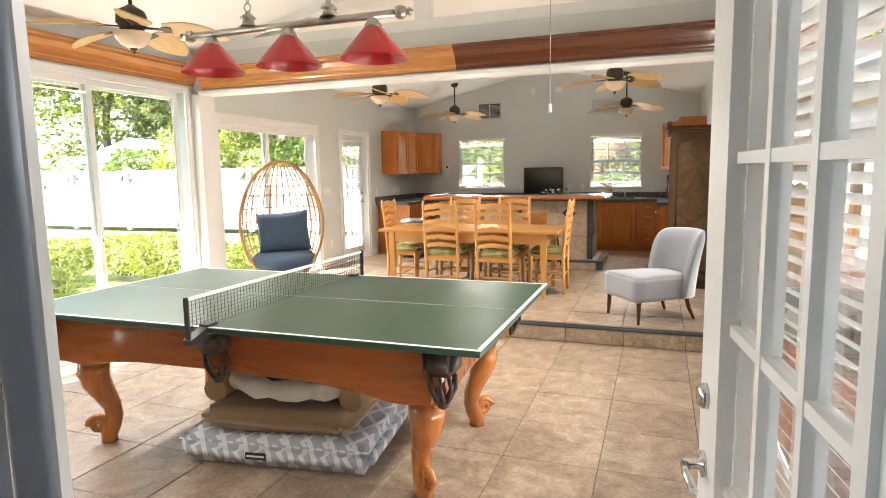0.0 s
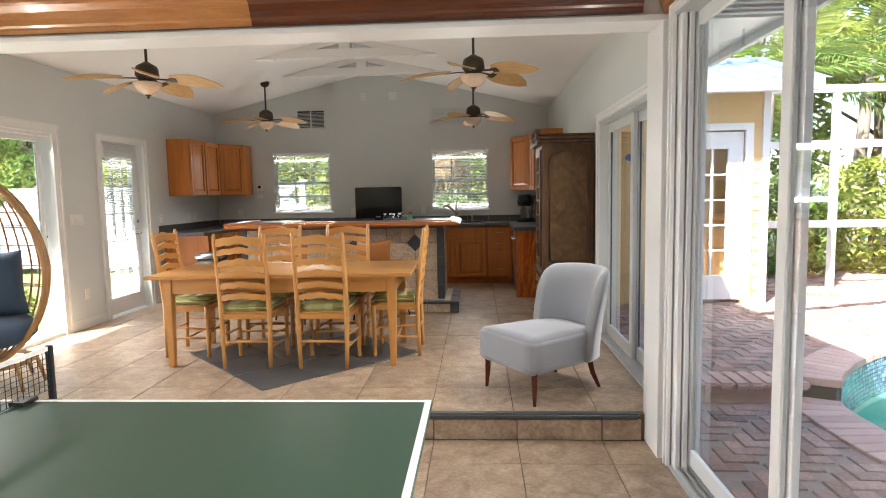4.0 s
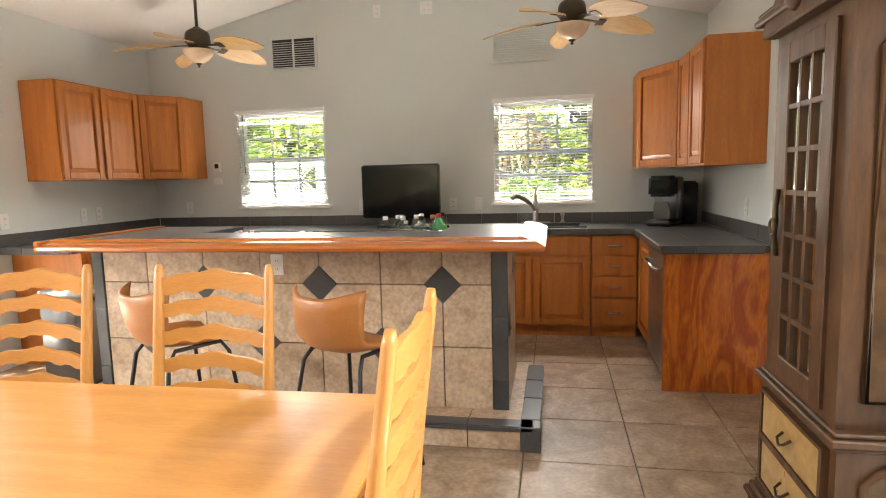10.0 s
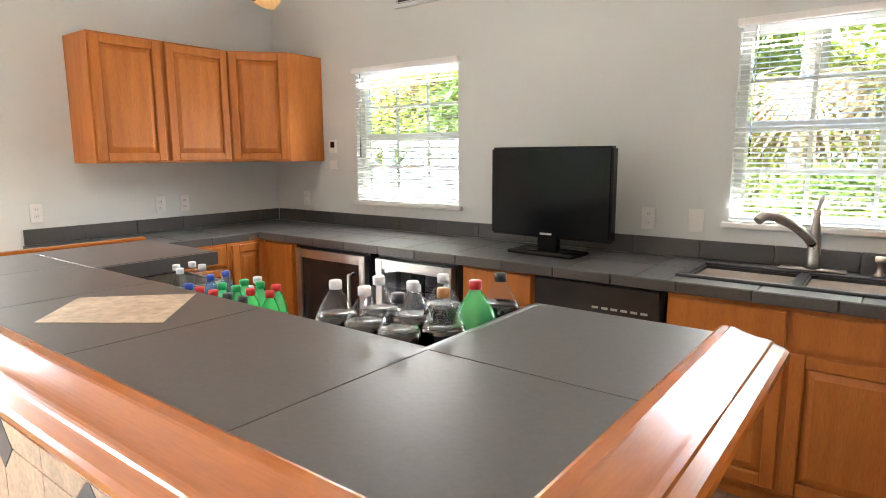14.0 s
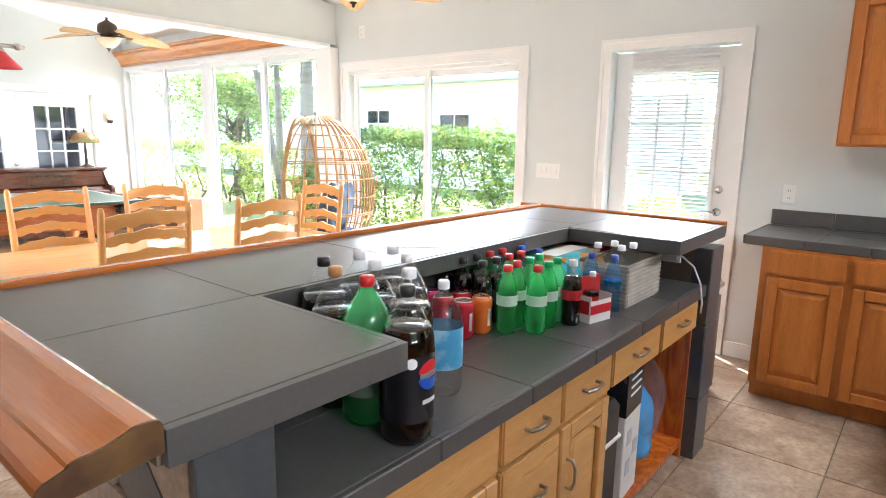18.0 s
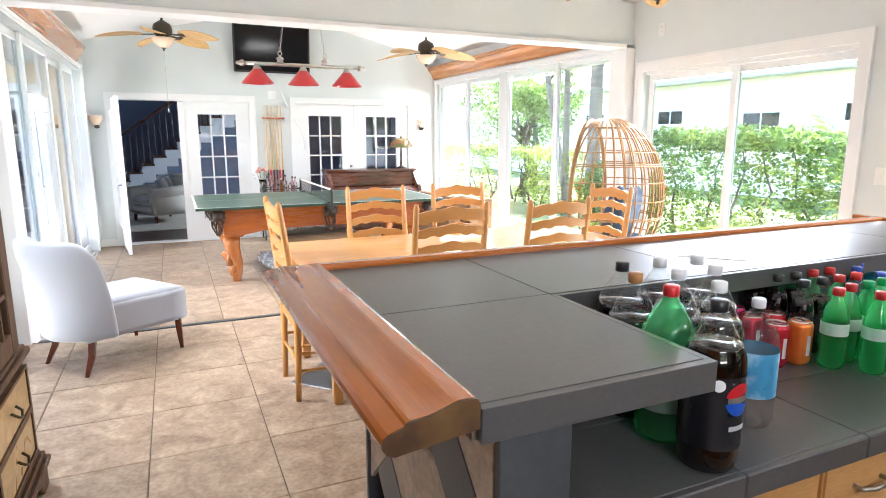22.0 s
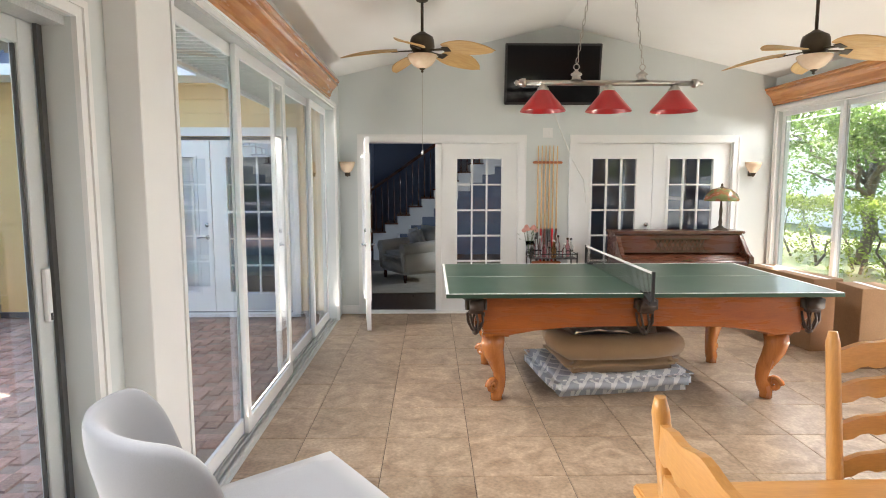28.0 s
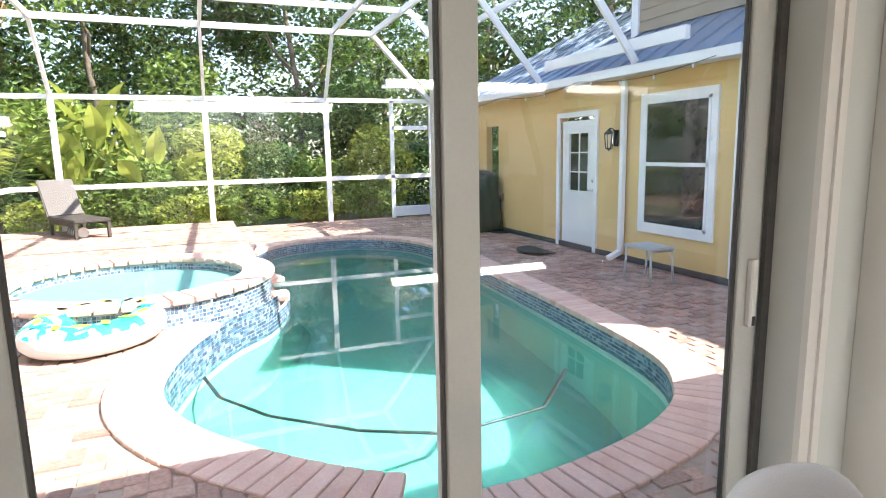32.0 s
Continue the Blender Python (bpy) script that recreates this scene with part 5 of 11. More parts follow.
soap = thing("soap_dispenser", (-0.03, 11.64, CT + 0.012), "small nickel soap dispenser beside the tap", "dispenser")
part("base", lathe([(0.022, 0), (0.022, 0.01), (0.012, 0.02), (0.012, 0.06), (0.02, 0.065), (0.02, 0.085), (0, 0.088)], 12), nickel, soap)

# upper cabinets
def upper_door(c, p, q, z0, z1, split=None):
    """A door between the plan points p and q of a wall cabinet."""
    v = Vector(q) - Vector(p)
    ang = math.degrees(math.atan2(v.y, v.x))
    bm = front_panel(0.012, v.length - 0.012, z0 + 0.012, z1 - 0.012)
    d = part("door", bm, oak_cab, c)
    door_frame(d, 0.012, v.length - 0.012, z0 + 0.012, z1 - 0.012, oak_cab)
    d.matrix_basis = pose(p[0], p[1], 0, 0, 0, ang)


def wall_cabinet(name, outline, z0, z1, doors, label):
    c = thing(name, (*outline[0], z0), label, "cabinet", "wall cabinets")
    o = Vector(outline[0])
    part("body", prism([tuple(Vector(p) - o) for p in outline], z1 - z0, 'z', 0.0, 0.002), oak_cab, c)
    for p, q in doors:
        upper_door(c, tuple(Vector(p) - o), tuple(Vector(q) - o), 0, z1 - z0)
    return c


Z0, Z1 = 1.56, 2.33
wall_cabinet("wall_cabinet", [(XL, 10.22), (-3.83, 10.22), (-3.83, 11.14), (XL, 11.14)], Z0, Z1, [((-3.83, 10.22), (-3.83, 10.665)), ((-3.83, 10.675), (-3.83, 11.14))], "honey oak wall cabinet with two raised panel doors")
wall_cabinet("wall_cabinet", [(XL, 11.142), (-3.83, 11.142), (-3.56, 11.45), (-3.56, YK), (XL, YK)], Z0, Z1, [((-3.83, 11.142), (-3.56, 11.45))], "honey oak diagonal corner cabinet")
wall_cabinet("wall_cabinet", [(XE, YK), (0.58, YK), (0.58, 11.45), (0.82, 10.98), (XE, 10.98)], Z0 - 0.01, Z1 + 0.01, [((0.58, 11.45), (0.82, 10.98))], "honey oak diagonal corner cabinet over the coffee machine")
wall_cabinet("wall_cabinet", [(0.82, 10.978), (0.82, 10.20), (XE, 10.20), (XE, 10.978)], Z0 - 0.01, Z1 + 0.01, [((0.82, 10.97), (0.82, 10.605)), ((0.82, 10.595), (0.82, 10.21))], "honey oak wall cabinet with two doors")

# television on the worktop
tv = thing("television", (-1.47, 11.46, CT), "black flat screen television on a glossy stand", "television", turn=-4)
part("base", roundbox(-0.2, 0.2, -0.1, 0.1, 0, 0.018, 0.008, 3), screen_black, tv)
part("neck", box(-0.06, 0.06, -0.01, 0.03, 0.016, 0.10, 0.005), screen_black, tv)
part("housing", box(-0.365, 0.365, -0.02, 0.045, 0.085, 0.565, 0.012, 3), screen_black, tv)
part("screen", boxes((-0.33, 0.33, -0.024, -0.0205, 0.135, 0.53)), screen_black, tv)
part("badge", boxes((-0.035, 0.035, -0.0245, -0.0205, 0.103, 0.113)), alu_grey, tv)

# coffee machine
cm = thing("coffee_machine", (0.80, 11.42, CT), "black and steel coffee machine", "coffee machine", turn=-30)
part("base", roundbox(-0.10, 0.10, -0.16, 0.16, 0, 0.05, 0.012, 3), black_plastic, cm)
part("column", roundbox(-0.10, 0.10, 0.02, 0.16, 0.05, 0.40, 0.012, 3), steel, cm)
part("head", roundbox(-0.10, 0.10, -0.12, 0.02, 0.24, 0.41, 0.02, 3), black_plastic, cm)
part("control_panel", boxes((-0.07, 0.07, -0.124, -0.119, 0.31, 0.38)), screen_black, cm)
part("jug", lathe([(0.06, 0.0), (0.065, 0.01), (0.065, 0.11), (0.05, 0.14)], 18, (0, -0.07, 0.055), close=False), glass, cm)
tank = thing("water_tank", (0.99, 11.6, CT), "grey smoked plastic storage box in the corner", "box")
part("body", roundbox(-0.09, 0.09, -0.09, 0.09, 0, 0.36, 0.015, 3), black_plastic, tank)

# vents, thermostat, switches and outlets
def wall_vent(x0, x1, z0, z1, dark, label):
    v = thing("wall_vent", ((x0 + x1) / 2, YK, z0), label, "vent", "wall vents")
    w, h = (x1 - x0) / 2, z1 - z0
    part("backing", boxes((-w + 0.02, w - 0.02, -0.006, -0.002, 0.02, h - 0.02)), black_plastic if dark else wall_paint, v)
    part("frame", boxes((-w, -w + 0.025, -0.02, 0, 0, h), (w - 0.025, w, -0.02, 0, 0, h), (-w + 0.025, w - 0.025, -0.02, 0, 0, 0.025), (-w + 0.025, w - 0.025, -0.02, 0, h - 0.025, h), (-0.008, 0.008, -0.019, 0, 0.025, h - 0.025)), wall_paint, v)
    n = int((h - 0.05) / 0.021)
    for s in (-1, 1):
        for k in range(n):
            z = 0.03 + k * 0.021
            sl = part("slat", boxes((-(w - 0.033) / 2, (w - 0.033) / 2, -0.009, 0.0, -0.0015, 0.0015)), wall_paint, v)
            sl.matrix_basis = pose(s * (w / 2 - 0.009), -0.007, z + 0.006, 35, 0, 0)


wall_vent(-2.80, -2.32, 2.57, 2.89, True, "pale grey louvred return air grille over dark duct")
wall_vent(-0.66, -0.13, 2.53, 2.87, False, "pale grey louvred air grille painted like the wall")


def wall_plate(name, at, turn, gangs, label, kind="switch"):
    p = thing(name, at, label, "switch" if kind == "switch" else "outlet", "wall plates", turn)
    w = 0.036 + 0.046 * (gangs - 1) / 2
    part("plate", box(-w, w, -0.006, 0, -0.058, 0.058, 0.002), trim_white, p)
    for g in range(gangs):
        x = (g - (gangs - 1) / 2) * 0.046
        if kind == "switch":
            part("rocker", box(x - 0.012, x + 0.012, -0.011, -0.005, -0.026, 0.026, 0.002), trim_white, p)
        else:
            for z in (-0.022, 0.022):
                s_ = part("socket", box(x - 0.014, x + 0.014, -0.009, -0.005, z - 0.014, z + 0.014, 0.002), trim_white, p)
                part("slot", boxes((x - 0.006, x - 0.004, -0.0095, -0.0085, z - 0.005, z + 0.005), (x + 0.004, x + 0.006, -0.0095, -0.0085, z - 0.005, z + 0.005)), black_plastic, s_)


for x in (-1.93, -1.04, -3.78):
    wall_plate("wall_outlet", (x, YK, U + 1.10), 0, 1, "white duplex outlet above the worktop", "outlet")
wall_plate("light_switch", (-0.80, YK, U + 1.10), 0, 1, "white rocker switch above the worktop")
for y in (10.75, 10.93, 9.98):
    wall_plate("wall_outlet", (XL, y, U + 1.10), 90, 1, "white duplex outlet above the worktop", "outlet")
wall_plate("light_switch", (XL, 8.30, U + 1.16), 90, 4, "white four gang light switch beside the sliding door")
wall_plate("wall_outlet", (XL, 8.38, U + 0.36), 90, 1, "white low outlet beside the sliding door", "outlet")
wall_plate("light_switch", (-1.40, YB, 2.20), 180, 2, "white double plate above the cue rack")
wall_plate("wall_outlet", (XL, 5.93 + 0.25, 2.55), 90, 1, "white blank plate high on the wall", "outlet")
for x in (-1.72, -1.25):
    wall_plate("wall_outlet", (x, YK, 3.06), 0, 1 if x < -1.5 else 2, "white plate high on the gable wall", "outlet")
wall_plate("wall_outlet", (XE, 10.55, U + 1.10), -90, 1, "white outlet above the worktop", "outlet")
wall_plate("light_switch", (XE, 10.05, U + 1.10), -90, 1, "white switch above the worktop")
thermo = thing("thermostat", (-3.44, YK, 1.66), "white thermostat with a small grey screen", "thermostat")
part("body", box(-0.045, 0.045, -0.025, 0, -0.04, 0.06, 0.006, 2), trim_white, thermo)
part("screen", boxes((-0.02, 0.022, -0.0265, -0.0245, 0.0, 0.045)), dark_glass, thermo)
sens = thing("wall_sensor", (-3.44, YK, 1.53), "small white sensor box under the thermostat", "sensor")
part("body", box(-0.045, 0.045, -0.02, 0, -0.03, 0.035, 0.006, 2), trim_white, sens)

# ---- bar ----
BT = 1.213
bar_isl = thing("bar_island", (-1.55, 9.55, U), "tiled bar with slate top, slate diamonds and pine edge trim", "bar")
OB = Vector((-1.55, 9.55, U))


def bpart(name, bm, material, parent=None, label=""):
    bmesh.ops.translate(bm, vec=-OB, verts=bm.verts)
    return part(name, bm, material, parent or bar_isl, label)


bpart("core", boxes((-2.70, -0.43, 9.235, 9.40, U, 1.16), (-0.47, -0.355, 9.40, 9.90, U, 1.16), (-2.70, -2.60, 9.40, 9.90, U, 1.16)), grout)
bpart("plinth", boxes((-2.86, -0.20, 9.03, 9.235, U, U + 0.115), (-0.355, -0.20, 9.235, 10.0, U, U + 0.115)), grout)
# slate top tiles
ztop, zlow = BT, 1.195
xs = [-2.79, -2.33, -1.81, -1.27, -0.715, -0.285]
for a, b in zip(xs, xs[1:]):
    bpart("top_tile", box(a + 0.0015, b - 0.0015, 9.035, 9.495, zlow, ztop, 0.0006), slate_top)
for a, b in ((-2.79, -2.22), (-0.715, -0.285)):
    bpart("top_tile", box(a + 0.0015, b - 0.0015, 9.498, 9.955, zlow, ztop, 0.0006), slate_top)
# pale tile set on the diagonal in the top
o = [(-1.765, 9.27), (-1.55, 9.49), (-1.335, 9.28), (-1.58, 9.10)]
bpart("inlay_tile", prism(o, 0.0012, 'z', ztop + 0.0003, 0.0), bar_tile, None, "beige tile set into the slate top")
bpart("top_core", boxes((-2.80, -0.28, 9.035, 9.49, 1.155, 1.195), (-2.80, -2.23, 9.49, 9.95, 1.155, 1.195), (-0.705, -0.28, 9.49, 9.95, 1.155, 1.195)), grout)
for r in ((-0.73, -0.285, 9.955, 9.972), (-0.732, -0.717, 9.497, 9.955), (-2.22, -0.732, 9.497, 9.512), (-2.22, -2.205, 9.512, 9.955), (-2.81, -2.205, 9.955, 9.972)):
    bpart("edge_tile", box(*r, 1.158, 1.2115, 0.0008), slate_top)
# pine trim along the bar's front and end
lip = [(0.0, 0.052), (0.004, 0.059), (0.010, 0.061), (0.030, 0.061), (0.036, 0.060)]
cove = [(0.036 + 0.060 * i / 8, 0.060 - 0.014 * math.sin(math.pi / 2 * i / 8)) for i in range(1, 9)]
step = [(0.102, 0.045), (0.107, 0.043), (0.110, 0.039), (0.115, 0.037)]
nose = [(0.115 + 0.012 * i / 4, 0.037 - 0.004 * i / 4) for i in range(1, 5)] + [(0.133, 0.031), (0.140, 0.025), (0.143, 0.018), (0.141, 0.011), (0.136, 0.005), (0.126, 0.0)]
prof = [(0, 0.014)] + lip + cove + step + nose


def edge_run(points, run):
    """One run of the moulding: along the front or along the end, meeting on the corner's mitre."""
    bm = bmesh.new()
    corner = [(-0.283 + a, 9.033 - a, 1.168 + b) for a, b in points]
    far = [(-2.80, y, z) if run == 0 else (x, 9.965, z) for x, y, z in corner]
    rings = [[bm.verts.new(p) for p in r] for r in ((far, corner) if run == 0 else (corner, far))]
    for k in range(len(points)):
        n = (k + 1) % len(points)
        bm.faces.new((rings[0][k], rings[0][n], rings[1][n], rings[1][k]))
    bm.faces.new(rings[0])
    bm.faces.new(rings[1][::-1])
    return bm


for seg, wood in ((0, pine_trim), (1, pine_trim_y)):
    bpart("pine_edge", edge_run(prof, seg), wood, None, "glossy knotty pine edge moulding")
bpart("end_cap", prism([(-0.283 + a, 1.168 + b) for a, b in prof], 0.004, 'y', 9.966, 0.0), end_grain, None, "dark stained end grain")
bpart("left_edge", boxes((-2.83, -2.795, 8.90, 9.97, 1.168, 1.226), bevel=0.004), pine_trim_y)
# tiled front with slate diamonds
zr = [U + 0.118, 0.62, 0.955, 1.13]
vx = [-2.69, -2.405, -2.05, -1.705, -1.36, -1.015, -0.68, -0.42]


def clip_poly(poly, keep):
    """Cuts a convex outline by half planes (a, b, c): a x + b z <= c stays."""
    for a, b, c in keep:
        out = []
        for p, q in zip(poly, poly[1:] + poly[:1]):
            fp, fq = a * p[0] + b * p[1] - c, a * q[0] + b * q[1] - c
            if fp <= 0:
                out.append(p)
            if fp * fq < 0:
                t = fp / (fp - fq)
                out.append((p[0] + (q[0] - p[0]) * t, p[1] + (q[1] - p[1]) * t))
        poly = out
        if len(poly) < 3:
            return None
    return poly


def tiled_face(vx, zr, diamonds, plane, axis, s, dr=0.098):
    for a, b in zip(vx, vx[1:]):
        for c, d in zip(zr, zr[1:]):
            g = 0.003
            poly = [(a + g, c + g), (b - g, c + g), (b - g, d - g), (a + g, d - g)]
            cuts = []
            mx_, mz_ = (a + b) / 2, (c + d) / 2
            for x, z in diamonds:
                if a - 0.01 <= x <= b + 0.01 and c - 0.01 <= z <= d + 0.01:
                    sx, sz = (1 if mx_ < x else -1), (1 if mz_ < z else -1)
                    cuts.append((sx, sz, sx * x + sz * z - dr - 0.004))
            poly = clip_poly(poly, cuts) if cuts else poly
            if poly:
                bpart("wall_tile", prism(poly, s * 0.012, axis, plane, 0.0015), bar_tile)
    for x, z in diamonds:
        if zr[0] < z < zr[-1]:
            poly = [(x - dr, z), (x, z - dr), (x + dr, z), (x, z + dr)]
            poly = clip_poly(poly, [(1, 0, vx[-1] - 0.003), (-1, 0, -vx[0] - 0.003), (0, 1, zr[-1] - 0.003), (0, -1, -zr[0] - 0.003)])
            bpart("slate_diamond", prism(poly, s * 0.013, axis, plane, 0.0015), slate)


tiled_face(vx, zr, [(-2.05, 0.955), (-1.36, 0.955), (-0.68, 0.955), (-1.705, 0.62), (-1.015, 0.62), (-2.405, 0.62)], 9.235, 'y', -1)
tiled_face([9.235, 9.396, 9.742, 9.90], zr, [(9.742, 0.985), (9.396, 0.74)], -0.345 - 0.012, 'x', 1)
for z0, z1 in ((U + 0.118, 0.45), (0.453, 0.79), (0.793, 1.13)):
    bpart("slate_strip", box(-0.418, -0.338, 9.216, 9.234, z0, z1, 0.002), slate)
    bpart("slate_strip", box(-0.478, -0.344, 9.902, 9.920, z0 + 0.002, z1 - 0.002, 0.002), slate)
    bpart("slate_strip", box(-2.76, -2.60, 9.90, 9.985, z0 if z0 > 0.4 else U, z1, 0.004), slate)
    bpart("slate_strip", box(-2.76, -2.692, 9.216, 9.234, z0, z1, 0.002), slate)
bpart("end_tile", boxes((-2.715, -2.702, 9.24, 9.89, U, 1.13)), bar_tile)
for k in range(8):
    a = -2.86 + k * 0.3325
    bpart("plinth_tile", box(a + 0.002, a + 0.33, 9.018, 9.03, U + 0.002, U + 0.10, 0.002), bar_tile)
    bpart("plinth_cap", box(a + 0.002, a + 0.33, 9.10, 9.234, U + 0.115, U + 0.124, 0.002), bar_tile)
    bpart("plinth_nose", box(a + 0.002, a + 0.33, 9.0, 9.10, U + 0.10, U + 0.128, 0.006, 2), slate)
for k in range(3):
    a = 9.1 + k * 0.30
    bpart("plinth_nose", box(-0.27, -0.17, a + 0.002, a + 0.298, U + 0.10, U + 0.128, 0.006, 2), slate)
    bpart("plinth_cap", box(-0.345, -0.27, a + 0.002, a + 0.298, U + 0.115, U + 0.124, 0.002), bar_tile)
    bpart("plinth_tile", box(-0.20, -0.188, a + 0.002, a + 0.298, U + 0.002, U + 0.10, 0.002), bar_tile)
bpart("plinth_nose", box(-0.27, -0.17, 9.0, 9.1, U + 0.0, U + 0.128, 0.004, 1), slate)
bpart("plinth_cap", box(-0.42, -0.272, 9.10, 9.236, U + 0.115, U + 0.1245, 0.002), bar_tile)
bpart("plinth_nose", box(-0.42, -0.272, 9.002, 9.10, U + 0.10, U + 0.1275, 0.004), slate)
bpart("plinth_nose", box(-0.27, -0.172, 9.102, 9.26, U + 0.10, U + 0.1275, 0.004), slate)
# lower worktop on the kitchen side
for k in range(6):
    a = -2.60 + k * 0.3535
    bpart("counter_tile", box(a + 0.001, a + 0.3525, 9.41, 9.70, 0.955, 0.975, 0.002), slate_top)
    bpart("counter_tile", box(a + 0.001, a + 0.3525, 9.702, 9.955, 0.955, 0.975, 0.002), slate_top)
    bpart("edge_tile", box(a + 0.001, a + 0.3525, 9.955, 9.972, 0.925, 0.976, 0.003), slate_top)
bpart("counter_core", boxes((-2.60, -0.48, 9.405, 9.95, 0.92, 0.955)), grout)
bpart("back_panel", boxes((-2.60, -0.48, 9.40, 9.408, 0.975, 1.155)), slate)
bpart("bay_floor", boxes((-2.60, -1.72, 9.42, 9.93, U + 0.06, U + 0.09)), fir_ply)
bpart("bay_back", boxes((-2.60, -1.72, 9.405, 9.42, U + 0.06, 0.92)), fir_ply)
bpart("bay_side", boxes((-1.735, -1.715, 9.41, 9.93, U, 0.92)), fir_ply)
bpart("bay_side", boxes((-2.60, -2.585, 9.41, 9.93, U, 0.92)), fir_ply)
cab2 = cabinet("bar_cabinet", (-0.48, 9.93, U), 180, 1.24, U, 0.92, 0.5, [(0.012, 0.60, 0.62, 0.755, 'panel'), (0.012, 0.30, 0.10, 0.60, 'arch'), (0.31, 0.60, 0.10, 0.60, 'arch'), (0.615, 0.905, 0.62, 0.755, 'drawer'), (0.615, 0.905, 0.37, 0.605, 'drawer'), (0.615, 0.905, 0.10, 0.355, 'drawer'), (0.92, 1.23, 0.62, 0.755, 'drawer'), (0.92, 1.23, 0.10, 0.605, 'arch')], oak_bar, "light oak bar cabinet with drawers and arched doors")
for x0, x1 in ((1.24, 1.67), (1.68, 2.11)):
    d = part("drawer", front_panel(x0 + 0.01, x1 - 0.01, 0.62, 0.755, False, False), oak_bar, cab2)
    part("handle", pull((x0 + x1) / 2, 0.69), nickel, d)
wall_plate("wall_outlet", (-1.60, 9.222, 1.06), 0, 1, "beige outlet set in the bar front", "outlet")

# ---- dining furniture ----
def ladder_chair():
    c = thing("dining_chair", (0, 0, 0), "light beech ladder-back dining chair with a green seat cushion", "chair", "chairs round the dining table")
    w = 0.195
    for s in (-1, 1):
        part("back_post", tube([(s * 0.185, -0.185, 0), (s * 0.19, -0.18, 0.2), (s * w, -0.175, 0.46), (s * w, -0.20, 0.72), (s * w, -0.245, 1.06), (s * w, -0.247, 1.085)], [0.016, 0.018, 0.022, 0.019, 0.016, 0.010], 8), beech_up, c)
        leg = lathe([(0.012, 0), (0.017, 0.01), (0.019, 0.03), (0.014, 0.05), (0.018, 0.08), (0.021, 0.2), (0.017, 0.27), (0.022, 0.29), (0.017, 0.31), (0.024, 0.36), (0.024, 0.44)], 10, (s * 0.205, 0.19, 0))
        part("front_leg", leg, beech_up, c)
        part("side_rail", box(s * 0.185, s * 0.212, -0.17, 0.19, 0.40, 0.445, 0.004), beech, c)
        part("side_stretcher", tube([(s * 0.19, -0.18, 0.17), (s * 0.205, 0.19, 0.17)], 0.009, 7), beech, c)
        part("side_stretcher", tube([(s * 0.19, -0.18, 0.27), (s * 0.205, 0.19, 0.25)], 0.009, 7), beech, c)
    for y, z in ((-0.18, 0.22), (0.19, 0.22), (0.0, 0.17)):
        part("stretcher", tube([(-0.195, y, z), (0, y, z + 0.002), (0.195, y, z)], [0.008, 0.011, 0.008], 7), beech, c)
    part("front_rail", box(-0.185, 0.185, 0.18, 0.205, 0.40, 0.445, 0.004), beech, c)
    part("back_rail", box(-0.18, 0.18, -0.187, -0.165, 0.40, 0.445, 0.004), beech, c)
    part("seat", box(-0.21, 0.21, -0.17, 0.212, 0.443, 0.458, 0.005), beech, c)
    cu = roundbox(-0.205, 0.205, -0.165, 0.212, 0.458, 0.515, 0.022, 4)
    part("cushion", cu, cushion_green, c, "olive green seat cushion")
    n = 18
    for i, z in enumerate((0.585, 0.675, 0.765, 0.855, 0.945, 1.025)):
        h = 0.046 if i < 5 else 0.062
        up, dn = [], []
        for k in range(n + 1):
            u = -1 + 2 * k / n
            wave = 0.011 * math.cos(u * math.pi) + 0.004 * math.cos(3 * u * math.pi)
            up.append((u * (w - 0.01), z + h / 2 + wave))
            dn.append((u * (w - 0.01), z - h / 2 + wave * 0.8 - 0.004 * math.cos(5 * u * math.pi)))
        y = -0.175 - (z - 0.46) * 0.118
        bm = bmesh.new()
        bow = [y - 0.02 * (1 - (-1 + 2 * k / n) ** 2) for k in range(n + 1)]
        rows_ = [[bm.verts.new((p[0], bow[k] + d, p[1])) for k, p in enumerate(row)] for d, row in ((-0.008, dn), (-0.008, up), (0.008, up), (0.008, dn))]
        for a in range(4):
            for k in range(n):
                bm.faces.new((rows_[a][k], rows_[a][k + 1], rows_[(a + 1) % 4][k + 1], rows_[(a + 1) % 4][k]))
        part("slat", bm, beech, c)
    return c


dc = ladder_chair()
dc.matrix_basis = pose(-1.785, 6.995, U, 0, 0, 0)
for x, y, a in ((-1.165, 6.99, -1), (-1.19, 7.69, 180), (-1.84, 7.68, 182), (-0.635, 7.365, 91), (-2.44, 7.34, -89)):
    copy_thing(dc, pose(x, y, U, 0, 0, a))

tb = thing("dining_table", (-1.535, 7.285, U), "light beech dining table with two apron drawers", "table", turn=1)
part("tabletop", box(-1.06, 1.06, -0.475, 0.44, 0.722, 0.75, 0.005, 2), beech, tb)
for sx in (-1, 1):
    for sy in (-1, 1):
        x, y = sx * 0.90, (-0.395 if sy < 0 else 0.365)
        bm = bmesh.new()
        v = quad_box(bm, x - 0.038, x + 0.038, y - 0.038, y + 0.038, 0, 0.722)
        for q in v[:4]:
            q.co.x = x + (q.co.x - x) * 0.62
            q.co.y = y + (q.co.y - y) * 0.62
        part("leg", soften(bm, 0.005, 2), beech_up, tb)
part("apron", boxes((-0.862, 0.862, -0.415, -0.395, 0.60, 0.722), (-0.862, 0.862, 0.395, 0.413, 0.60, 0.722), (-0.925, -0.90, -0.40, 0.36, 0.60, 0.722), (0.90, 0.925, -0.40, 0.36, 0.60, 0.722), bevel=0.003), beech, tb)
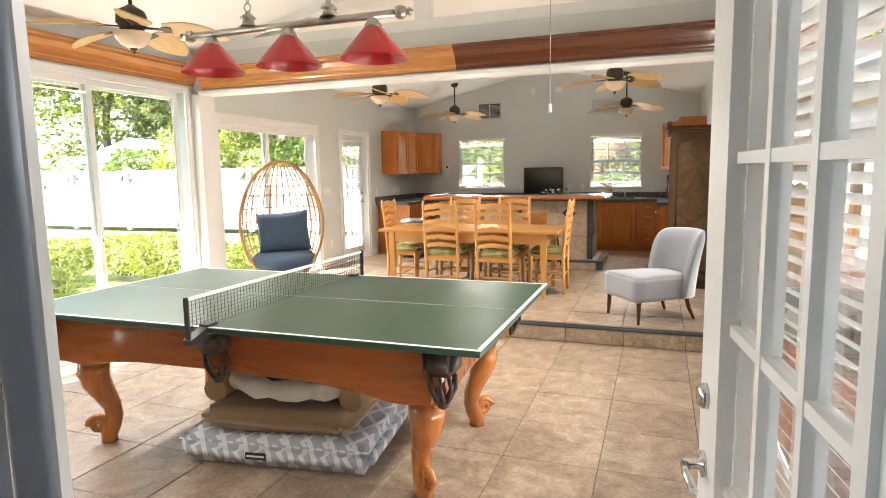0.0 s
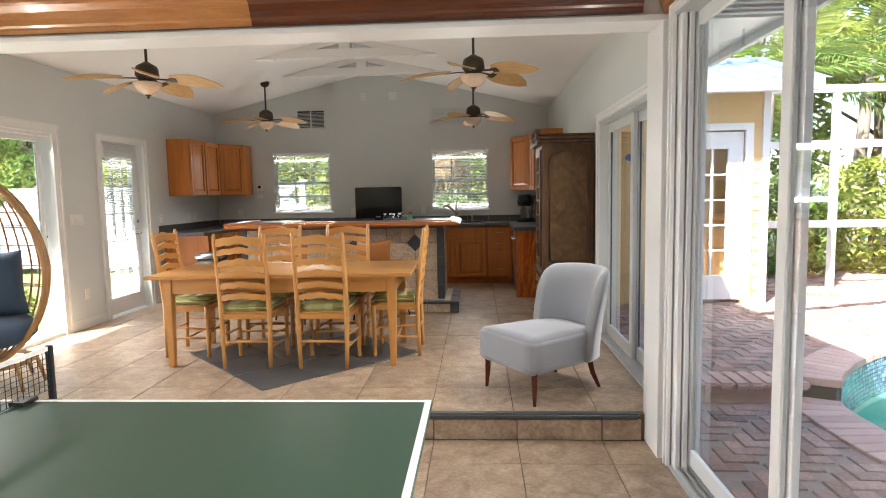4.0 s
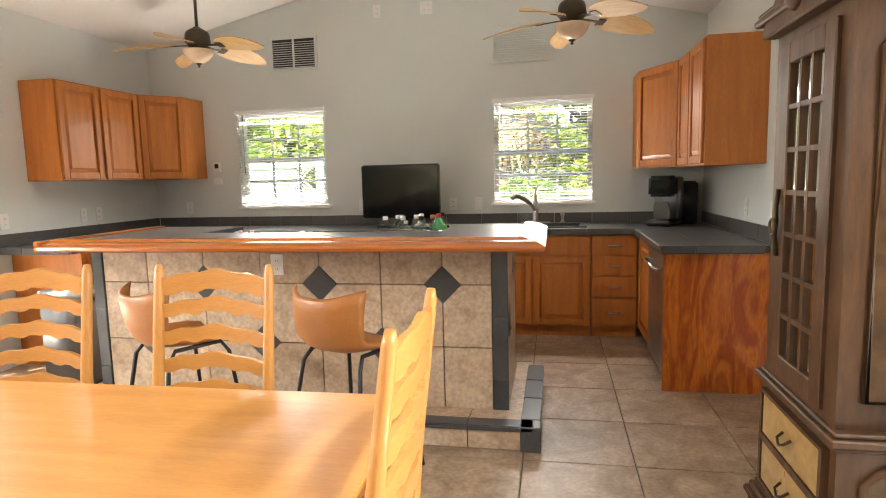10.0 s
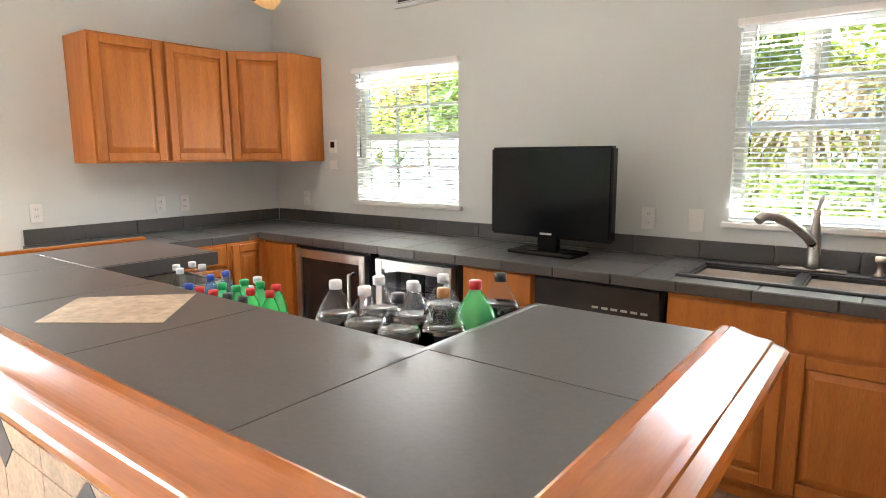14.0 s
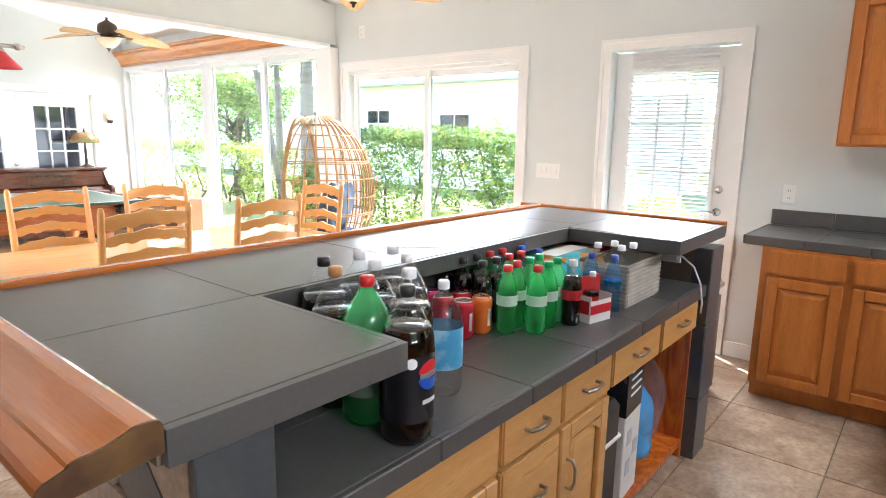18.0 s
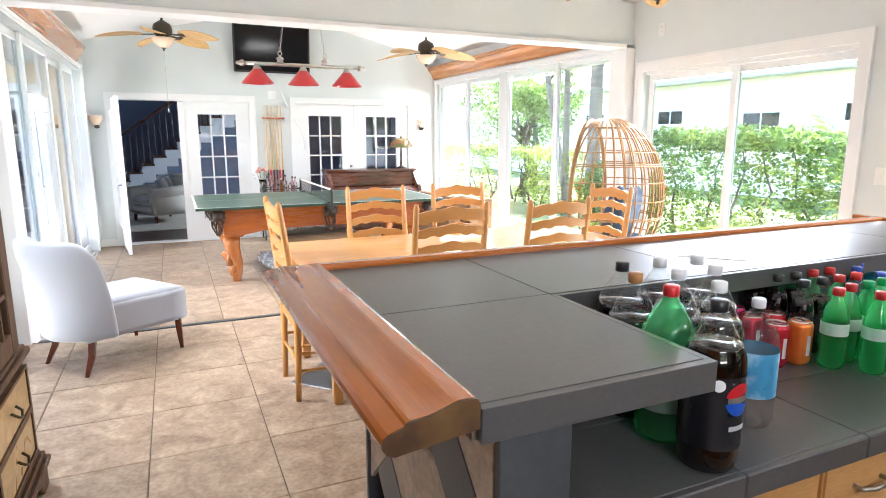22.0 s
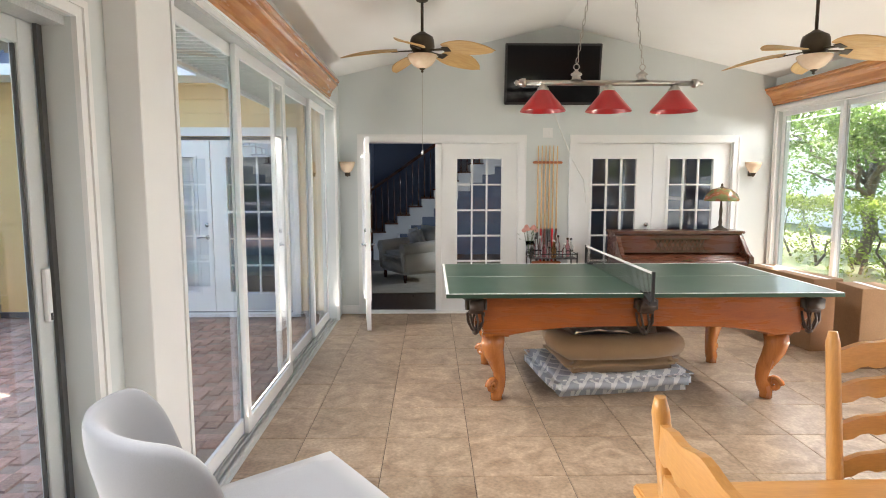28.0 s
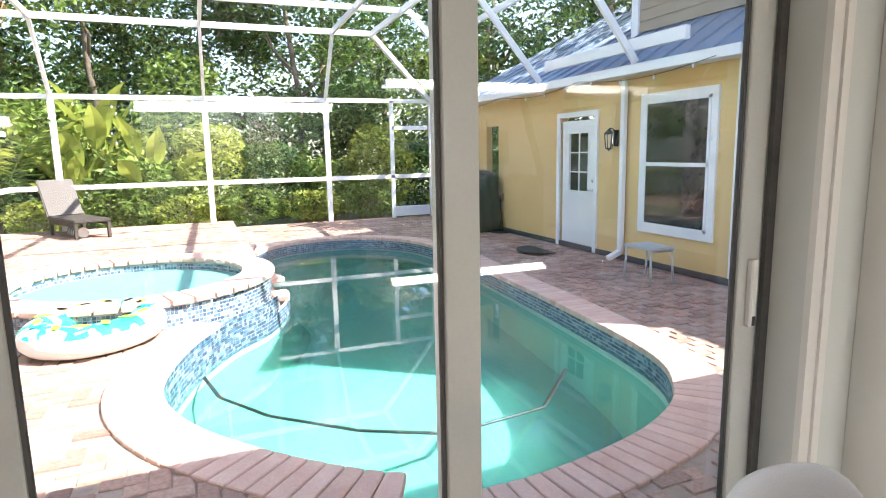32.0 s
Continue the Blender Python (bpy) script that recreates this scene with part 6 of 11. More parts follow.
for x in (-0.33, 0.33):
    d = part("drawer", box(x - 0.25, x + 0.25, -0.421, -0.413, 0.612, 0.712, 0.002), beech, tb)
    part("handle", tube([(x - 0.045, -0.421, 0.668), (x - 0.035, -0.437, 0.655), (x, -0.443, 0.648), (x + 0.035, -0.437, 0.655), (x + 0.045, -0.421, 0.668)], 0.004, 7), black_metal, d, "black bail pull")

# bar stools
leather = mat("leather", (0.42, 0.17, 0.045), (0.33, 0.125, 0.03), scale=5, fine=150, rough=0.42, bump=0.25)


def bar_stool():
    s = thing("bar_stool", (0, 0, 0), "tan leather bucket bar stool on black steel legs", "stool", "stools at the bar")
    nu, nv = 18, 12
    bm = bmesh.new()
    grid = []
    for side in (0, 1):
        layer = []
        for i in range(nu + 1):
            u = -1 + 2 * i / nu
            row = []
            for j in range(nv + 1):
                v = j / nv
                if v < 0.45:
                    t = v / 0.45
                    y, z = 0.20 - 0.36 * t, 0.615 - 0.02 * math.sin(math.pi * t) + 0.03 * (1 - t) ** 6 * -1
                    half = 0.205
                else:
                    t = (v - 0.45) / 0.55
                    y, z = -0.16 - 0.085 * math.sin(t * 1.35), 0.615 + 0.235 * t ** 1.35
                    half = 0.205 + 0.012 * t
                lift = 0.055 * abs(u) ** 3 * (0.5 + v)
                fwd = 0.11 * abs(u) ** 2.4 * max(0, (v - 0.35)) / 0.65
                top = -0.05 * abs(u) ** 4 * max(0, v - 0.6) / 0.4
                p = Vector((u * half, y + fwd, z + lift + top))
                if side:
                    p += Vector((-0.015 * u, 0.012 if v > 0.45 else 0, 0.022 if v < 0.5 else 0.012))
                row.append(bm.verts.new(p))
            layer.append(row)
        grid.append(layer)
    for side in (0, 1):
        for i in range(nu):
            for j in range(nv):
                f = bm.faces.new((grid[side][i][j], grid[side][i + 1][j], grid[side][i + 1][j + 1], grid[side][i][j + 1]))
                f.smooth = True
    rim = [(i, 0) for i in range(nu)] + [(nu, j) for j in range(nv)] + [(i, nv) for i in range(nu, 0, -1)] + [(0, j) for j in range(nv, 0, -1)]
    for (a, b), (c, d) in zip(rim, rim[1:] + rim[:1]):
        f = bm.faces.new((grid[0][a][b], grid[0][c][d], grid[1][c][d], grid[1][a][b]))
        f.smooth = True
    part("seat_shell", bm, leather, s)
    for sx in (-1, 1):
        part("leg_frame", tube([(sx * 0.22, 0.21, 0.008), (sx * 0.17, 0.15, 0.55), (sx * 0.15, 0.12, 0.60), (sx * 0.15, -0.10, 0.60), (sx * 0.17, -0.14, 0.55), (sx * 0.225, -0.23, 0.008)], 0.010, 8), black_metal, s)
        part("foot_rail_side", tube([(sx * 0.198, 0.185, 0.24), (sx * 0.202, -0.198, 0.24)], 0.007, 7), black_metal, s)
    for y in (0.185, -0.198):
        part("foot_rail", tube([(-0.2, y, 0.24), (0.2, y, 0.24)], 0.008, 7), black_metal, s)
    return s


st = bar_stool()
st.matrix_basis = pose(-1.00, 8.70, U, 0, 0, -24)
copy_thing(st, pose(-1.86, 8.70, U, 0, 0, -30))

# grey slipper chair
grey_cloth = mat("grey_cloth", (0.285, 0.293, 0.315), (0.25, 0.257, 0.28), scale=2.2, fine=420, rough=0.9, bump=0.06, sheen=0.4)
mahogany = mat("mahogany", (0.11, 0.022, 0.010), (0.06, 0.012, 0.006), scale=3, fine=40, rough=0.25, stretch=(8, 8, 1), coat=0.4)
ac = thing("slipper_chair", (0.511, 6.366, U), "pale grey upholstered slipper chair with dark wood legs", "chair", turn=125.8)
sb = bmesh.new()
quad_box(sb, -0.285, 0.285, -0.30, 0.36, 0.205, 0.425)
for v in sb.verts:
    if v.co.y < 0:
        v.co.x *= 0.86
bmesh.ops.subdivide_edges(sb, edges=sb.edges, cuts=5, use_grid_fill=True)
for v in sb.verts:
    if v.co.z > 0.42:
        v.co.z += 0.022 * max(0.0, 1 - (v.co.x / 0.285) ** 2) * max(0.0, 1 - ((v.co.y - 0.08) / 0.29) ** 2)
bmesh.ops.bevel(sb, geom=[e for e in sb.edges if len(e.link_faces) == 2 and e.calc_face_angle() > 1.0], offset=0.018, segments=3, affect='EDGES', clamp_overlap=True)
part("seat", smooth_all(sb), grey_cloth, ac)
bm = bmesh.new()
nu, nv = 26, 12
shell = []
for side in (0, 1):
    lay = []
    for i in range(nu + 1):
        u = -1 + 2 * i / nu
        a = u * radians(84)
        row = []
        for j in range(nv + 1):
            v = j / nv
            k = max(0.0, abs(u) - 0.60) / 0.40
            top = 0.835 - 0.02 * u * u - 0.10 * k * k * k
            z = 0.207 + (top - 0.207) * v
            round_top = 0.030 * max(0.0, v - 0.86) / 0.14
            inset = 0.0 if side else 0.088
            inset += -round_top * 0.8 if not side else round_top * 0.8
            grow = 0.95 + 0.10 * v
            lean = -0.03 * v - 0.075 * v * v
            row.append(bm.verts.new(((0.318 * grow - inset) * math.sin(a), -0.095 - (0.305 - inset) * math.cos(a) + lean, z)))
        lay.append(row)
    shell.append(lay)
for side in (0, 1):
    for i in range(nu):
        for j in range(nv):
            bm.faces.new((shell[side][i][j], shell[side][i + 1][j], shell[side][i + 1][j + 1], shell[side][i][j + 1])).smooth = True
rim = [(i, 0) for i in range(nu)] + [(nu, j) for j in range(nv)] + [(i, nv) for i in range(nu, 0, -1)] + [(0, j) for j in range(nv, 0, -1)]
for (a, b), (c, d) in zip(rim, rim[1:] + rim[:1]):
    bm.faces.new((shell[0][a][b], shell[0][c][d], shell[1][c][d], shell[1][a][b])).smooth = True
bmesh.ops.recalc_face_normals(bm, faces=bm.faces)
back = part("backrest", bm, grey_cloth, ac)
sub = back.modifiers.new("soft", 'SUBSURF')
sub.levels = sub.render_levels = 1
for x, y, dx, dy in ((-0.243, 0.305, -0.01, 0.008), (0.243, 0.305, 0.01, 0.008), (-0.19, -0.24, -0.028, -0.07), (0.19, -0.24, 0.028, -0.07)):
    part("leg", tube([(x, y, 0.21), (x + dx * 0.4, y + dy * 0.3, 0.11), (x + dx, y + dy, 0.0)], [0.027, 0.023, 0.014], 4, smooth=False), mahogany, ac)

# wicker egg chair
rattan = mat("rattan", (0.38, 0.215, 0.08), (0.27, 0.14, 0.048), scale=9, fine=80, rough=0.5, bump=0.2)
denim = mat("denim", (0.032, 0.058, 0.095), (0.045, 0.075, 0.118), scale=4, fine=260, rough=0.95, bump=0.3, sheen=0.05)
egg = thing("egg_chair", (-3.52, 6.24, U), "rattan egg chair with dark blue cushions", "chair", turn=-148)
A, B, C, ZC, YCUT = 0.47, 0.52, 0.70, 0.88, 0.14


def egg_at(lon, z):
    k = math.sqrt(max(0.0, 1 - ((z - ZC) / C) ** 2))
    taper = 1.0 - 0.10 * max(0, (z - ZC) / C)
    return Vector((A * k * taper * math.sin(lon), -B * k * math.cos(lon), z))


lim = math.acos(-YCUT / B)
for k in range(25):
    lon = -lim * 1.22 + 2 * lim * 1.22 * k / 24
    pts = [egg_at(lon, ZC - C * 0.98 + 2 * C * 0.98 * j / 26) for j in range(27)]
    for inside, run in itertools.groupby(pts, lambda p: p.y <= YCUT + 0.005):
        run = list(run)
        if inside and len(run) > 2:
            part("rib", tube(run, 0.0075, 6), rattan, egg)
for j, z in enumerate((0.30, 0.42, 0.55, 0.70, 0.86, 1.02, 1.16, 1.28, 1.40, 1.49)):
    k = math.sqrt(max(0, 1 - ((z - ZC) / C) ** 2))
    if B * k <= 0.02:
        continue
    m = math.acos(max(-1, -YCUT / (B * k))) if B * k > YCUT else math.pi
    for dz in ((0, 0.016) if j in (3, 6) else (0,)):
        pts = [egg_at(-m + 2 * m * i / 28, z + dz) for i in range(29)]
        part("hoop", tube(pts, 0.0065, 6), rattan, egg)
kx = math.sqrt(1 - (YCUT / B) ** 2)
rim = [(A * kx * math.sin(2 * math.pi * i / 48) * (1 - 0.10 * max(0, math.cos(2 * math.pi * i / 48))), YCUT + 0.01, ZC + C * kx * math.cos(2 * math.pi * i / 48)) for i in range(48)]
part("rim", tube(rim, 0.019, 10, closed=True), rattan, egg)
part("base_ring", tube([(0.33 * math.cos(2 * math.pi * i / 32), -0.12 + 0.33 * math.sin(2 * math.pi * i / 32), 0.19) for i in range(32)], 0.016, 8, closed=True), rattan, egg)
for i in range(8):
    a = 2 * math.pi * i / 8
    part("leg", tube([(0.33 * math.cos(a), -0.12 + 0.33 * math.sin(a), 0.205), (0.38 * math.cos(a), -0.12 + 0.38 * math.sin(a), 0.0)], 0.014, 7), rattan, egg)
sc = lathe([(0.0, 0), (0.31, 0.0), (0.365, 0.04), (0.365, 0.10), (0.31, 0.15), (0.0, 0.165)], 28)
bmesh.ops.transform(sc, matrix=pose(0, -0.05, 0.36, -4, 0, 0), verts=sc.verts)
part("seat_cushion", sc, denim, egg)
bc = bmesh.new()
grid = {}
for side in (1, -1):
    for i in range(17):
        for j in range(13):
            u, v = -1 + i / 8, -1 + j / 6
            if max(abs(u), abs(v)) > 0.999 and side < 0:
                grid[side, i, j] = grid[1, i, j]
                continue
            puff = (max(0.0, 1 - u ** 4) * max(0.0, 1 - v ** 4)) ** 0.5
            waist = 1 - 0.06 * (1 - v * v) * abs(u) ** 3
            sag = 1 - 0.07 * (1 - u * u) * abs(v) ** 3
            fold = 0.012 * noise.noise(Vector((u * 2.3, v * 2.1, side))) * puff
            grid[side, i, j] = bc.verts.new((0.30 * u * waist, side * (0.006 + 0.10 * puff) + fold, 0.245 * v * sag))
for side in (1, -1):
    for i in range(16):
        for j in range(12):
            q = [grid[side, i, j], grid[side, i + 1, j], grid[side, i + 1, j + 1], grid[side, i, j + 1]]
            bc.faces.new(q if side < 0 else q[::-1]).smooth = True
bmesh.ops.recalc_face_normals(bc, faces=bc.faces)
bmesh.ops.transform(bc, matrix=pose(0, -0.17, 0.74, 14, 4, 0), verts=bc.verts)
part("back_cushion", bc, denim, egg)

# armoire
walnut = mat("walnut", (0.105, 0.052, 0.022), (0.045, 0.022, 0.010), scale=3, fine=30, rough=0.5, stretch=(6, 6, 1.2), warp=1.0, bump=0.15, spec=0.3)
burl = mat("burl", (0.105, 0.056, 0.019), (0.05, 0.026, 0.010), scale=5, fine=28, rough=0.5, warp=2.2, detail=8, spec=0.3, mottle=0.25)
burl_gold = mat("burl_gold", (0.42, 0.27, 0.09), (0.24, 0.14, 0.04), scale=7, fine=40, rough=0.3, warp=2, coat=0.3)
brass = mat("brass", (0.10, 0.075, 0.04), (0.06, 0.045, 0.025), scale=10, fine=90, rough=0.4, metal=0.8)
mirror = mat("mirror", (0.82, 0.84, 0.83), (0.76, 0.78, 0.77), scale=2, fine=20, rough=0.04, metal=1.0, mottle=0.02)
arm = thing("armoire", (0.672, 8.55, U), "dark walnut armoire with burl panels and a lattice glass door", "armoire", turn=-90)
W, D = 0.60, 0.48
part("base", prism([(-0.03, 0), (0.06, 0), (0.11, 0.05), (0.17, 0.07), (W - 0.17, 0.07), (W - 0.11, 0.05), (W - 0.06, 0), (W + 0.03, 0), (W + 0.03, 0.10), (-0.03, 0.10)], D + 0.03, 'y', -0.03, 0.004), walnut, arm)
part("base_moulding", boxes((-0.045, W + 0.045, -0.045, D, 0.10, 0.125), (-0.03, W + 0.03, -0.03, D, 0.125, 0.15), (-0.015, W + 0.015, -0.015, D, 0.15, 0.17), bevel=0.006), walnut, arm)
part("lower_case", boxes((0, W, 0.0, D, 0.17, 0.56)), walnut, arm)
for z0, z1 in ((0.20, 0.355), (0.38, 0.535)):
    d = part("drawer", box(0.06, W - 0.06, -0.018, 0.002, z0, z1, 0.006, 2), burl_gold, arm, "golden burl drawer front")
    part("drawer_rim", boxes((0.04, 0.06, -0.022, 0, z0 - 0.012, z1 + 0.012), (W - 0.06, W - 0.04, -0.022, 0, z0 - 0.012, z1 + 0.012), (0.06, W - 0.06, -0.022, 0, z1, z1 + 0.012), (0.06, W - 0.06, -0.022, 0, z0 - 0.012, z0)), walnut, d)
    for x in (W / 2,):
        zc = (z0 + z1) / 2
        part("handle", tube([(x - 0.035, -0.02, zc + 0.012), (x - 0.03, -0.04, zc - 0.005), (x, -0.045, zc - 0.02), (x + 0.03, -0.04, zc - 0.005), (x + 0.035, -0.02, zc + 0.012)], 0.005, 7), brass, d)
part("waist_moulding", boxes((-0.012, W + 0.012, -0.012, D, 0.56, 0.575), (-0.025, W + 0.025, -0.025, D, 0.575, 0.60), (-0.012, W + 0.012, -0.012, D, 0.60, 0.615), bevel=0.005), walnut, arm)
for r in ((0.02, 0.10, 0.0, D, 0.615, 1.80), (W - 0.10, W - 0.02, 0.0, D, 0.615, 1.80)):
    part("side", boxes(r), walnut, arm)
for r in ((0.10, W - 0.10, 0.0, D, 0.615, 0.64), (0.10, W - 0.10, 0.0, D, 1.76, 1.80)):
    part("rail", boxes(r), walnut, arm)
part("back_panel", boxes((0.10, W - 0.10, D - 0.05, D - 0.02, 0.64, 1.76)), walnut, arm)
for z in (0.92, 1.2, 1.48):
    part("shelf", boxes((0.10, W - 0.10, 0.06, D - 0.05, z, z + 0.015)), walnut, arm)
door = part("door", box(0.10, 0.17, -0.015, 0.012, 0.64, 1.76, 0.004), walnut, arm, "lattice glass door of dark walnut")
for r in ((W - 0.17, W - 0.10, -0.015, 0.012, 0.64, 1.76), (0.17, W - 0.17, -0.015, 0.012, 0.64, 0.71), (0.17, W - 0.17, -0.015, 0.012, 1.69, 1.76)):
    part("door_rail", box(*r, 0.004), walnut, door)
gw, gh = (W - 0.34) / 3, 0.98 / 7
for i in (1, 2):
    part("lattice", boxes((0.17 + i * gw - 0.008, 0.17 + i * gw + 0.008, -0.012, 0.006, 0.71, 1.69)), walnut, door)
for j in range(1, 7):
    part("lattice", boxes((0.17, W - 0.17, -0.011, 0.005, 0.71 + j * gh - 0.008, 0.71 + j * gh + 0.008)), walnut, door)
for i in range(3):
    for j in range(7):
        part("pane", boxes((0.17 + i * gw + 0.008, 0.17 + (i + 1) * gw - 0.008, 0.0, 0.004, 0.71 + j * gh + 0.008, 0.71 + (j + 1) * gh - 0.008)), mirror, door)
part("escutcheon", tube([(0.135, -0.02, 1.28), (0.13, -0.026, 1.22), (0.138, -0.026, 1.17), (0.13, -0.026, 1.12), (0.135, -0.02, 1.05)], 0.008, 7), brass, door)
part("ring_pull", tube([(0.135 + 0.028 * math.sin(2 * math.pi * k / 16), -0.036, 1.15 + 0.028 * math.cos(2 * math.pi * k / 16)) for k in range(16)], 0.005, 6, closed=True), brass, door)
part("cornice", boxes((0.005, W - 0.005, -0.015, D, 1.80, 1.82), (-0.02, W + 0.02, -0.04, D, 1.82, 1.85), (-0.045, W + 0.045, -0.065, D, 1.85, 1.875), (-0.035, W + 0.035, -0.055, D, 1.875, 1.895), bevel=0.007), walnut, arm)
n = 14
arch = [(0.0, 1.80)] + [(W * k / n, 1.83 + 0.14 * math.sin(math.pi * k / n)) for k in range(n + 1)] + [(W, 1.80)]
part("crest", prism(arch, 0.05, 'y', -0.05, 0.006), walnut, arm)
sh = lathe([(0.0, 0.03), (0.03, 0.028), (0.055, 0.015), (0.065, 0.0)], 12)
bmesh.ops.transform(sh, matrix=pose(W / 2, -0.05, 1.89, 90, 0, 0), verts=sh.verts)
part("shell_carving", sh, walnut, arm)


def arch_panel(z0, z1, y0, y1, rise, parent, x):
    n = 10
    top = [(y0 + (y1 - y0) * k / n, z1 - rise + rise * math.sin(math.pi * (0.12 + 0.76 * k / n)) * (1 if 0 < k < n else 0.2)) for k in range(n + 1)]
    o = [(y0, z0), (y1, z0)] + top[::-1]
    part("side_panel", prism(o, 0.008, 'x', x, 0.003), burl, parent, "mottled burl side panel")
    part("side_moulding", tube([(x + 0.006, a, b) for a, b in o], 0.011, 6, closed=True), walnut, parent)


for x in (W - 0.02, ):
    arch_panel(0.70, 1.74, 0.07, D - 0.06, 0.09, arm, x)
    arch_panel(0.21, 0.53, 0.07, D - 0.06, 0.07, arm, W)
sp2 = part("side_panel", boxes((0.012, 0.02, 0.07, D - 0.06, 0.70, 1.70), (-0.008, 0.0, 0.07, D - 0.06, 0.21, 0.51)), burl, arm)

# bin beside the bar, things in the open bay
bin_ = thing("trash_can", (-3.33, 10.08 - 0.4, U), "dark grey step bin with a steel rim", "bin")
part("body", roundbox(-0.17, 0.17, -0.14, 0.14, 0, 0.60, 0.03, 3), mat("bin_grey", (0.10, 0.10, 0.10), (0.13, 0.13, 0.125), scale=4, fine=60, rough=0.45), bin_)
part("lid", roundbox(-0.178, 0.178, -0.148, 0.148, 0.60, 0.66, 0.02, 3), steel, bin_)

# ---- game room ----
cherry = mat("cherry", (0.40, 0.115, 0.022), (0.26, 0.062, 0.012), scale=2.2, fine=28, rough=0.28, stretch=(1.0, 9, 9), coat=0.45, warp=0.6, mottle=0.14)
cherry_leg = mat("cherry_leg", (0.50, 0.18, 0.04), (0.34, 0.10, 0.02), scale=2.4, fine=28, rough=0.25, stretch=(8, 8, 1.2), coat=0.5, warp=0.7)
pocket_leather = mat("pocket_leather", (0.055, 0.030, 0.018), (0.03, 0.017, 0.011), scale=8, fine=60, rough=0.5, bump=0.4)
table_green = mat("table_green", (0.026, 0.060, 0.038), (0.030, 0.067, 0.043), scale=1.5, fine=160, rough=0.33, bump=0.05, mottle=0.04)
line_white = mat("line_white", (0.74, 0.74, 0.70), (0.68, 0.68, 0.65), scale=8, fine=60, rough=0.5)
pt = thing("pool_table", (-1.50, 3.385, 0), "cherry pool table with carved scroll legs and leather pockets", "pool table")
LX, LY = 1.19, 0.63
bm = bmesh.new()
o = [(-LX, 0.80), (LX, 0.80), (LX, 0.66), (LX - 0.05, 0.62), (LX - 0.06, 0.545), (LX - 0.25, 0.535), (LX - 0.42, 0.565), (LX - 0.65, 0.588), (0, 0.595), (-LX + 0.65, 0.588), (-LX + 0.42, 0.565), (-LX + 0.25, 0.535), (-LX + 0.06, 0.545), (-LX + 0.05, 0.62), (-LX, 0.66)]
for s in (-1, 1):
    part("side_apron", prism(o, -s * 0.04, 'y', s * LY, 0.005), cherry, pt)
oy = [(-LY + 0.04, 0.80), (LY - 0.04, 0.80), (LY - 0.04, 0.55), (LY - 0.3, 0.585), (0, 0.595), (-LY + 0.3, 0.585), (-LY + 0.04, 0.55)]
for s in (-1, 1):
    part("end_apron", prism(oy, -s * 0.04, 'x', s * LX, 0.004), cherry, pt)
for s in (-1, 1):
    part("apron_moulding", boxes((-LX - 0.012, LX + 0.012, s * LY - 0.012, s * LY + 0.012, 0.795, 0.825), bevel=0.005), cherry, pt)
    part("apron_moulding", boxes((s * LX - 0.012, s * LX + 0.012, -LY, LY, 0.795, 0.825), bevel=0.005), cherry, pt)
part("bed", boxes((-LX + 0.02, LX - 0.02, -LY + 0.02, LY - 0.02, 0.74, 0.822)), pocket_leather, pt)
for sx in (-1, 1):
    for sy in (-1, 1):
        cx, cy = sx * 1.03, sy * 0.455
        part("leg_block", box(cx - 0.10, cx + 0.10, cy - 0.10, cy + 0.10, 0.50, 0.56, 0.012, 2), cherry_leg, pt)
        dx, dy = sx * 0.7071, sy * 0.7071
        prof = [(0.50, 0.055, 0.085), (0.44, 0.065, 0.088), (0.38, 0.055, 0.08), (0.30, 0.02, 0.064), (0.22, -0.015, 0.052), (0.15, -0.025, 0.047), (0.10, -0.01, 0.05), (0.06, 0.01, 0.052), (0.03, 0.012, 0.044), (0.0, 0.012, 0.046)]
        pts = [(cx + dx * (f - 0.03), cy + dy * (f - 0.03), z) for z, f, r in prof]
        leg = part("leg", tube(pts, [r for z, f, r in prof], 10), cherry_leg, pt)
        sc = []
        for k in range(26):
            a, r = k * 0.42, 0.052 * (1 - k / 30)
            sc.append((cx + dx * (0.035 + r * math.cos(a)), cy + dy * (0.035 + r * math.cos(a)), 0.115 + r * math.sin(a)))
        part("scroll", tube(sc, 0.021, 8), cherry_leg, leg)
for x, y in ((LX, LY), (LX, -LY), (-LX, LY), (-LX, -LY), (0, LY + 0.02), (0, -LY - 0.02)):
    sx = 0 if x == 0 else (1 if x > 0 else -1)
    sy = 1 if y > 0 else -1
    pk = part("pocket", roundbox(x - 0.075, x + 0.075, y - 0.075, y + 0.075, 0.70, 0.826, 0.028, 3), pocket_leather, pt, "dark leather pocket iron")
    for k in range(8):
        a = 2 * math.pi * k / 8
        part("net_strap", tube([(x + 0.06 * math.cos(a), y + 0.06 * math.sin(a), 0.70), (x + 0.058 * math.cos(a + 0.25), y + 0.058 * math.sin(a + 0.25), 0.64), (x + 0.03 * math.cos(a + 0.5), y + 0.03 * math.sin(a + 0.5), 0.58), (x, y, 0.565)], 0.009, 5), pocket_leather, pk)
    part("net_knot", lathe([(0.0, 0.0), (0.024, 0.015), (0.026, 0.03), (0.014, 0.05)], 10, (x, y, 0.535)), pocket_leather, pk)

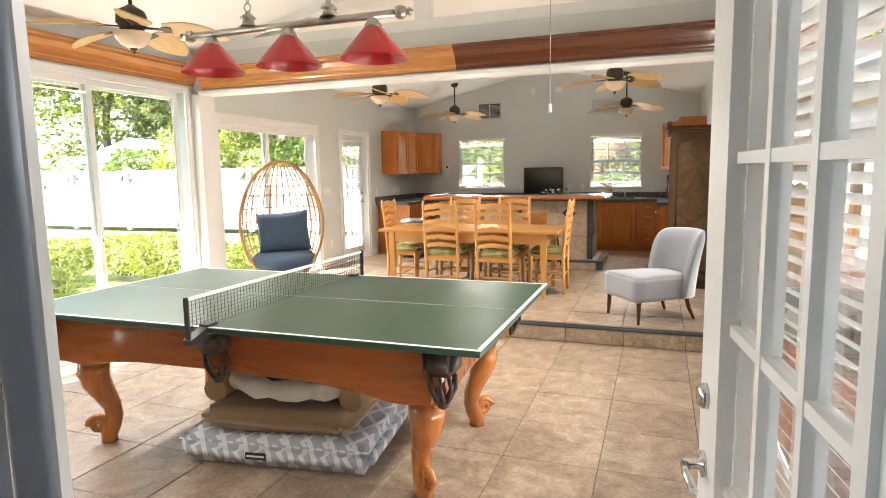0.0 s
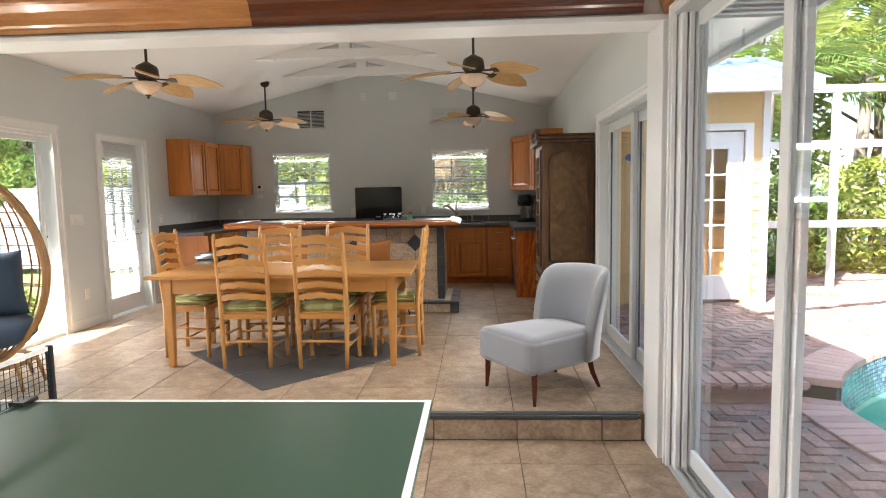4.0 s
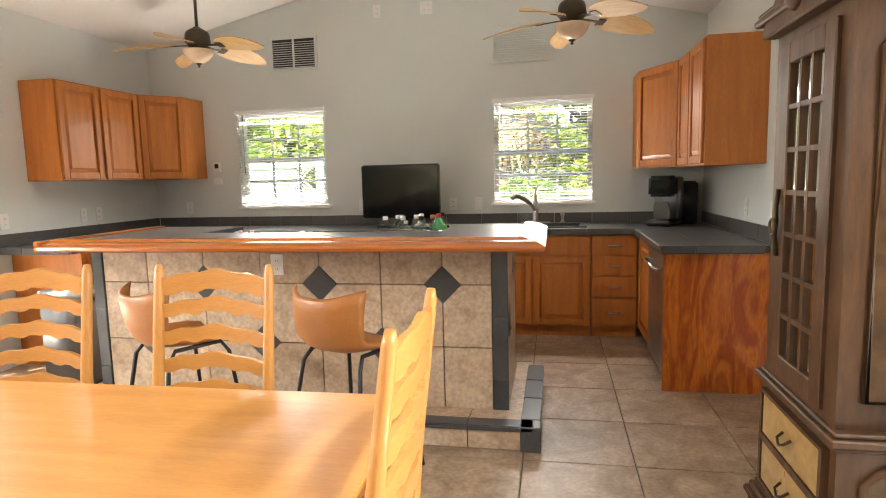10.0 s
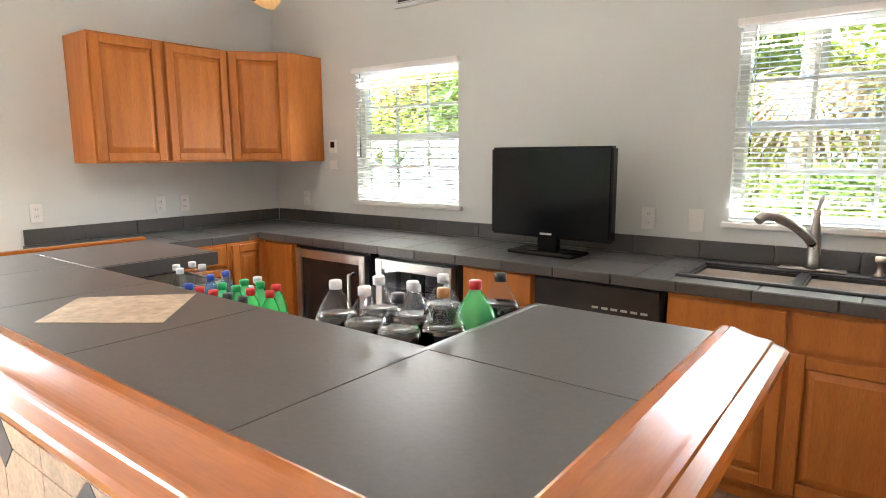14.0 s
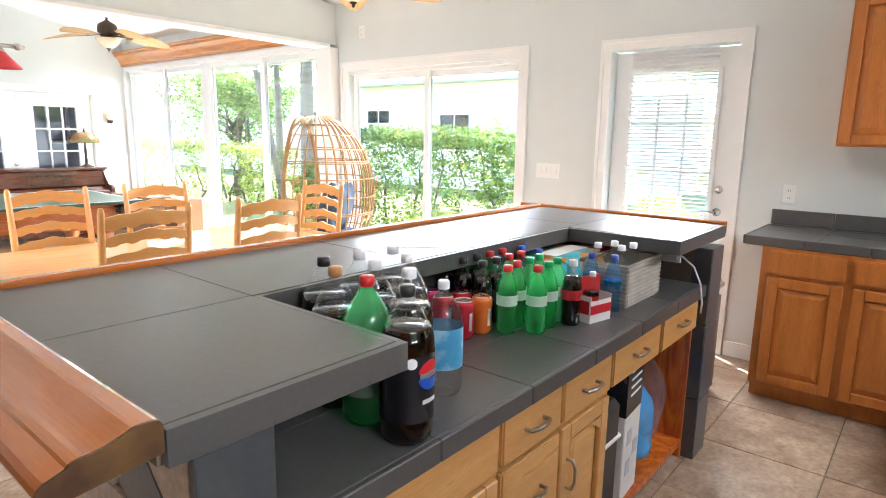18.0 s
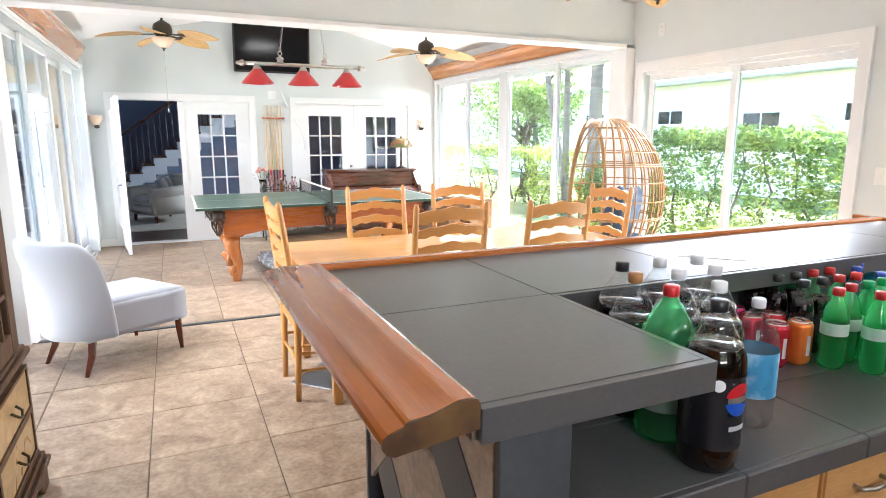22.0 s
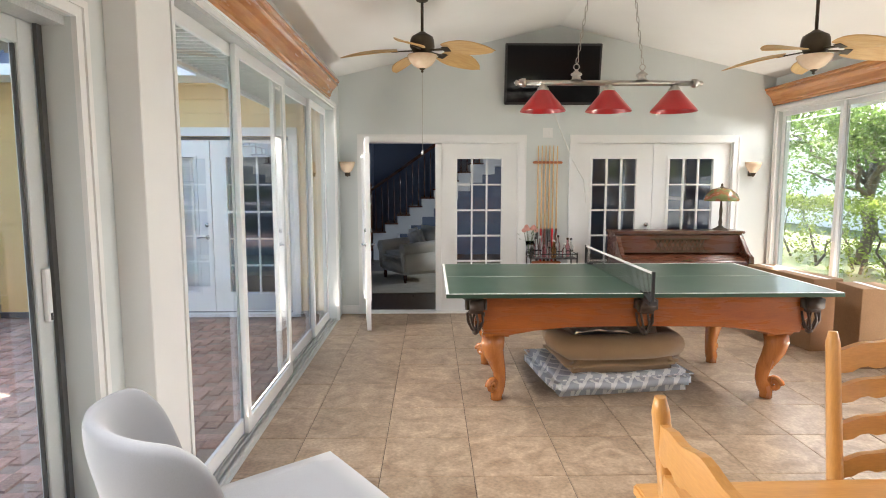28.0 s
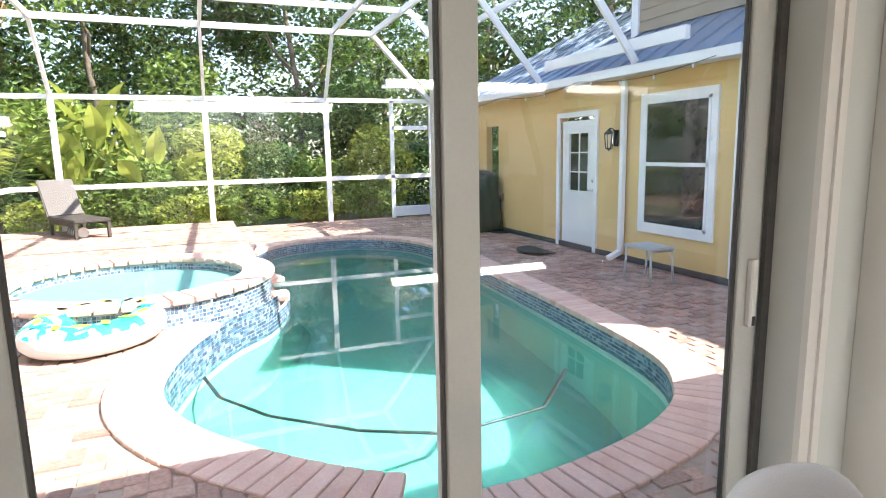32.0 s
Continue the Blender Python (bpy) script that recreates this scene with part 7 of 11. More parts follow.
pp = thing("table_tennis_board", (-1.47, 3.388, 0.826), "green table tennis top laid on the pool table", "table tennis board")
TX, TY, TT = 1.37, 0.7625, 0.028
for s in (-1, 1):
    part("half_top", box(min(s * 0.001, s * TX), max(s * 0.001, s * TX), -TY, TY, 0, TT, 0.003), table_green, pp)
for r in ((-TX, TX, -TY, -TY + 0.02), (-TX, TX, TY - 0.02, TY), (-TX, -TX + 0.02, -TY + 0.02, TY - 0.02), (TX - 0.02, TX, -TY + 0.02, TY - 0.02), (-TX + 0.02, TX - 0.02, -0.0015, 0.0015)):
    part("line", boxes((*r, TT + 0.0005, TT + 0.0012)), line_white, pp)
net = thing("ping_pong_net", (-1.47, 3.388, 0.826 + TT), "black table tennis net with white top tape on clamps", "net")
for s in (-1, 1):
    part("post", box(-0.012, 0.012, s * (TY + 0.10) - 0.008, s * (TY + 0.10) + 0.008, -0.05, 0.165, 0.003), black_plastic, net)
    part("clamp", prism([(s * (TY - 0.07), -0.045), (s * (TY + 0.11), -0.06), (s * (TY + 0.11), -0.035), (s * (TY + 0.0), 0.002), (s * (TY + 0.0), 0.014), (s * (TY - 0.07), 0.014), (s * (TY - 0.07), 0.001), (s * (TY + 0.004), 0.001), (s * (TY + 0.004), -0.03)], 0.05, 'x', -0.025, 0.0), black_plastic, net)
mb = []
for k in range(70):
    y = -TY - 0.09 + k * (2 * TY + 0.18) / 69
    mb.append((-0.0009, 0.0009, y - 0.0009, y + 0.0009, 0.006, 0.148))
for k in range(8):
    z = 0.008 + k * 0.019
    mb.append((-0.0009, 0.0009, -TY - 0.09, TY + 0.09, z - 0.0009, z + 0.0009))
tagged(part("mesh", boxes(*mb), black_plastic, net), kind="stuff")
part("tape", boxes((-0.0035, 0.0035, -TY - 0.09, TY + 0.09, 0.146, 0.162)), line_white, net)

# dog beds under the table
suede = mat("suede", (0.36, 0.235, 0.125), (0.30, 0.19, 0.10), scale=4, fine=200, rough=0.95, bump=0.4, sheen=0.3)
fleece = mat("fleece", (0.72, 0.68, 0.60), (0.58, 0.53, 0.45), scale=18, fine=120, rough=1.0, bump=1.0, sheen=0.5)
def lattice(name, ground, line):
    """Printed cotton: pale lines crossing into slim diamonds on a grey ground."""
    m = mat(name, ground, tuple(c * 0.94 for c in ground), scale=9, fine=140, rough=0.9, bump=0.35)
    t = m.node_tree
    bs = t.nodes["Principled BSDF"]
    cloth = bs.inputs["Base Color"].links[0].from_socket
    tc = t.nodes.new("ShaderNodeTexCoord")
    lines = []
    for turn in (-32, 32):
        mp = t.nodes.new("ShaderNodeMapping")
        mp.inputs["Rotation"].default_value = (radians(20), radians(20), radians(turn))
        wv = t.nodes.new("ShaderNodeTexWave")
        wv.inputs["Scale"].default_value, wv.inputs["Distortion"].default_value = 3.1, 0.6
        wv.inputs["Detail Scale"].default_value = 1.0
        st = t.nodes.new("ShaderNodeMath")
        st.operation = 'GREATER_THAN'
        st.inputs[1].default_value = 0.86
        t.links.new(tc.outputs["Object"], mp.inputs[0])
        t.links.new(mp.outputs[0], wv.inputs["Vector"])
        t.links.new(wv.outputs["Fac"], st.inputs[0])
        lines.append(st)
    both = t.nodes.new("ShaderNodeMath")
    both.operation = 'MAXIMUM'
    t.links.new(lines[0].outputs[0], both.inputs[0])
    t.links.new(lines[1].outputs[0], both.inputs[1])
    mx = t.nodes.new("ShaderNodeMix")
    mx.data_type = 'RGBA'
    mx.inputs[7].default_value = (*line, 1)
    t.links.new(both.outputs[0], mx.inputs[0])
    t.links.new(cloth, mx.inputs[6])
    t.links.new(mx.outputs[2], bs.inputs["Base Color"])
    return m


quilt = lattice("quilt", (0.46, 0.48, 0.53), (0.80, 0.80, 0.80))


def soft_slab(x0, x1, y0, y1, z0, z1, r, wob, seed, cuts=10):
    bm = bmesh.new()
    quad_box(bm, x0, x1, y0, y1, z0, z1)
    soften(bm, r, 3, True)
    bmesh.ops.subdivide_edges(bm, edges=[e for e in bm.edges if e.calc_length() > 0.15], cuts=cuts, use_grid_fill=True)
    for v in bm.verts:
        n_ = noise.noise(Vector((v.co.x * 4, v.co.y * 4, v.co.z * 3 + seed)))
        v.co += Vector((n_ * wob * 0.4, noise.noise(v.co * 5 + Vector((seed, 0, 0))) * wob * 0.4, n_ * wob if v.co.z > z0 + 0.02 else 0))
    return smooth_all(bm)


db = thing("dog_bed", (-1.42, 3.35, 0), "grey patterned square dog mattress", "dog bed", "dog beds under the table", 8)
part("mattress", soft_slab(-0.56, 0.56, -0.43, 0.43, 0, 0.15, 0.05, 0.03, 1.0), quilt, db)
part("tag", boxes((-0.14, -0.02, -0.438, -0.434, 0.06, 0.10)), black_plastic, db, "small black woven label")
part("tag_print", boxes((-0.13, -0.03, -0.440, -0.4385, 0.075, 0.085)), line_white, db)
part("piping", tube([(-0.55, -0.42, 0.14), (0.55, -0.42, 0.14), (0.55, 0.42, 0.14), (-0.55, 0.42, 0.14)], 0.006, 6, closed=True), quilt, db)
db2 = thing("dog_bed", (-1.45, 3.36, 0.145), "tan suede bolster dog bed", "dog bed", "dog beds under the table", 6)
part("cushion", soft_slab(-0.46, 0.46, -0.36, 0.36, 0, 0.14, 0.06, 0.02, 4.0), suede, db2)
part("bolster", tube([(0.42, -0.22, 0.19), (0.44, 0.0, 0.20), (0.40, 0.27, 0.20), (0.15, 0.33, 0.21), (-0.2, 0.33, 0.21), (-0.42, 0.25, 0.20), (-0.44, 0.0, 0.20), (-0.42, -0.22, 0.19)], [0.07, 0.095, 0.1, 0.1, 0.1, 0.1, 0.095, 0.07], 12), suede, db2)
db3 = thing("dog_bed", (-1.45, 3.36, 0.285), "round fleece-lined dog bed with navy centre", "dog bed", "dog beds under the table")
part("ring", tube([(0.36 * math.cos(2 * math.pi * k / 28), 0.28 * math.sin(2 * math.pi * k / 28), 0.085 - 0.02 * math.sin(2 * math.pi * k / 28 + 0.3)) for k in range(28)], [0.055 + 0.012 * math.sin(k * 2.3) for k in range(28)], 12, closed=True), fleece, db3)
cen = lathe([(0.0, 0.06), (0.28, 0.055), (0.30, 0.02), (0.0, 0.0)], 24)
bmesh.ops.scale(cen, vec=(1.0, 0.78, 1), verts=cen.verts)
part("centre_pad", cen, denim, db3)

# lamp over the table
red_shade = mat("red_shade", (0.46, 0.008, 0.012), (0.38, 0.006, 0.009), scale=3, fine=90, rough=0.3, coat=0.3)
lamp = thing("billiard_lamp", (-1.40, 3.345, 2.385), "three red shades on a brushed nickel bar hung by chains", "lamp")
part("bar", tube([(-0.69, 0, 0), (0.69, 0, 0)], 0.021, 12), nickel, lamp)
for s in (-1, 1):
    kn = lathe([(0.0, 0.0), (0.033, 0.0), (0.036, 0.02), (0.028, 0.045), (0.014, 0.055), (0.022, 0.07), (0.012, 0.082), (0.0, 0.092)], 14)
    bmesh.ops.transform(kn, matrix=pose(s * 0.66, 0, 0, 0, 90 * s, 0), verts=kn.verts)
    part("finial", kn, nickel, lamp)
for x in (-0.52, 0.0, 0.52):
    sh = part("shade", lathe([(0.180, -0.205), (0.175, -0.193), (0.052, -0.048), (0.048, -0.045), (0.170, -0.193), (0.176, -0.205)], 32, (x, 0, -0.015), close=False), red_shade, lamp, "red enamelled cone shade")
    part("socket", lathe([(0.05, -0.055), (0.045, -0.03), (0.028, -0.01), (0.026, 0.0)], 16, (x, 0, -0.015)), nickel, sh)
    part("bulb", lathe([(0.0, -0.13), (0.028, -0.11), (0.03, -0.09), (0.016, -0.06)], 12, (x, 0, -0.015)), line_white, sh)
for s in (-1, 1):
    x = s * 0.26
    part("hanger", lathe([(0.05, 0.02), (0.036, 0.028), (0.03, 0.055), (0.046, 0.06), (0.044, 0.068), (0.014, 0.09), (0.012, 0.10)], 14, (x, 0, 0)), nickel, lamp)
    part("loop", tube([(x + 0.022 * math.sin(2 * math.pi * k / 14), 0, 0.122 + 0.022 * math.cos(2 * math.pi * k / 14)) for k in range(14)], 0.004, 6, closed=True), nickel, lamp)
    n_l = 17
    for k in range(n_l):
        f = (k + 0.5) / n_l
        px = x - s * 0.13 * f
        pz = 0.145 + (roof_z(-1.40 + px) - 2.385 - 0.16) * f
        ln = [(0.010 * math.cos(2 * math.pi * i / 8), 0, 0.027 * math.sin(2 * math.pi * i / 8)) for i in range(8)]
        cl = part("chain_link", tube(ln, 0.003, 5, closed=True), nickel, lamp)
        cl.matrix_basis = pose(px, 0, pz, 0, -s * 8, 90 * (k % 2))
    part("canopy", lathe([(0.0, -0.03), (0.02, -0.03), (0.05, 0.0)], 14, (x - s * 0.13, 0, roof_z(-1.40 + x - s * 0.13) - 2.385)), nickel, lamp)

# ceiling fans
bronze = mat("bronze", (0.075, 0.058, 0.040), (0.05, 0.038, 0.026), scale=6, fine=80, rough=0.45, metal=0.6)
blade_mat = mat("blade_palm", (0.56, 0.37, 0.15), (0.44, 0.26, 0.09), scale=3, fine=45, rough=0.5, stretch=(2, 16, 2), bump=0.35)
bowl_mat = mat("bowl_glass", (0.78, 0.62, 0.46), (0.68, 0.50, 0.34), scale=7, fine=40, rough=0.25, warp=1.0)


def ceiling_fan(at, rod, turn):
    f = thing("ceiling_fan", at, "bronze ceiling fan with five palm-leaf blades and a glass bowl", "ceiling fan", "ceiling fans", turn)
    part("motor", lathe([(0.02, 0.30), (0.035, 0.29), (0.06, 0.275), (0.085, 0.26), (0.095, 0.235), (0.10, 0.18), (0.085, 0.165), (0.075, 0.14), (0.055, 0.125), (0.05, 0.11)], 20), bronze, f)
    part("bowl", lathe([(0.0, 0.015), (0.03, 0.017), (0.075, 0.04), (0.105, 0.075), (0.122, 0.112), (0.118, 0.118), (0.05, 0.12)], 24), bowl_mat, f, "amber frosted glass bowl")
    part("finial", lathe([(0.0, -0.02), (0.012, -0.012), (0.008, 0.0), (0.026, 0.012), (0.024, 0.02)], 12), bronze, f)
    part("rod", tube([(0, 0, 0.29), (0, 0, 0.30 + rod)], 0.012, 10), bronze, f)
    part("canopy", lathe([(0.02, 0.0), (0.045, 0.01), (0.065, 0.045), (0.068, 0.075)], 18, (0, 0, 0.28 + rod)), bronze, f)
    n = 14
    o = []
    for k in range(n + 1):
        t = k / n
        wdt = 0.035 + 0.075 * math.sin(math.pi * min(1, t * 0.95 + 0.10)) ** 0.8
        o.append((0.20 + 0.44 * t, wdt * (1 if t < 1 else 0.2)))
    o = o + [(0.655, 0.0)] + [(x, -y) for x, y in o[::-1]]
    for i in range(5):
        bm = prism(o, 0.008, 'z', -0.004, 0.002)
        for v in bm.verts:
            v.co.z += -0.035 * max(0, (v.co.x - 0.3) / 0.35) ** 2
        bl = part("blade", bm, blade_mat, f, "tan palm-leaf blade")
        bl.matrix_basis = pose(0, 0, 0.165, 0, 0, i * 72) @ pose(0, 0, 0, -17, 4, 0)
        ib = part("blade_iron", boxes((0.08, 0.24, -0.012, 0.012, -0.012, -0.004), (0.19, 0.25, -0.035, 0.035, -0.012, -0.006), bevel=0.002), bronze, bl)
    return f


for x, y, z, tn in ((-2.84, 7.5, 2.43, 10), (0.04, 7.67, 2.44, 40), (-2.92, 10.73, 2.46, 62), (0.02, 10.56, 2.42, 25), (-2.83, 3.65, 2.42, 30), (0.07, 3.21, 2.50, 5)):
    ceiling_fan((x, y, z), roof_z(x) - z - 0.34, tn)
pc = thing("pull_chain", (0.07, 3.21, 1.83), "thin fan pull chain with a white knob", "pull chain")
part("chain", tube([(0, 0, 0.03), (0, 0, 0.66)], 0.0018, 5), nickel, pc)
part("knob", lathe([(0.0, 0), (0.008, 0.005), (0.008, 0.03), (0.003, 0.04)], 10), line_white, pc)

# television on the house wall
tvw = thing("wall_television", (-1.42, 0.99, 2.86), "black flat television on an arm mount, tilted down", "television")
hs = box(-0.56, 0.56, -0.03, 0.03, -0.345, 0.345, 0.008, 2)
bmesh.ops.transform(hs, matrix=pose(0, 0.0, 0, -8, 0, 0), verts=hs.verts)
part("housing", hs, black_plastic, tvw)
sc_ = boxes((-0.535, 0.535, 0.0305, 0.033, -0.315, 0.32))
bmesh.ops.transform(sc_, matrix=pose(0, 0.0, 0, -8, 0, 0), verts=sc_.verts)
part("screen", sc_, screen_black, tvw)
part("mount", boxes((-0.15, 0.15, -0.12, -0.05, -0.1, 0.1)), black_metal, tvw)
part("cable", tube([(0.0, -0.02, -0.35), (-0.12, -0.09, -0.62), (-0.28, -0.10, -0.98), (-0.42, -0.09, -1.22), (-0.45, -0.06, -1.5)], 0.006, 6), line_white, tvw)

# sconces
for x in (1.0, -3.88):
    s = thing("wall_sconce", (x, YB, 1.72), "amber glass half-bowl wall sconce with bronze foot", "sconce", "wall sconces")
    part("bowl", lathe([(0.03, 0.0), (0.06, 0.03), (0.085, 0.08), (0.095, 0.13), (0.09, 0.13), (0.055, 0.04), (0.028, 0.008)], 20, (0, 0.07, 0), close=False), bowl_mat, s)
    part("foot", lathe([(0.0, -0.05), (0.012, -0.04), (0.03, -0.015), (0.034, 0.005)], 14, (0, 0.07, 0)), bronze, s)
    part("plate", box(-0.03, 0.03, 0.0, 0.05, -0.04, 0.05, 0.006), bronze, s)

# cue rack
rack = thing("cue_rack", (-1.40, YB, 0.0), "wall cue rack with wooden rail and pale cues", "cue rack")
part("top_rail", box(-0.18, 0.18, 0.0, 0.05, 1.83, 1.86, 0.01, 2), cherry, rack)
part("bottom_rail", box(-0.18, 0.18, 0.0, 0.06, 0.62, 0.65, 0.01, 2), cherry, rack)
maple = mat("maple", (0.66, 0.44, 0.22), (0.58, 0.37, 0.17), scale=3, fine=40, rough=0.3, stretch=(9, 9, 1))
for k in range(6):
    x = -0.115 + k * 0.046
    cu = part("cue", lathe([(0.014, 0.65), (0.013, 0.95), (0.0105, 1.25), (0.0065, 2.02), (0.006, 2.045)], 10, (x, 0.035, 0)), maple, rack)
    part("butt", lathe([(0.0148, 0.652), (0.0146, 1.05)], 10, (x, 0.035, 0)), [mahogany, red_shade, black_plastic][k % 3], cu)

# piano
pn_wood = mat("piano_wood", (0.115, 0.035, 0.014), (0.07, 0.02, 0.009), scale=2.5, fine=30, rough=0.28, stretch=(1.2, 9, 9), coat=0.4, warp=0.6)
pn = thing("upright_piano", (-2.86, 1.0, 0), "dark walnut spinet piano with a lattice fret", "piano")
PW = 0.74
part("case", boxes((-PW, PW, 0.0, 0.30, 0.10, 1.02), bevel=0.006), pn_wood, pn)
part("lid", box(-PW - 0.02, PW + 0.02, -0.02, 0.34, 1.02, 1.05, 0.008, 2), pn_wood, pn)
part("fret_panel", prism([(0.302, 0.78), (0.36, 0.80), (0.325, 1.0), (0.302, 1.01)], 2 * PW - 0.1, 'x', -PW + 0.05, 0.003), pn_wood, pn)
part("key_bed", box(-PW, PW, 0.30, 0.58, 0.60, 0.70, 0.008, 2), pn_wood, pn)
part("fallboard", prism([(0.31, 0.702), (0.57, 0.702), (0.56, 0.73), (0.40, 0.775), (0.31, 0.79)], 2 * PW - 0.12, 'x', -PW + 0.06, 0.004), pn_wood, pn)
for s in (-1, 1):
    part("arm", prism([(0.30, 0.70), (0.60, 0.70), (0.585, 0.78), (0.50, 0.82), (0.42, 0.90), (0.33, 1.0), (0.30, 1.0)], 0.05, 'x', s * PW - (0.05 if s > 0 else 0.0), 0.005), pn_wood, pn)
    part("leg", lathe([(0.03, 0), (0.035, 0.04), (0.025, 0.08), (0.03, 0.3), (0.045, 0.42), (0.03, 0.48), (0.045, 0.6)], 12, (s * (PW - 0.06), 0.52, 0)), pn_wood, pn)
lat = []
for k in range(11):
    for sgn in (-1, 1):
        x0 = -0.25 + k * 0.05
        lat.append((x0, sgn))
for x0, sgn in lat:
    b = part("fret_bar", tube([(x0 - sgn * 0.035, 0.352, 0.83), (x0 + sgn * 0.035, 0.338, 0.95)], 0.005, 5), brass, pn)
part("fret_frame", boxes((-0.34, 0.34, 0.335, 0.352, 0.955, 0.968), (-0.34, 0.34, 0.35, 0.362, 0.815, 0.828)), brass, pn)
part("maker_plate", boxes((-0.05, 0.05, 0.553, 0.562, 0.735, 0.745)), brass, pn)
part("pedal_board", boxes((-PW, PW, 0.02, 0.32, 0.03, 0.10)), pn_wood, pn)

# stained glass lamp on the piano
tl = thing("table_lamp", (-3.42, 1.13, 1.05), "stained glass table lamp with a dark bronze base", "lamp")
tiff = mat("stained_glass", (0.16, 0.17, 0.06), (0.26, 0.10, 0.04), scale=14, fine=50, rough=0.25, sharp=0.06, detail=1)
part("base", lathe([(0.085, 0), (0.08, 0.012), (0.04, 0.03), (0.018, 0.05), (0.022, 0.09), (0.014, 0.14), (0.02, 0.22), (0.012, 0.30), (0.012, 0.36)], 16), bronze, tl)
part("shade", lathe([(0.19, 0.34), (0.195, 0.36), (0.17, 0.42), (0.11, 0.475), (0.03, 0.50), (0.025, 0.495), (0.105, 0.468), (0.165, 0.415), (0.185, 0.345)], 24, close=False), tiff, tl, "leaded stained glass dome shade")
part("finial", lathe([(0.028, 0.497), (0.012, 0.515), (0.014, 0.53), (0.0, 0.555)], 10), bronze, tl)

# drinks cart with flowers and bottles
cart = thing("drinks_cart", (-1.42, 1.14, 0), "black metal drinks cart with glass shelves", "cart")
for sx in (-1, 1):
    for sy in (-1, 1):
        part("post", tube([(sx * 0.27, sy * 0.15, 0.03), (sx * 0.27, sy * 0.15, 0.80)], 0.009, 7), black_metal, cart)
        wh = lathe([(0.0, -0.008), (0.03, -0.008), (0.03, 0.008), (0.0, 0.008)], 12)
        bmesh.ops.transform(wh, matrix=pose(sx * 0.27, sy * 0.15, 0.03, 0, 90, 0), verts=wh.verts)
        part("wheel", wh, black_plastic, cart)
for z in (0.20, 0.50, 0.72):
    part("shelf", boxes((-0.27, 0.27, -0.15, 0.15, z, z + 0.01)), black_metal if z > 0.7 else dark_glass, cart)
for z in (0.78,):
    for sy in (-1, 1):
        part("rail", tube([(-0.27, sy * 0.15, z), (0.27, sy * 0.15, z)], 0.006, 6), black_metal, cart)
    for sx in (-1, 1):
        part("rail", tube([(sx * 0.27, -0.15, z), (sx * 0.27, 0.15, z)], 0.006, 6), black_metal, cart)
rnd = random.Random(3)
spirit = [clear("clear_bottle", (0.95, 0.97, 0.97)), clear("pink_bottle", (0.9, 0.45, 0.5)), clear("amber_bottle", (0.75, 0.4, 0.12))]
for k in range(11):
    x, y = -1.42 - 0.24 + 0.048 * k, 1.14 + rnd.uniform(-0.1, 0.12)
    h = rnd.uniform(0.16, 0.27)
    b = thing("liquor_bottle", (x, y, 0.73), "small glass liquor bottle on the cart", "bottle", "bottles on the cart")
    part("glass", lathe([(0.0, 0.002), (0.026, 0.002), (0.028, 0.02), (0.028, h * 0.55), (0.012, h * 0.72), (0.011, h * 0.92), (0.013, h * 0.93), (0.0, h * 0.95)], 12), spirit[k % 3 if k % 2 else 0], b)
    part("cap", lathe([(0.014, h * 0.9), (0.014, h), (0, h)], 10), [black_plastic, brass, line_white][k % 3], b)
vase = thing("flower_vase", (-1.16, 1.15, 0.73), "glass vase with pink roses and green sprigs", "vase")
part("glass", lathe([(0.0, 0.003), (0.045, 0.003), (0.05, 0.02), (0.042, 0.12), (0.055, 0.19), (0.052, 0.19), (0.038, 0.12), (0.045, 0.03), (0.0, 0.012)], 16), glass, vase)
rose = mat("rose_petal", (0.72, 0.40, 0.33), (0.62, 0.26, 0.22), scale=9, fine=60, rough=0.7)
sprig = leaf("sprig", (0.05, 0.10, 0.03), (0.08, 0.13, 0.05))
for k in range(6):
    a = k * 1.05
    top = Vector((0.07 * math.cos(a), 0.05 * math.sin(a), 0.29 + 0.02 * (k % 3)))
    part("stem", tube([(0.01 * math.cos(a), 0.01 * math.sin(a), 0.03), tuple(top * 0.6), tuple(top)], 0.003, 5), sprig, vase)
    for r in range(3):
        part("bloom", lathe([(0.0, 0.0), (0.024 - r * 0.006, 0.008), (0.03 - r * 0.007, 0.025), (0.024 - r * 0.006, 0.04)], 9, tuple(top + Vector((0, 0, r * 0.006))), close=False), rose, vase)
bm = bmesh.new()
for k in range(46):
    a, r = rnd.uniform(0, 6.28), rnd.uniform(0.05, 0.2)
    c = Vector((r * math.cos(a) - 0.02, r * math.sin(a) * 0.6, 0.24 + rnd.uniform(-0.05, 0.12)))
    d = Vector((math.cos(a), math.sin(a), rnd.uniform(-0.3, 0.5))).normalized() * 0.03
    s_ = d.cross(Vector((0, 0, 1))).normalized() * 0.008
    bm.faces.new([bm.verts.new(c - d), bm.verts.new(c + s_), bm.verts.new(c + d), bm.verts.new(c - s_)])
tagged(part("foliage", bm, sprig, vase), kind="stuff")

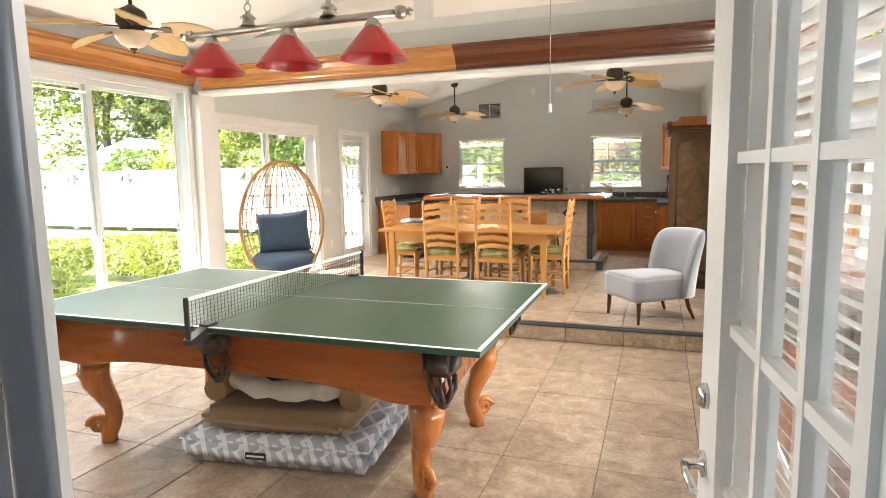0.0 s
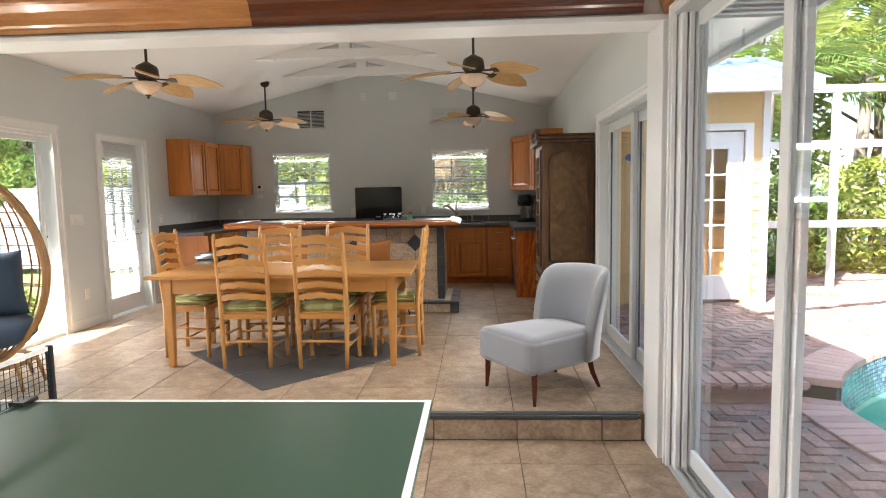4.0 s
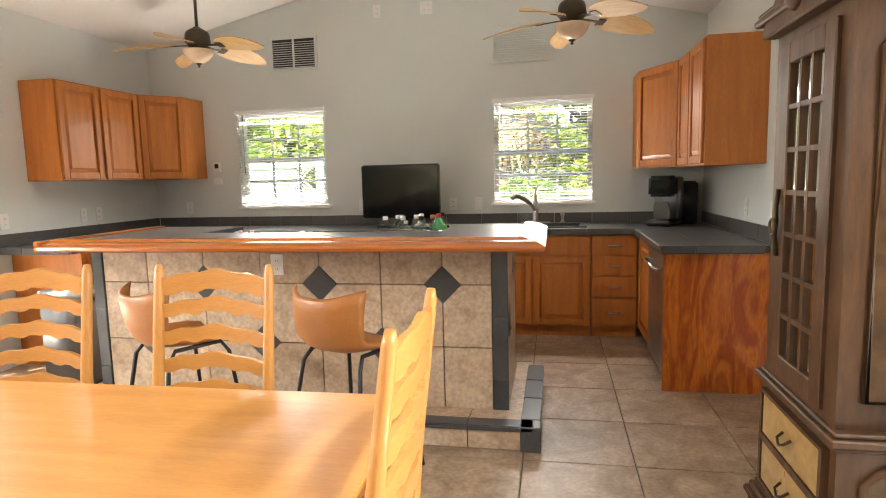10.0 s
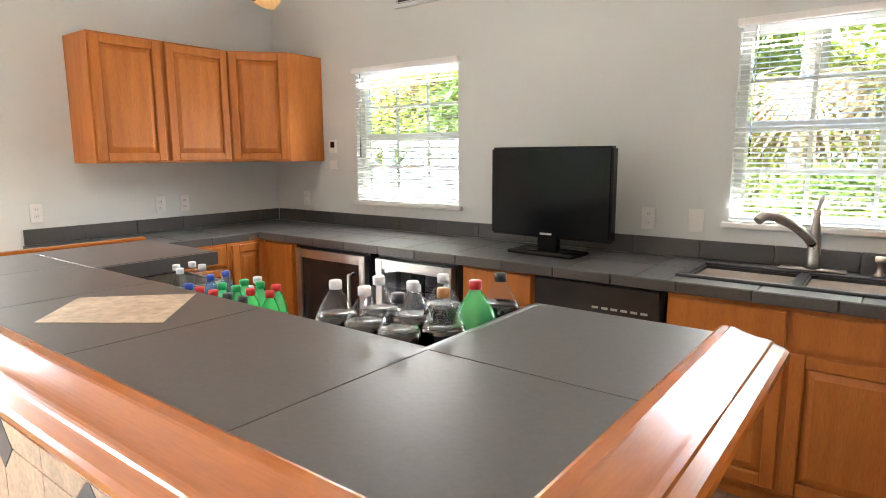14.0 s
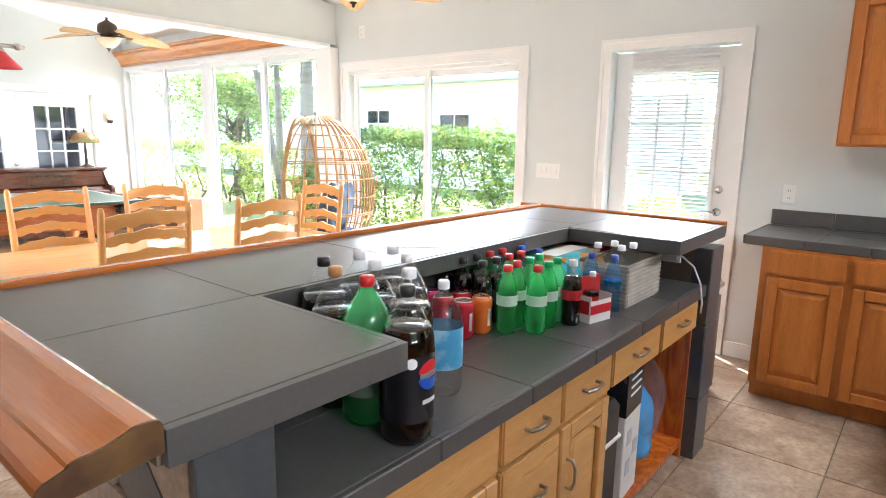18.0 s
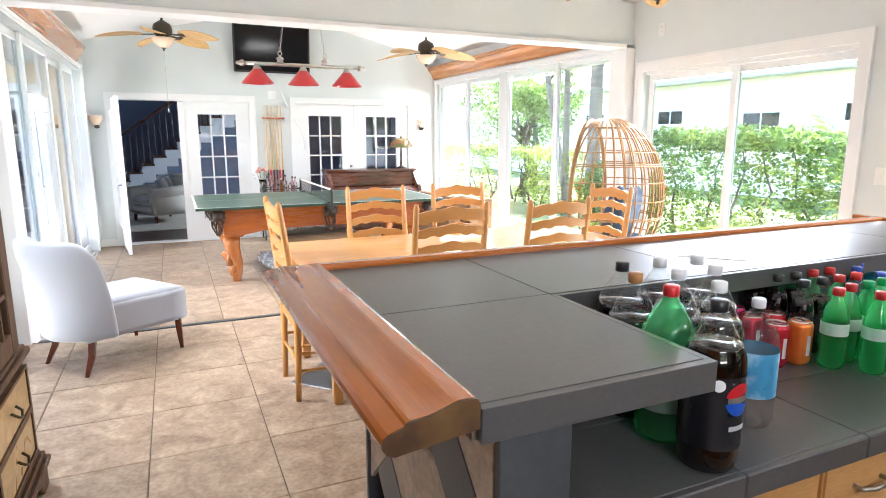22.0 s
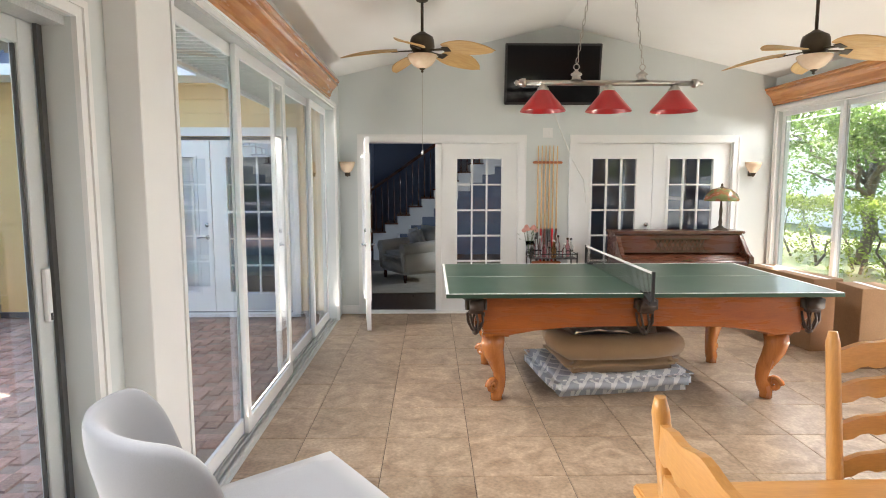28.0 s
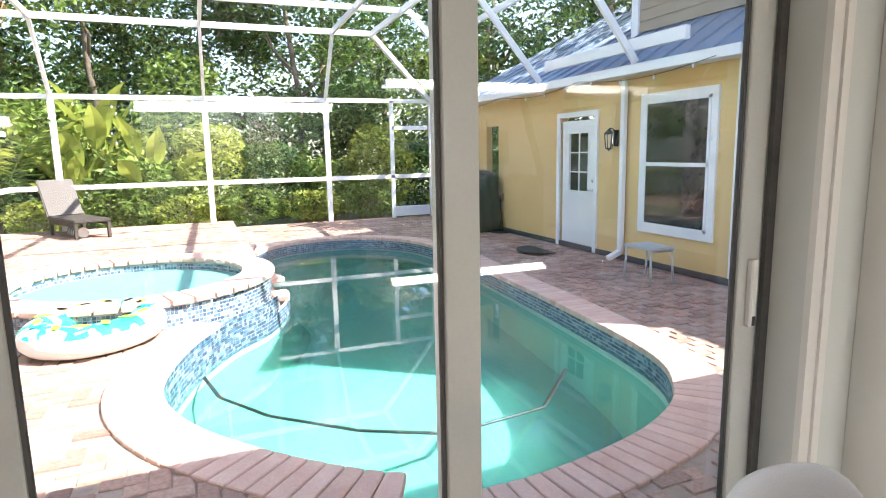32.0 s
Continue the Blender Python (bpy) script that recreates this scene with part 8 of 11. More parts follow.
# cardboard boxes by the sliding doors
card = mat("cardboard", (0.26, 0.15, 0.075), (0.22, 0.125, 0.06), scale=4, fine=80, rough=0.85, bump=0.15)
for x, y, w, d, h, a in ((-3.72, 2.1, 0.30, 1.05, 0.70, 4), (-3.88, 2.98, 0.34, 0.40, 0.70, -6)):
    b = thing("cardboard_box", (x, y, 0), "brown cardboard carton standing by the glass doors", "box", "cardboard boxes", a)
    part("carton", box(-w / 2, w / 2, -d / 2, d / 2, 0, h, 0.004), card, b)
    part("tape", boxes((-0.025, 0.025, -d / 2 - 0.0006, d / 2 + 0.0006, h - 0.001, h + 0.0008), (-0.025, 0.025, -d / 2 - 0.0012, -d / 2 - 0.0004, h - 0.12, h)), line_white, b)

# the dim hall beyond the open door
structure("floor_hall", boxes((-4.3, 2.4, -5.2, YB - T, -0.12, -0.001)), dark_wood_floor, "dark wooden hall floor")
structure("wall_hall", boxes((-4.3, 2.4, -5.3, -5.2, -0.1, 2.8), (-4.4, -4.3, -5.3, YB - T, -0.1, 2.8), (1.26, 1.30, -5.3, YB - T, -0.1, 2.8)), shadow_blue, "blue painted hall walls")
# frame out of view, added to go with the hall's fill lamp
structure("window_hall", boxes((-4.3, -4.26, -3.06, -3.0, 1.3, 2.4), (-4.3, -4.26, -2.0, -1.94, 1.3, 2.4), (-4.3, -4.26, -3.0, -2.0, 1.3, 1.36), (-4.3, -4.26, -3.0, -2.0, 2.34, 2.4)), trim_white, "unseen white window frame added round the hall's fill lamp")
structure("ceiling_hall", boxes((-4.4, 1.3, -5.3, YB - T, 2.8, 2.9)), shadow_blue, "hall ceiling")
rug = solid("hall_rug", box(-0.9, 1.1, -2.6, -0.45, 0.0, 0.012, 0.004), mat("rug_cream", (0.50, 0.45, 0.36), (0.42, 0.37, 0.29), scale=6, fine=160, rough=1, bump=0.5), "cream wool rug on the hall floor", "rug")
stair = thing("staircase", (1.20, -4.2, 0), "staircase with dark treads, white risers and thin dark balusters", "staircase")
for k in range(12):
    x, z = -0.0 - k * 0.25, 0.6 + k * 0.175
    part("riser", boxes((x - 0.25, x, -0.95, 0, 0.0 if k < 2 else z - 0.4, z - 0.03)), trim_white, stair)
    part("tread", box(x - 0.27, x + 0.02, -0.95, 0.03, z - 0.03, z, 0.006), pn_wood, stair)
    for j in range(2):
        bx = x - 0.06 - j * 0.125
        part("baluster", lathe([(0.013, 0), (0.013, 0.1), (0.008, 0.14), (0.012, 0.3), (0.008, 0.45), (0.011, 0.62), (0.009, 0.86 + j * 0.06)], 8, (bx, -0.03, z)), pn_wood, stair)
part("handrail", tube([(0.1, -0.03, 1.40), (-2.9, -0.03, 3.5)], 0.032, 10), pn_wood, stair)
part("newel", lathe([(0.05, 0.0), (0.05, 1.2), (0.035, 1.25), (0.06, 1.35), (0.0, 1.42)], 12, (0.06, -0.03, 0.2)), pn_wood, stair)
linen = mat("linen", (0.62, 0.57, 0.47), (0.54, 0.49, 0.40), scale=4, fine=200, rough=0.95, bump=0.3, sheen=0.2)
sofa = thing("armchair", (0.32, -1.75, 0), "cream rolled-arm upholstered armchair with pillows", "armchair", turn=-60)
part("base", roundbox(-0.42, 0.42, -0.40, 0.38, 0.14, 0.34, 0.05, 3), linen, sofa)
part("seat_cushion", roundbox(-0.30, 0.30, -0.28, 0.42, 0.34, 0.48, 0.06, 4), linen, sofa)
part("backrest", roundbox(-0.40, 0.40, -0.46, -0.24, 0.30, 0.88, 0.10, 5), linen, sofa)
for s in (-1, 1):
    a = tube([(s * 0.40, 0.40, 0.54), (s * 0.40, 0.0, 0.56), (s * 0.40, -0.35, 0.60)], [0.10, 0.105, 0.09], 14)
    part("arm", a, linen, sofa)
    part("arm_panel", roundbox(s * 0.40 - 0.075, s * 0.40 + 0.075, -0.36, 0.40, 0.16, 0.54, 0.04, 3), linen, sofa)
    for y in (0.32, -0.36):
        part("foot", lathe([(0.018, 0), (0.028, 0.06), (0.03, 0.14)], 8, (s * 0.36, y, 0)), mahogany, sofa)
pl = roundbox(-0.2, 0.2, -0.07, 0.07, -0.2, 0.2, 0.06, 4)
bmesh.ops.transform(pl, matrix=pose(0.05, -0.12, 0.66, -18, 12, 0), verts=pl.verts)
part("pillow", pl, fleece, sofa)

# blind on the open leaf
db_ = thing("door_blind", (0.831, 0.888, 0.33), "white mini blind on the open french door", "blind", "window blinds", 8.5)
part("head_rail", boxes((0.0, 0.02, 0.16, 0.74, 1.55, 1.58)), vinyl_white, db_)
me = mesh_of("slat", boxes((-0.01, 0.01, 0.165, 0.735, -0.0007, 0.0007)), vinyl_white)
for k in range(60):
    sl = new("slat", me)
    sl.parent = db_
    sl.matrix_basis = pose(0.012, 0, 0.01 + k * 0.0257, 0, 48, 0)

# ceiling speakers and smoke detectors
for x, y in ((-2.4, 8.2), (-2.25, 4.3), (-0.5, 4.6)):
    s = thing("ceiling_speaker", (x, y, roof_z(x)), "round white ceiling speaker", "speaker", "ceiling speakers")
    s.matrix_basis = pose(x, y, roof_z(x) - 0.004, 0, -math.degrees(math.atan(PITCH)) if x < RIDGE else math.degrees(math.atan(PITCH)), 0)
    part("grille", lathe([(0.0, -0.006), (0.10, -0.006), (0.105, 0.0)], 24), ceiling_paint, s)
    part("ring", tube([(0.11 * math.cos(2 * math.pi * k / 24), 0.11 * math.sin(2 * math.pi * k / 24), -0.002) for k in range(24)], 0.006, 6, closed=True), trim_white, s)

# ---- garden ----
TAU = 2 * math.pi
rng = np.random.default_rng(11)
leaf_mid = leaf("leaf_mid", (0.12, 0.20, 0.04), (0.19, 0.26, 0.06), 0.45)
leaf_dark = leaf("leaf_dark", (0.035, 0.085, 0.02), (0.07, 0.13, 0.03))
leaf_lime = leaf("leaf_lime", (0.24, 0.30, 0.055), (0.36, 0.40, 0.09), 0.45)
leaf_palm = leaf("leaf_palm", (0.10, 0.19, 0.04), (0.17, 0.25, 0.06), 0.4)
leaf_pine = leaf("leaf_pine", (0.13, 0.19, 0.06), (0.22, 0.24, 0.08), 0.45)
leaf_dry = leaf("leaf_dry", (0.36, 0.27, 0.14), (0.26, 0.18, 0.09))
flower_red = leaf("flower_red", (0.60, 0.03, 0.02), (0.70, 0.09, 0.03))
bark = mat("bark", (0.20, 0.155, 0.115), (0.12, 0.09, 0.065), scale=5, fine=24, rough=0.95, bump=1, stretch=(1, 1, 0.35))
palm_bark = mat("palm_bark", (0.30, 0.25, 0.20), (0.19, 0.155, 0.12), scale=5, fine=18, rough=0.95, bump=1, stretch=(0.6, 0.6, 3))
stucco = mat("stucco", (0.88, 0.84, 0.78), (0.84, 0.80, 0.74), scale=2, fine=120, rough=0.85, bump=0.3)
fence_white = mat("fence_white", (0.62, 0.63, 0.66), (0.56, 0.575, 0.61), scale=2, fine=70, rough=0.4)


def leaves(name, centers, size, aspect, material, parent, droop=0.0, kind="stuff"):
    """Many small leaf blades round given places, as one mesh."""
    n = len(centers)
    d = rng.normal(size=(n, 3))
    d[:, 2] = d[:, 2] * 0.6 - droop
    d /= np.linalg.norm(d, axis=1)[:, None]
    q = rng.normal(size=(n, 3))
    w = np.cross(d, q)
    w /= np.linalg.norm(w, axis=1)[:, None]
    nn = np.cross(d, w)
    s = size * rng.uniform(0.6, 1.3, (n, 1))
    a = centers - d * s * 0.5
    b = centers + w * s * aspect * 0.5 + nn * s * 0.10
    c = centers + d * s * 0.5
    e = centers - w * s * aspect * 0.5 + nn * s * 0.10
    v = np.stack([a, b, c, e], 1).reshape(-1, 3)
    me = bpy.data.meshes.new(name)
    me.from_pydata(v.tolist(), [], np.arange(4 * n).reshape(-1, 4).tolist())
    me.materials.append(material)
    ob = new(name, me)
    ob.parent = parent
    if kind:
        tagged(ob, kind=kind)
    return ob


def blob(n, clumps, r, flat=0.8):
    """Leaf places in uneven clumps; clumps: (x, y, z) rows."""
    k = rng.integers(0, len(clumps), n)
    p = rng.normal(size=(n, 3))
    p /= np.linalg.norm(p, axis=1)[:, None]
    p *= (rng.uniform(0.25, 1.0, (n, 1)) ** 0.5) * r * rng.uniform(0.7, 1.2, (len(clumps), 1))[k]
    p[:, 2] *= flat
    return np.asarray(clumps)[k] + p


def limb(a, b, r0, r1, sag=0.1, n=5):
    a, b = Vector(a), Vector(b)
    pts = [a.lerp(b, i / n) + Vector((rng.uniform(-1, 1), rng.uniform(-1, 1), 0)) * sag * math.sin(math.pi * i / n) for i in range(n + 1)]
    return tube(pts, [r0 + (r1 - r0) * i / n for i in range(n + 1)], 7)


def join(bms):
    out = bmesh.new()
    for b in bms:
        me = bpy.data.meshes.new("t")
        b.to_mesh(me)
        b.free()
        out.from_mesh(me)
        bpy.data.meshes.remove(me)
    return out


def tree(at, h, r, n, material, label, clumps=14, size=0.16, low=0.35, name="tree", trunk=0.13, aspect=0.5):
    t = thing(name, at, label, "tree", "garden trees")
    part("trunk", limb((0, 0, -0.1), (rng.uniform(-0.3, 0.3), rng.uniform(-0.3, 0.3), h * 0.75), trunk, trunk * 0.45, 0.15, 7), bark, t)
    cs = []
    limbs = []
    for k in range(clumps):
        a, q = rng.uniform(0, TAU), rng.uniform(0.15, 1) ** 0.6
        z = h * rng.uniform(low, 0.97)
        cs.append((r * q * math.cos(a), r * q * math.sin(a), z))
        if k < 7:
            limbs.append(limb((0, 0, max(h * low * 0.8, z * 0.6)), cs[-1], trunk * 0.4, 0.02, 0.2))
    part("limbs", join(limbs), bark, t)
    leaves("crown", blob(n, cs, r * 0.45), size, aspect, material, t)
    return t


def shrub(at, rx, ry, h, n, material, label, size=0.09, name="shrub", category="shrub", flowers=0, aspect=0.55):
    s = thing(name, at, label, category, "garden shrubs")
    stems = [limb((rng.uniform(-0.2, 0.2) * rx, rng.uniform(-0.2, 0.2) * ry, -0.03), (rng.uniform(-0.7, 0.7) * rx, rng.uniform(-0.7, 0.7) * ry, h * 0.8), 0.015, 0.006, 0.05) for k in range(7)]
    part("stems", join(stems), bark, s)
    p = rng.normal(size=(n, 3))
    p /= np.linalg.norm(p, axis=1)[:, None]
    p *= rng.uniform(0.55, 1.0, (n, 1)) ** 0.4
    lump = 1 + 0.13 * np.sin(p[:, :1] * 7 + at[0]) * np.sin(p[:, 1:2] * 6 + at[1]) + 0.06 * np.sin(p[:, 2:3] * 11)
    p = p * lump * np.array([[rx, ry, h * 0.52]]) + np.array([[0, 0, h * 0.50]])
    p[:, 2] = np.maximum(p[:, 2], 0.03)
    leaves("foliage", p, size, aspect, material, s)
    if flowers:
        top = p[rng.choice(n, flowers)]
        top = top + (top - np.array([[0, 0, h * 0.5]])) * 0.05
        q = np.repeat(top, 14, 0) + rng.normal(size=(flowers * 14, 3)) * 0.028
        leaves("flowers", q, 0.045, 0.7, flower_red, s)
    return s


def hedge(x0, x1, y0, y1, z1, n, material, label, size=0.07):
    s = thing("hedge", ((x0 + x1) / 2, (y0 + y1) / 2, G), label, "hedge", "garden hedges")
    hx, hy, h = (x1 - x0) / 2, (y1 - y0) / 2, z1 - G
    p = rng.uniform(-1, 1, (n, 3))
    side = rng.integers(0, 5, n)
    depth = rng.uniform(0.78, 1.03, n)
    for k in range(n):
        if side[k] < 2:
            p[k, 0] = depth[k] * (1 if side[k] else -1)
        elif side[k] == 2:
            p[k, 1] = depth[k] * (1 if p[k, 1] > 0 else -1)
        else:
            p[k, 2] = depth[k]
    q = p * np.array([[hx, hy, h / 2]])
    wob = 0.07 * np.sin(q[:, 1] * 5.1) + 0.06 * np.sin(q[:, 1] * 11 + q[:, 2] * 7) + 0.05 * np.sin(q[:, 2] * 9 + 2)
    q[:, 0] += wob * np.sign(p[:, 0])
    q[:, 2] += h / 2 + (0.06 * np.sin(q[:, 1] * 4.3) + 0.05 * np.sin(q[:, 1] * 9.7 + q[:, 0] * 8)) * (p[:, 2] > 0)
    q[:, 2] = np.maximum(q[:, 2], 0.04)
    leaves("foliage", q, size, 0.6, material, s)
    stems = [limb((rng.uniform(-0.5, 0.5) * hx, y, -0.03), (rng.uniform(-0.5, 0.5) * hx, y + rng.uniform(-0.3, 0.3), h * 0.85), 0.03, 0.008, 0.1) for y in np.arange(-hy + 0.3, hy, 0.55)]
    part("stems", join(stems), bark, s)
    return s


def frond_mesh(name, length, leaflets, width, material, droop=1.0, spread=0.5):
    """One feather palm frond, growing along x, arching down."""
    v, f = [], []
    rib = [Vector((length * t, 0, length * (0.35 * t - droop * 0.62 * t * t))) for t in (k / 12 for k in range(13))]
    for a, b in zip(rib, rib[1:]):
        i = len(v)
        v += [a + Vector((0, 0.012, 0)), a - Vector((0, 0.012, 0)), b - Vector((0, 0.009, 0)), b + Vector((0, 0.009, 0))]
        f.append((i, i + 1, i + 2, i + 3))
    for k in range(leaflets):
        t = 0.14 + 0.86 * k / leaflets
        j = min(11, int(t * 12))
        base = rib[j].lerp(rib[j + 1], t * 12 - j)
        ll = length * spread * (0.35 + 0.65 * math.sin(math.pi * (0.12 + 0.85 * t))) * rng.uniform(0.85, 1.1)
        for s in (-1, 1):
            tip = base + Vector((ll * 0.55, s * ll * 0.75, -ll * rng.uniform(0.25, 0.6)))
            mid = base.lerp(tip, 0.45) + Vector((0, 0, ll * 0.10))
            i = len(v)
            o = Vector((width, 0, 0))
            v += [base, mid + o, tip, mid - o]
            f.append((i, i + 1, i + 2, i + 3))
    me = bpy.data.meshes.new(name)
    me.from_pydata([tuple(p) for p in v], [], f)
    me.materials.append(material)
    return me


def fan_mesh(name, stem, r, blades, material):
    """One fan palm leaf on its stalk, along x."""
    v, f = [], []
    v += [(0, 0.012, 0), (0, -0.012, 0), (stem, -0.008, stem * 0.12), (stem, 0.008, stem * 0.12)]
    f.append((0, 1, 2, 3))
    for k in range(blades):
        a = radians(-125 + 250 * k / (blades - 1))
        L = r * (0.8 + 0.2 * math.cos(a)) * rng.uniform(0.9, 1.05)
        d = Vector((math.cos(a), math.sin(a), 0))
        w = Vector((-math.sin(a), math.cos(a), 0)) * 0.028
        b = Vector((stem, 0, stem * 0.12))
        i = len(v)
        mid = b + d * L * 0.5 + Vector((0, 0, 0.03))
        tip = b + d * L + Vector((0, 0, -L * rng.uniform(0.2, 0.55)))
        v += [tuple(b), tuple(mid + w), tuple(tip), tuple(mid - w)]
        f.append((i, i + 1, i + 2, i + 3))
    me = bpy.data.meshes.new(name)
    me.from_pydata([tuple(p) for p in v], [], f)
    me.materials.append(material)
    return me


FROND = [frond_mesh("frond", 2.3, 34, 0.022, leaf_palm, 1.0, 0.26), frond_mesh("frond", 2.3, 34, 0.022, leaf_lime, 1.2, 0.26)]
ARECA = [frond_mesh("frond", 1.7, 26, 0.02, leaf_lime, 0.8, 0.26), frond_mesh("frond", 1.7, 26, 0.02, leaf_palm, 0.7, 0.26)]
FAN = [fan_mesh("frond", 0.9, 0.85, 26, leaf_palm), fan_mesh("frond", 0.9, 0.85, 26, leaf_dry)]


def place(me, parent, m, name="frond"):
    ob = new(name, me)
    ob.parent = parent
    ob.matrix_basis = m
    return ob


def palm(at, top, label, meshes, count=15, radius=0.09, scale=1.0, dead=0, name="palm_tree"):
    t = thing(name, at, label, "palm tree", "garden palms")
    top = Vector(top) - Vector(at)
    n = 9
    pts = [Vector((0, 0, -0.1)).lerp(top, i / n) + Vector((0.08 * math.sin(2.2 * i / n), 0.06 * math.sin(3 * i / n), 0)) for i in range(n + 1)]
    part("trunk", tube(pts, [radius * (1.25 - 0.35 * i / n) for i in range(n + 1)], 9), palm_bark, t)
    for k in range(count):
        up = rng.uniform(-0.2, 1.0)
        m = Matrix.Translation(pts[-1]) @ Matrix.Rotation(k * 2.4 + rng.uniform(-0.2, 0.2), 4, 'Z') @ Matrix.Rotation(-up, 4, 'Y') @ Matrix.Rotation(rng.uniform(-0.4, 0.4), 4, 'X') @ Matrix.Scale(scale * rng.uniform(0.85, 1.1), 4)
        place(meshes[0] if k % 3 else meshes[-1 if not dead else 0], t, m)
    for k in range(dead):
        m = Matrix.Translation(pts[-1] - Vector((0, 0, 0.25))) @ Matrix.Rotation(k * 2.4, 4, 'Z') @ Matrix.Rotation(rng.uniform(0.9, 1.35), 4, 'Y') @ Matrix.Scale(scale, 4)
        place(meshes[1], t, m, "dead_frond")
    return t


def areca(at, h, label, count=16):
    t = thing("areca_palm", at, label, "palm", "garden palms")
    s = h / 1.9
    stems = []
    for k in range(count):
        a = k * 2.4
        base = Vector((0.16 * math.cos(a), 0.16 * math.sin(a), 0)) * (0.4 + k / count)
        z = h * rng.uniform(0.10, 0.42)
        stems.append(limb(base - Vector((0, 0, 0.05)), base + Vector((0.1 * math.cos(a), 0.1 * math.sin(a), z)), 0.018, 0.012, 0.02, 3))
        m = Matrix.Translation(base + Vector((0.1 * math.cos(a), 0.1 * math.sin(a), z))) @ Matrix.Rotation(a + rng.uniform(-0.3, 0.3), 4, 'Z') @ Matrix.Rotation(-rng.uniform(0.4, 1.15), 4, 'Y') @ Matrix.Scale(s * rng.uniform(0.7, 1.05), 4)
        place(ARECA[k % 2], t, m)
    part("stems", join(stems), palm_bark, t)
    return t


def big_leaf_mesh():
    v, f = [], []
    n = 8
    for k in range(n + 1):
        t = k / n
        w = 0.17 * math.sin(math.pi * min(1, 0.06 + 0.94 * t) ** 0.8) + 0.004
        x, z = 0.7 + 1.0 * t, 0.30 * t - 0.55 * t * t
        v += [(x, w, z + 0.035 * w / 0.17), (x, 0, z - 0.01), (x, -w, z + 0.035 * w / 0.17)]
        if k:
            i = 3 * k
            f += [(i - 3, i - 2, i + 1, i), (i - 2, i - 1, i + 2, i + 1)]
    i = len(v)
    v += [(0, 0.014, -0.10), (0, -0.014, -0.10), (0.72, -0.008, 0), (0.72, 0.008, 0)]
    f.append((i, i + 1, i + 2, i + 3))
    me = bpy.data.meshes.new("big_leaf")
    me.from_pydata(v, [], f)
    me.materials.append(leaf_lime)
    return me


BIG_LEAF = big_leaf_mesh()


def banana(at, h, label, count=13):
    t = thing("bird_of_paradise_plant", at, label, "plant", "broad-leaved plants")
    part("stems", join([limb((0.1 * math.cos(k), 0.1 * math.sin(k), -0.05), (0.16 * math.cos(k), 0.16 * math.sin(k), h * 0.4), 0.035, 0.02, 0.03, 3) for k in range(5)]), leaf_mid, t)
    for k in range(count):
        a = k * 2.4
        m = Matrix.Translation((0.14 * math.cos(a), 0.14 * math.sin(a), h * rng.uniform(0.12, 0.42))) @ Matrix.Rotation(a, 4, 'Z') @ Matrix.Rotation(-rng.uniform(0.75, 1.4), 4, 'Y') @ Matrix.Rotation(rng.uniform(-0.6, 0.6), 4, 'X') @ Matrix.Scale(h / 2.5 * rng.uniform(0.8, 1.1), 4)
        place(BIG_LEAF, t, m, "leaf")
    return t


def pine(at, h, label):
    t = thing("pine_tree", at, label, "tree", "garden trees")
    part("trunk", limb((0, 0, -0.1), (rng.uniform(-0.5, 0.5), rng.uniform(-0.4, 0.4), h), 0.2, 0.06, 0.25, 9), bark, t)
    limbs, tufts = [], []
    for k in range(22):
        a, z = k * 2.4, h * (0.38 + 0.62 * k / 22)
        L = (1.15 - 0.75 * k / 22) * rng.uniform(2.0, 3.4)
        end = Vector((L * math.cos(a), L * math.sin(a), z + L * rng.uniform(0.0, 0.35)))
        limbs.append(limb((0, 0, z), end, 0.05, 0.012, 0.35, 6))
        for j in range(6):
            q = Vector((0, 0, z)).lerp(end, 0.45 + 0.11 * j)
            tufts.append(tuple(q + Vector((rng.uniform(-0.35, 0.35), rng.uniform(-0.35, 0.35), rng.uniform(-0.1, 0.35)))))
    part("limbs", join(limbs), bark, t)
    leaves("needles", blob(20000, tufts, 0.5, 0.7), 0.30, 0.18, leaf_pine, t)
    return t


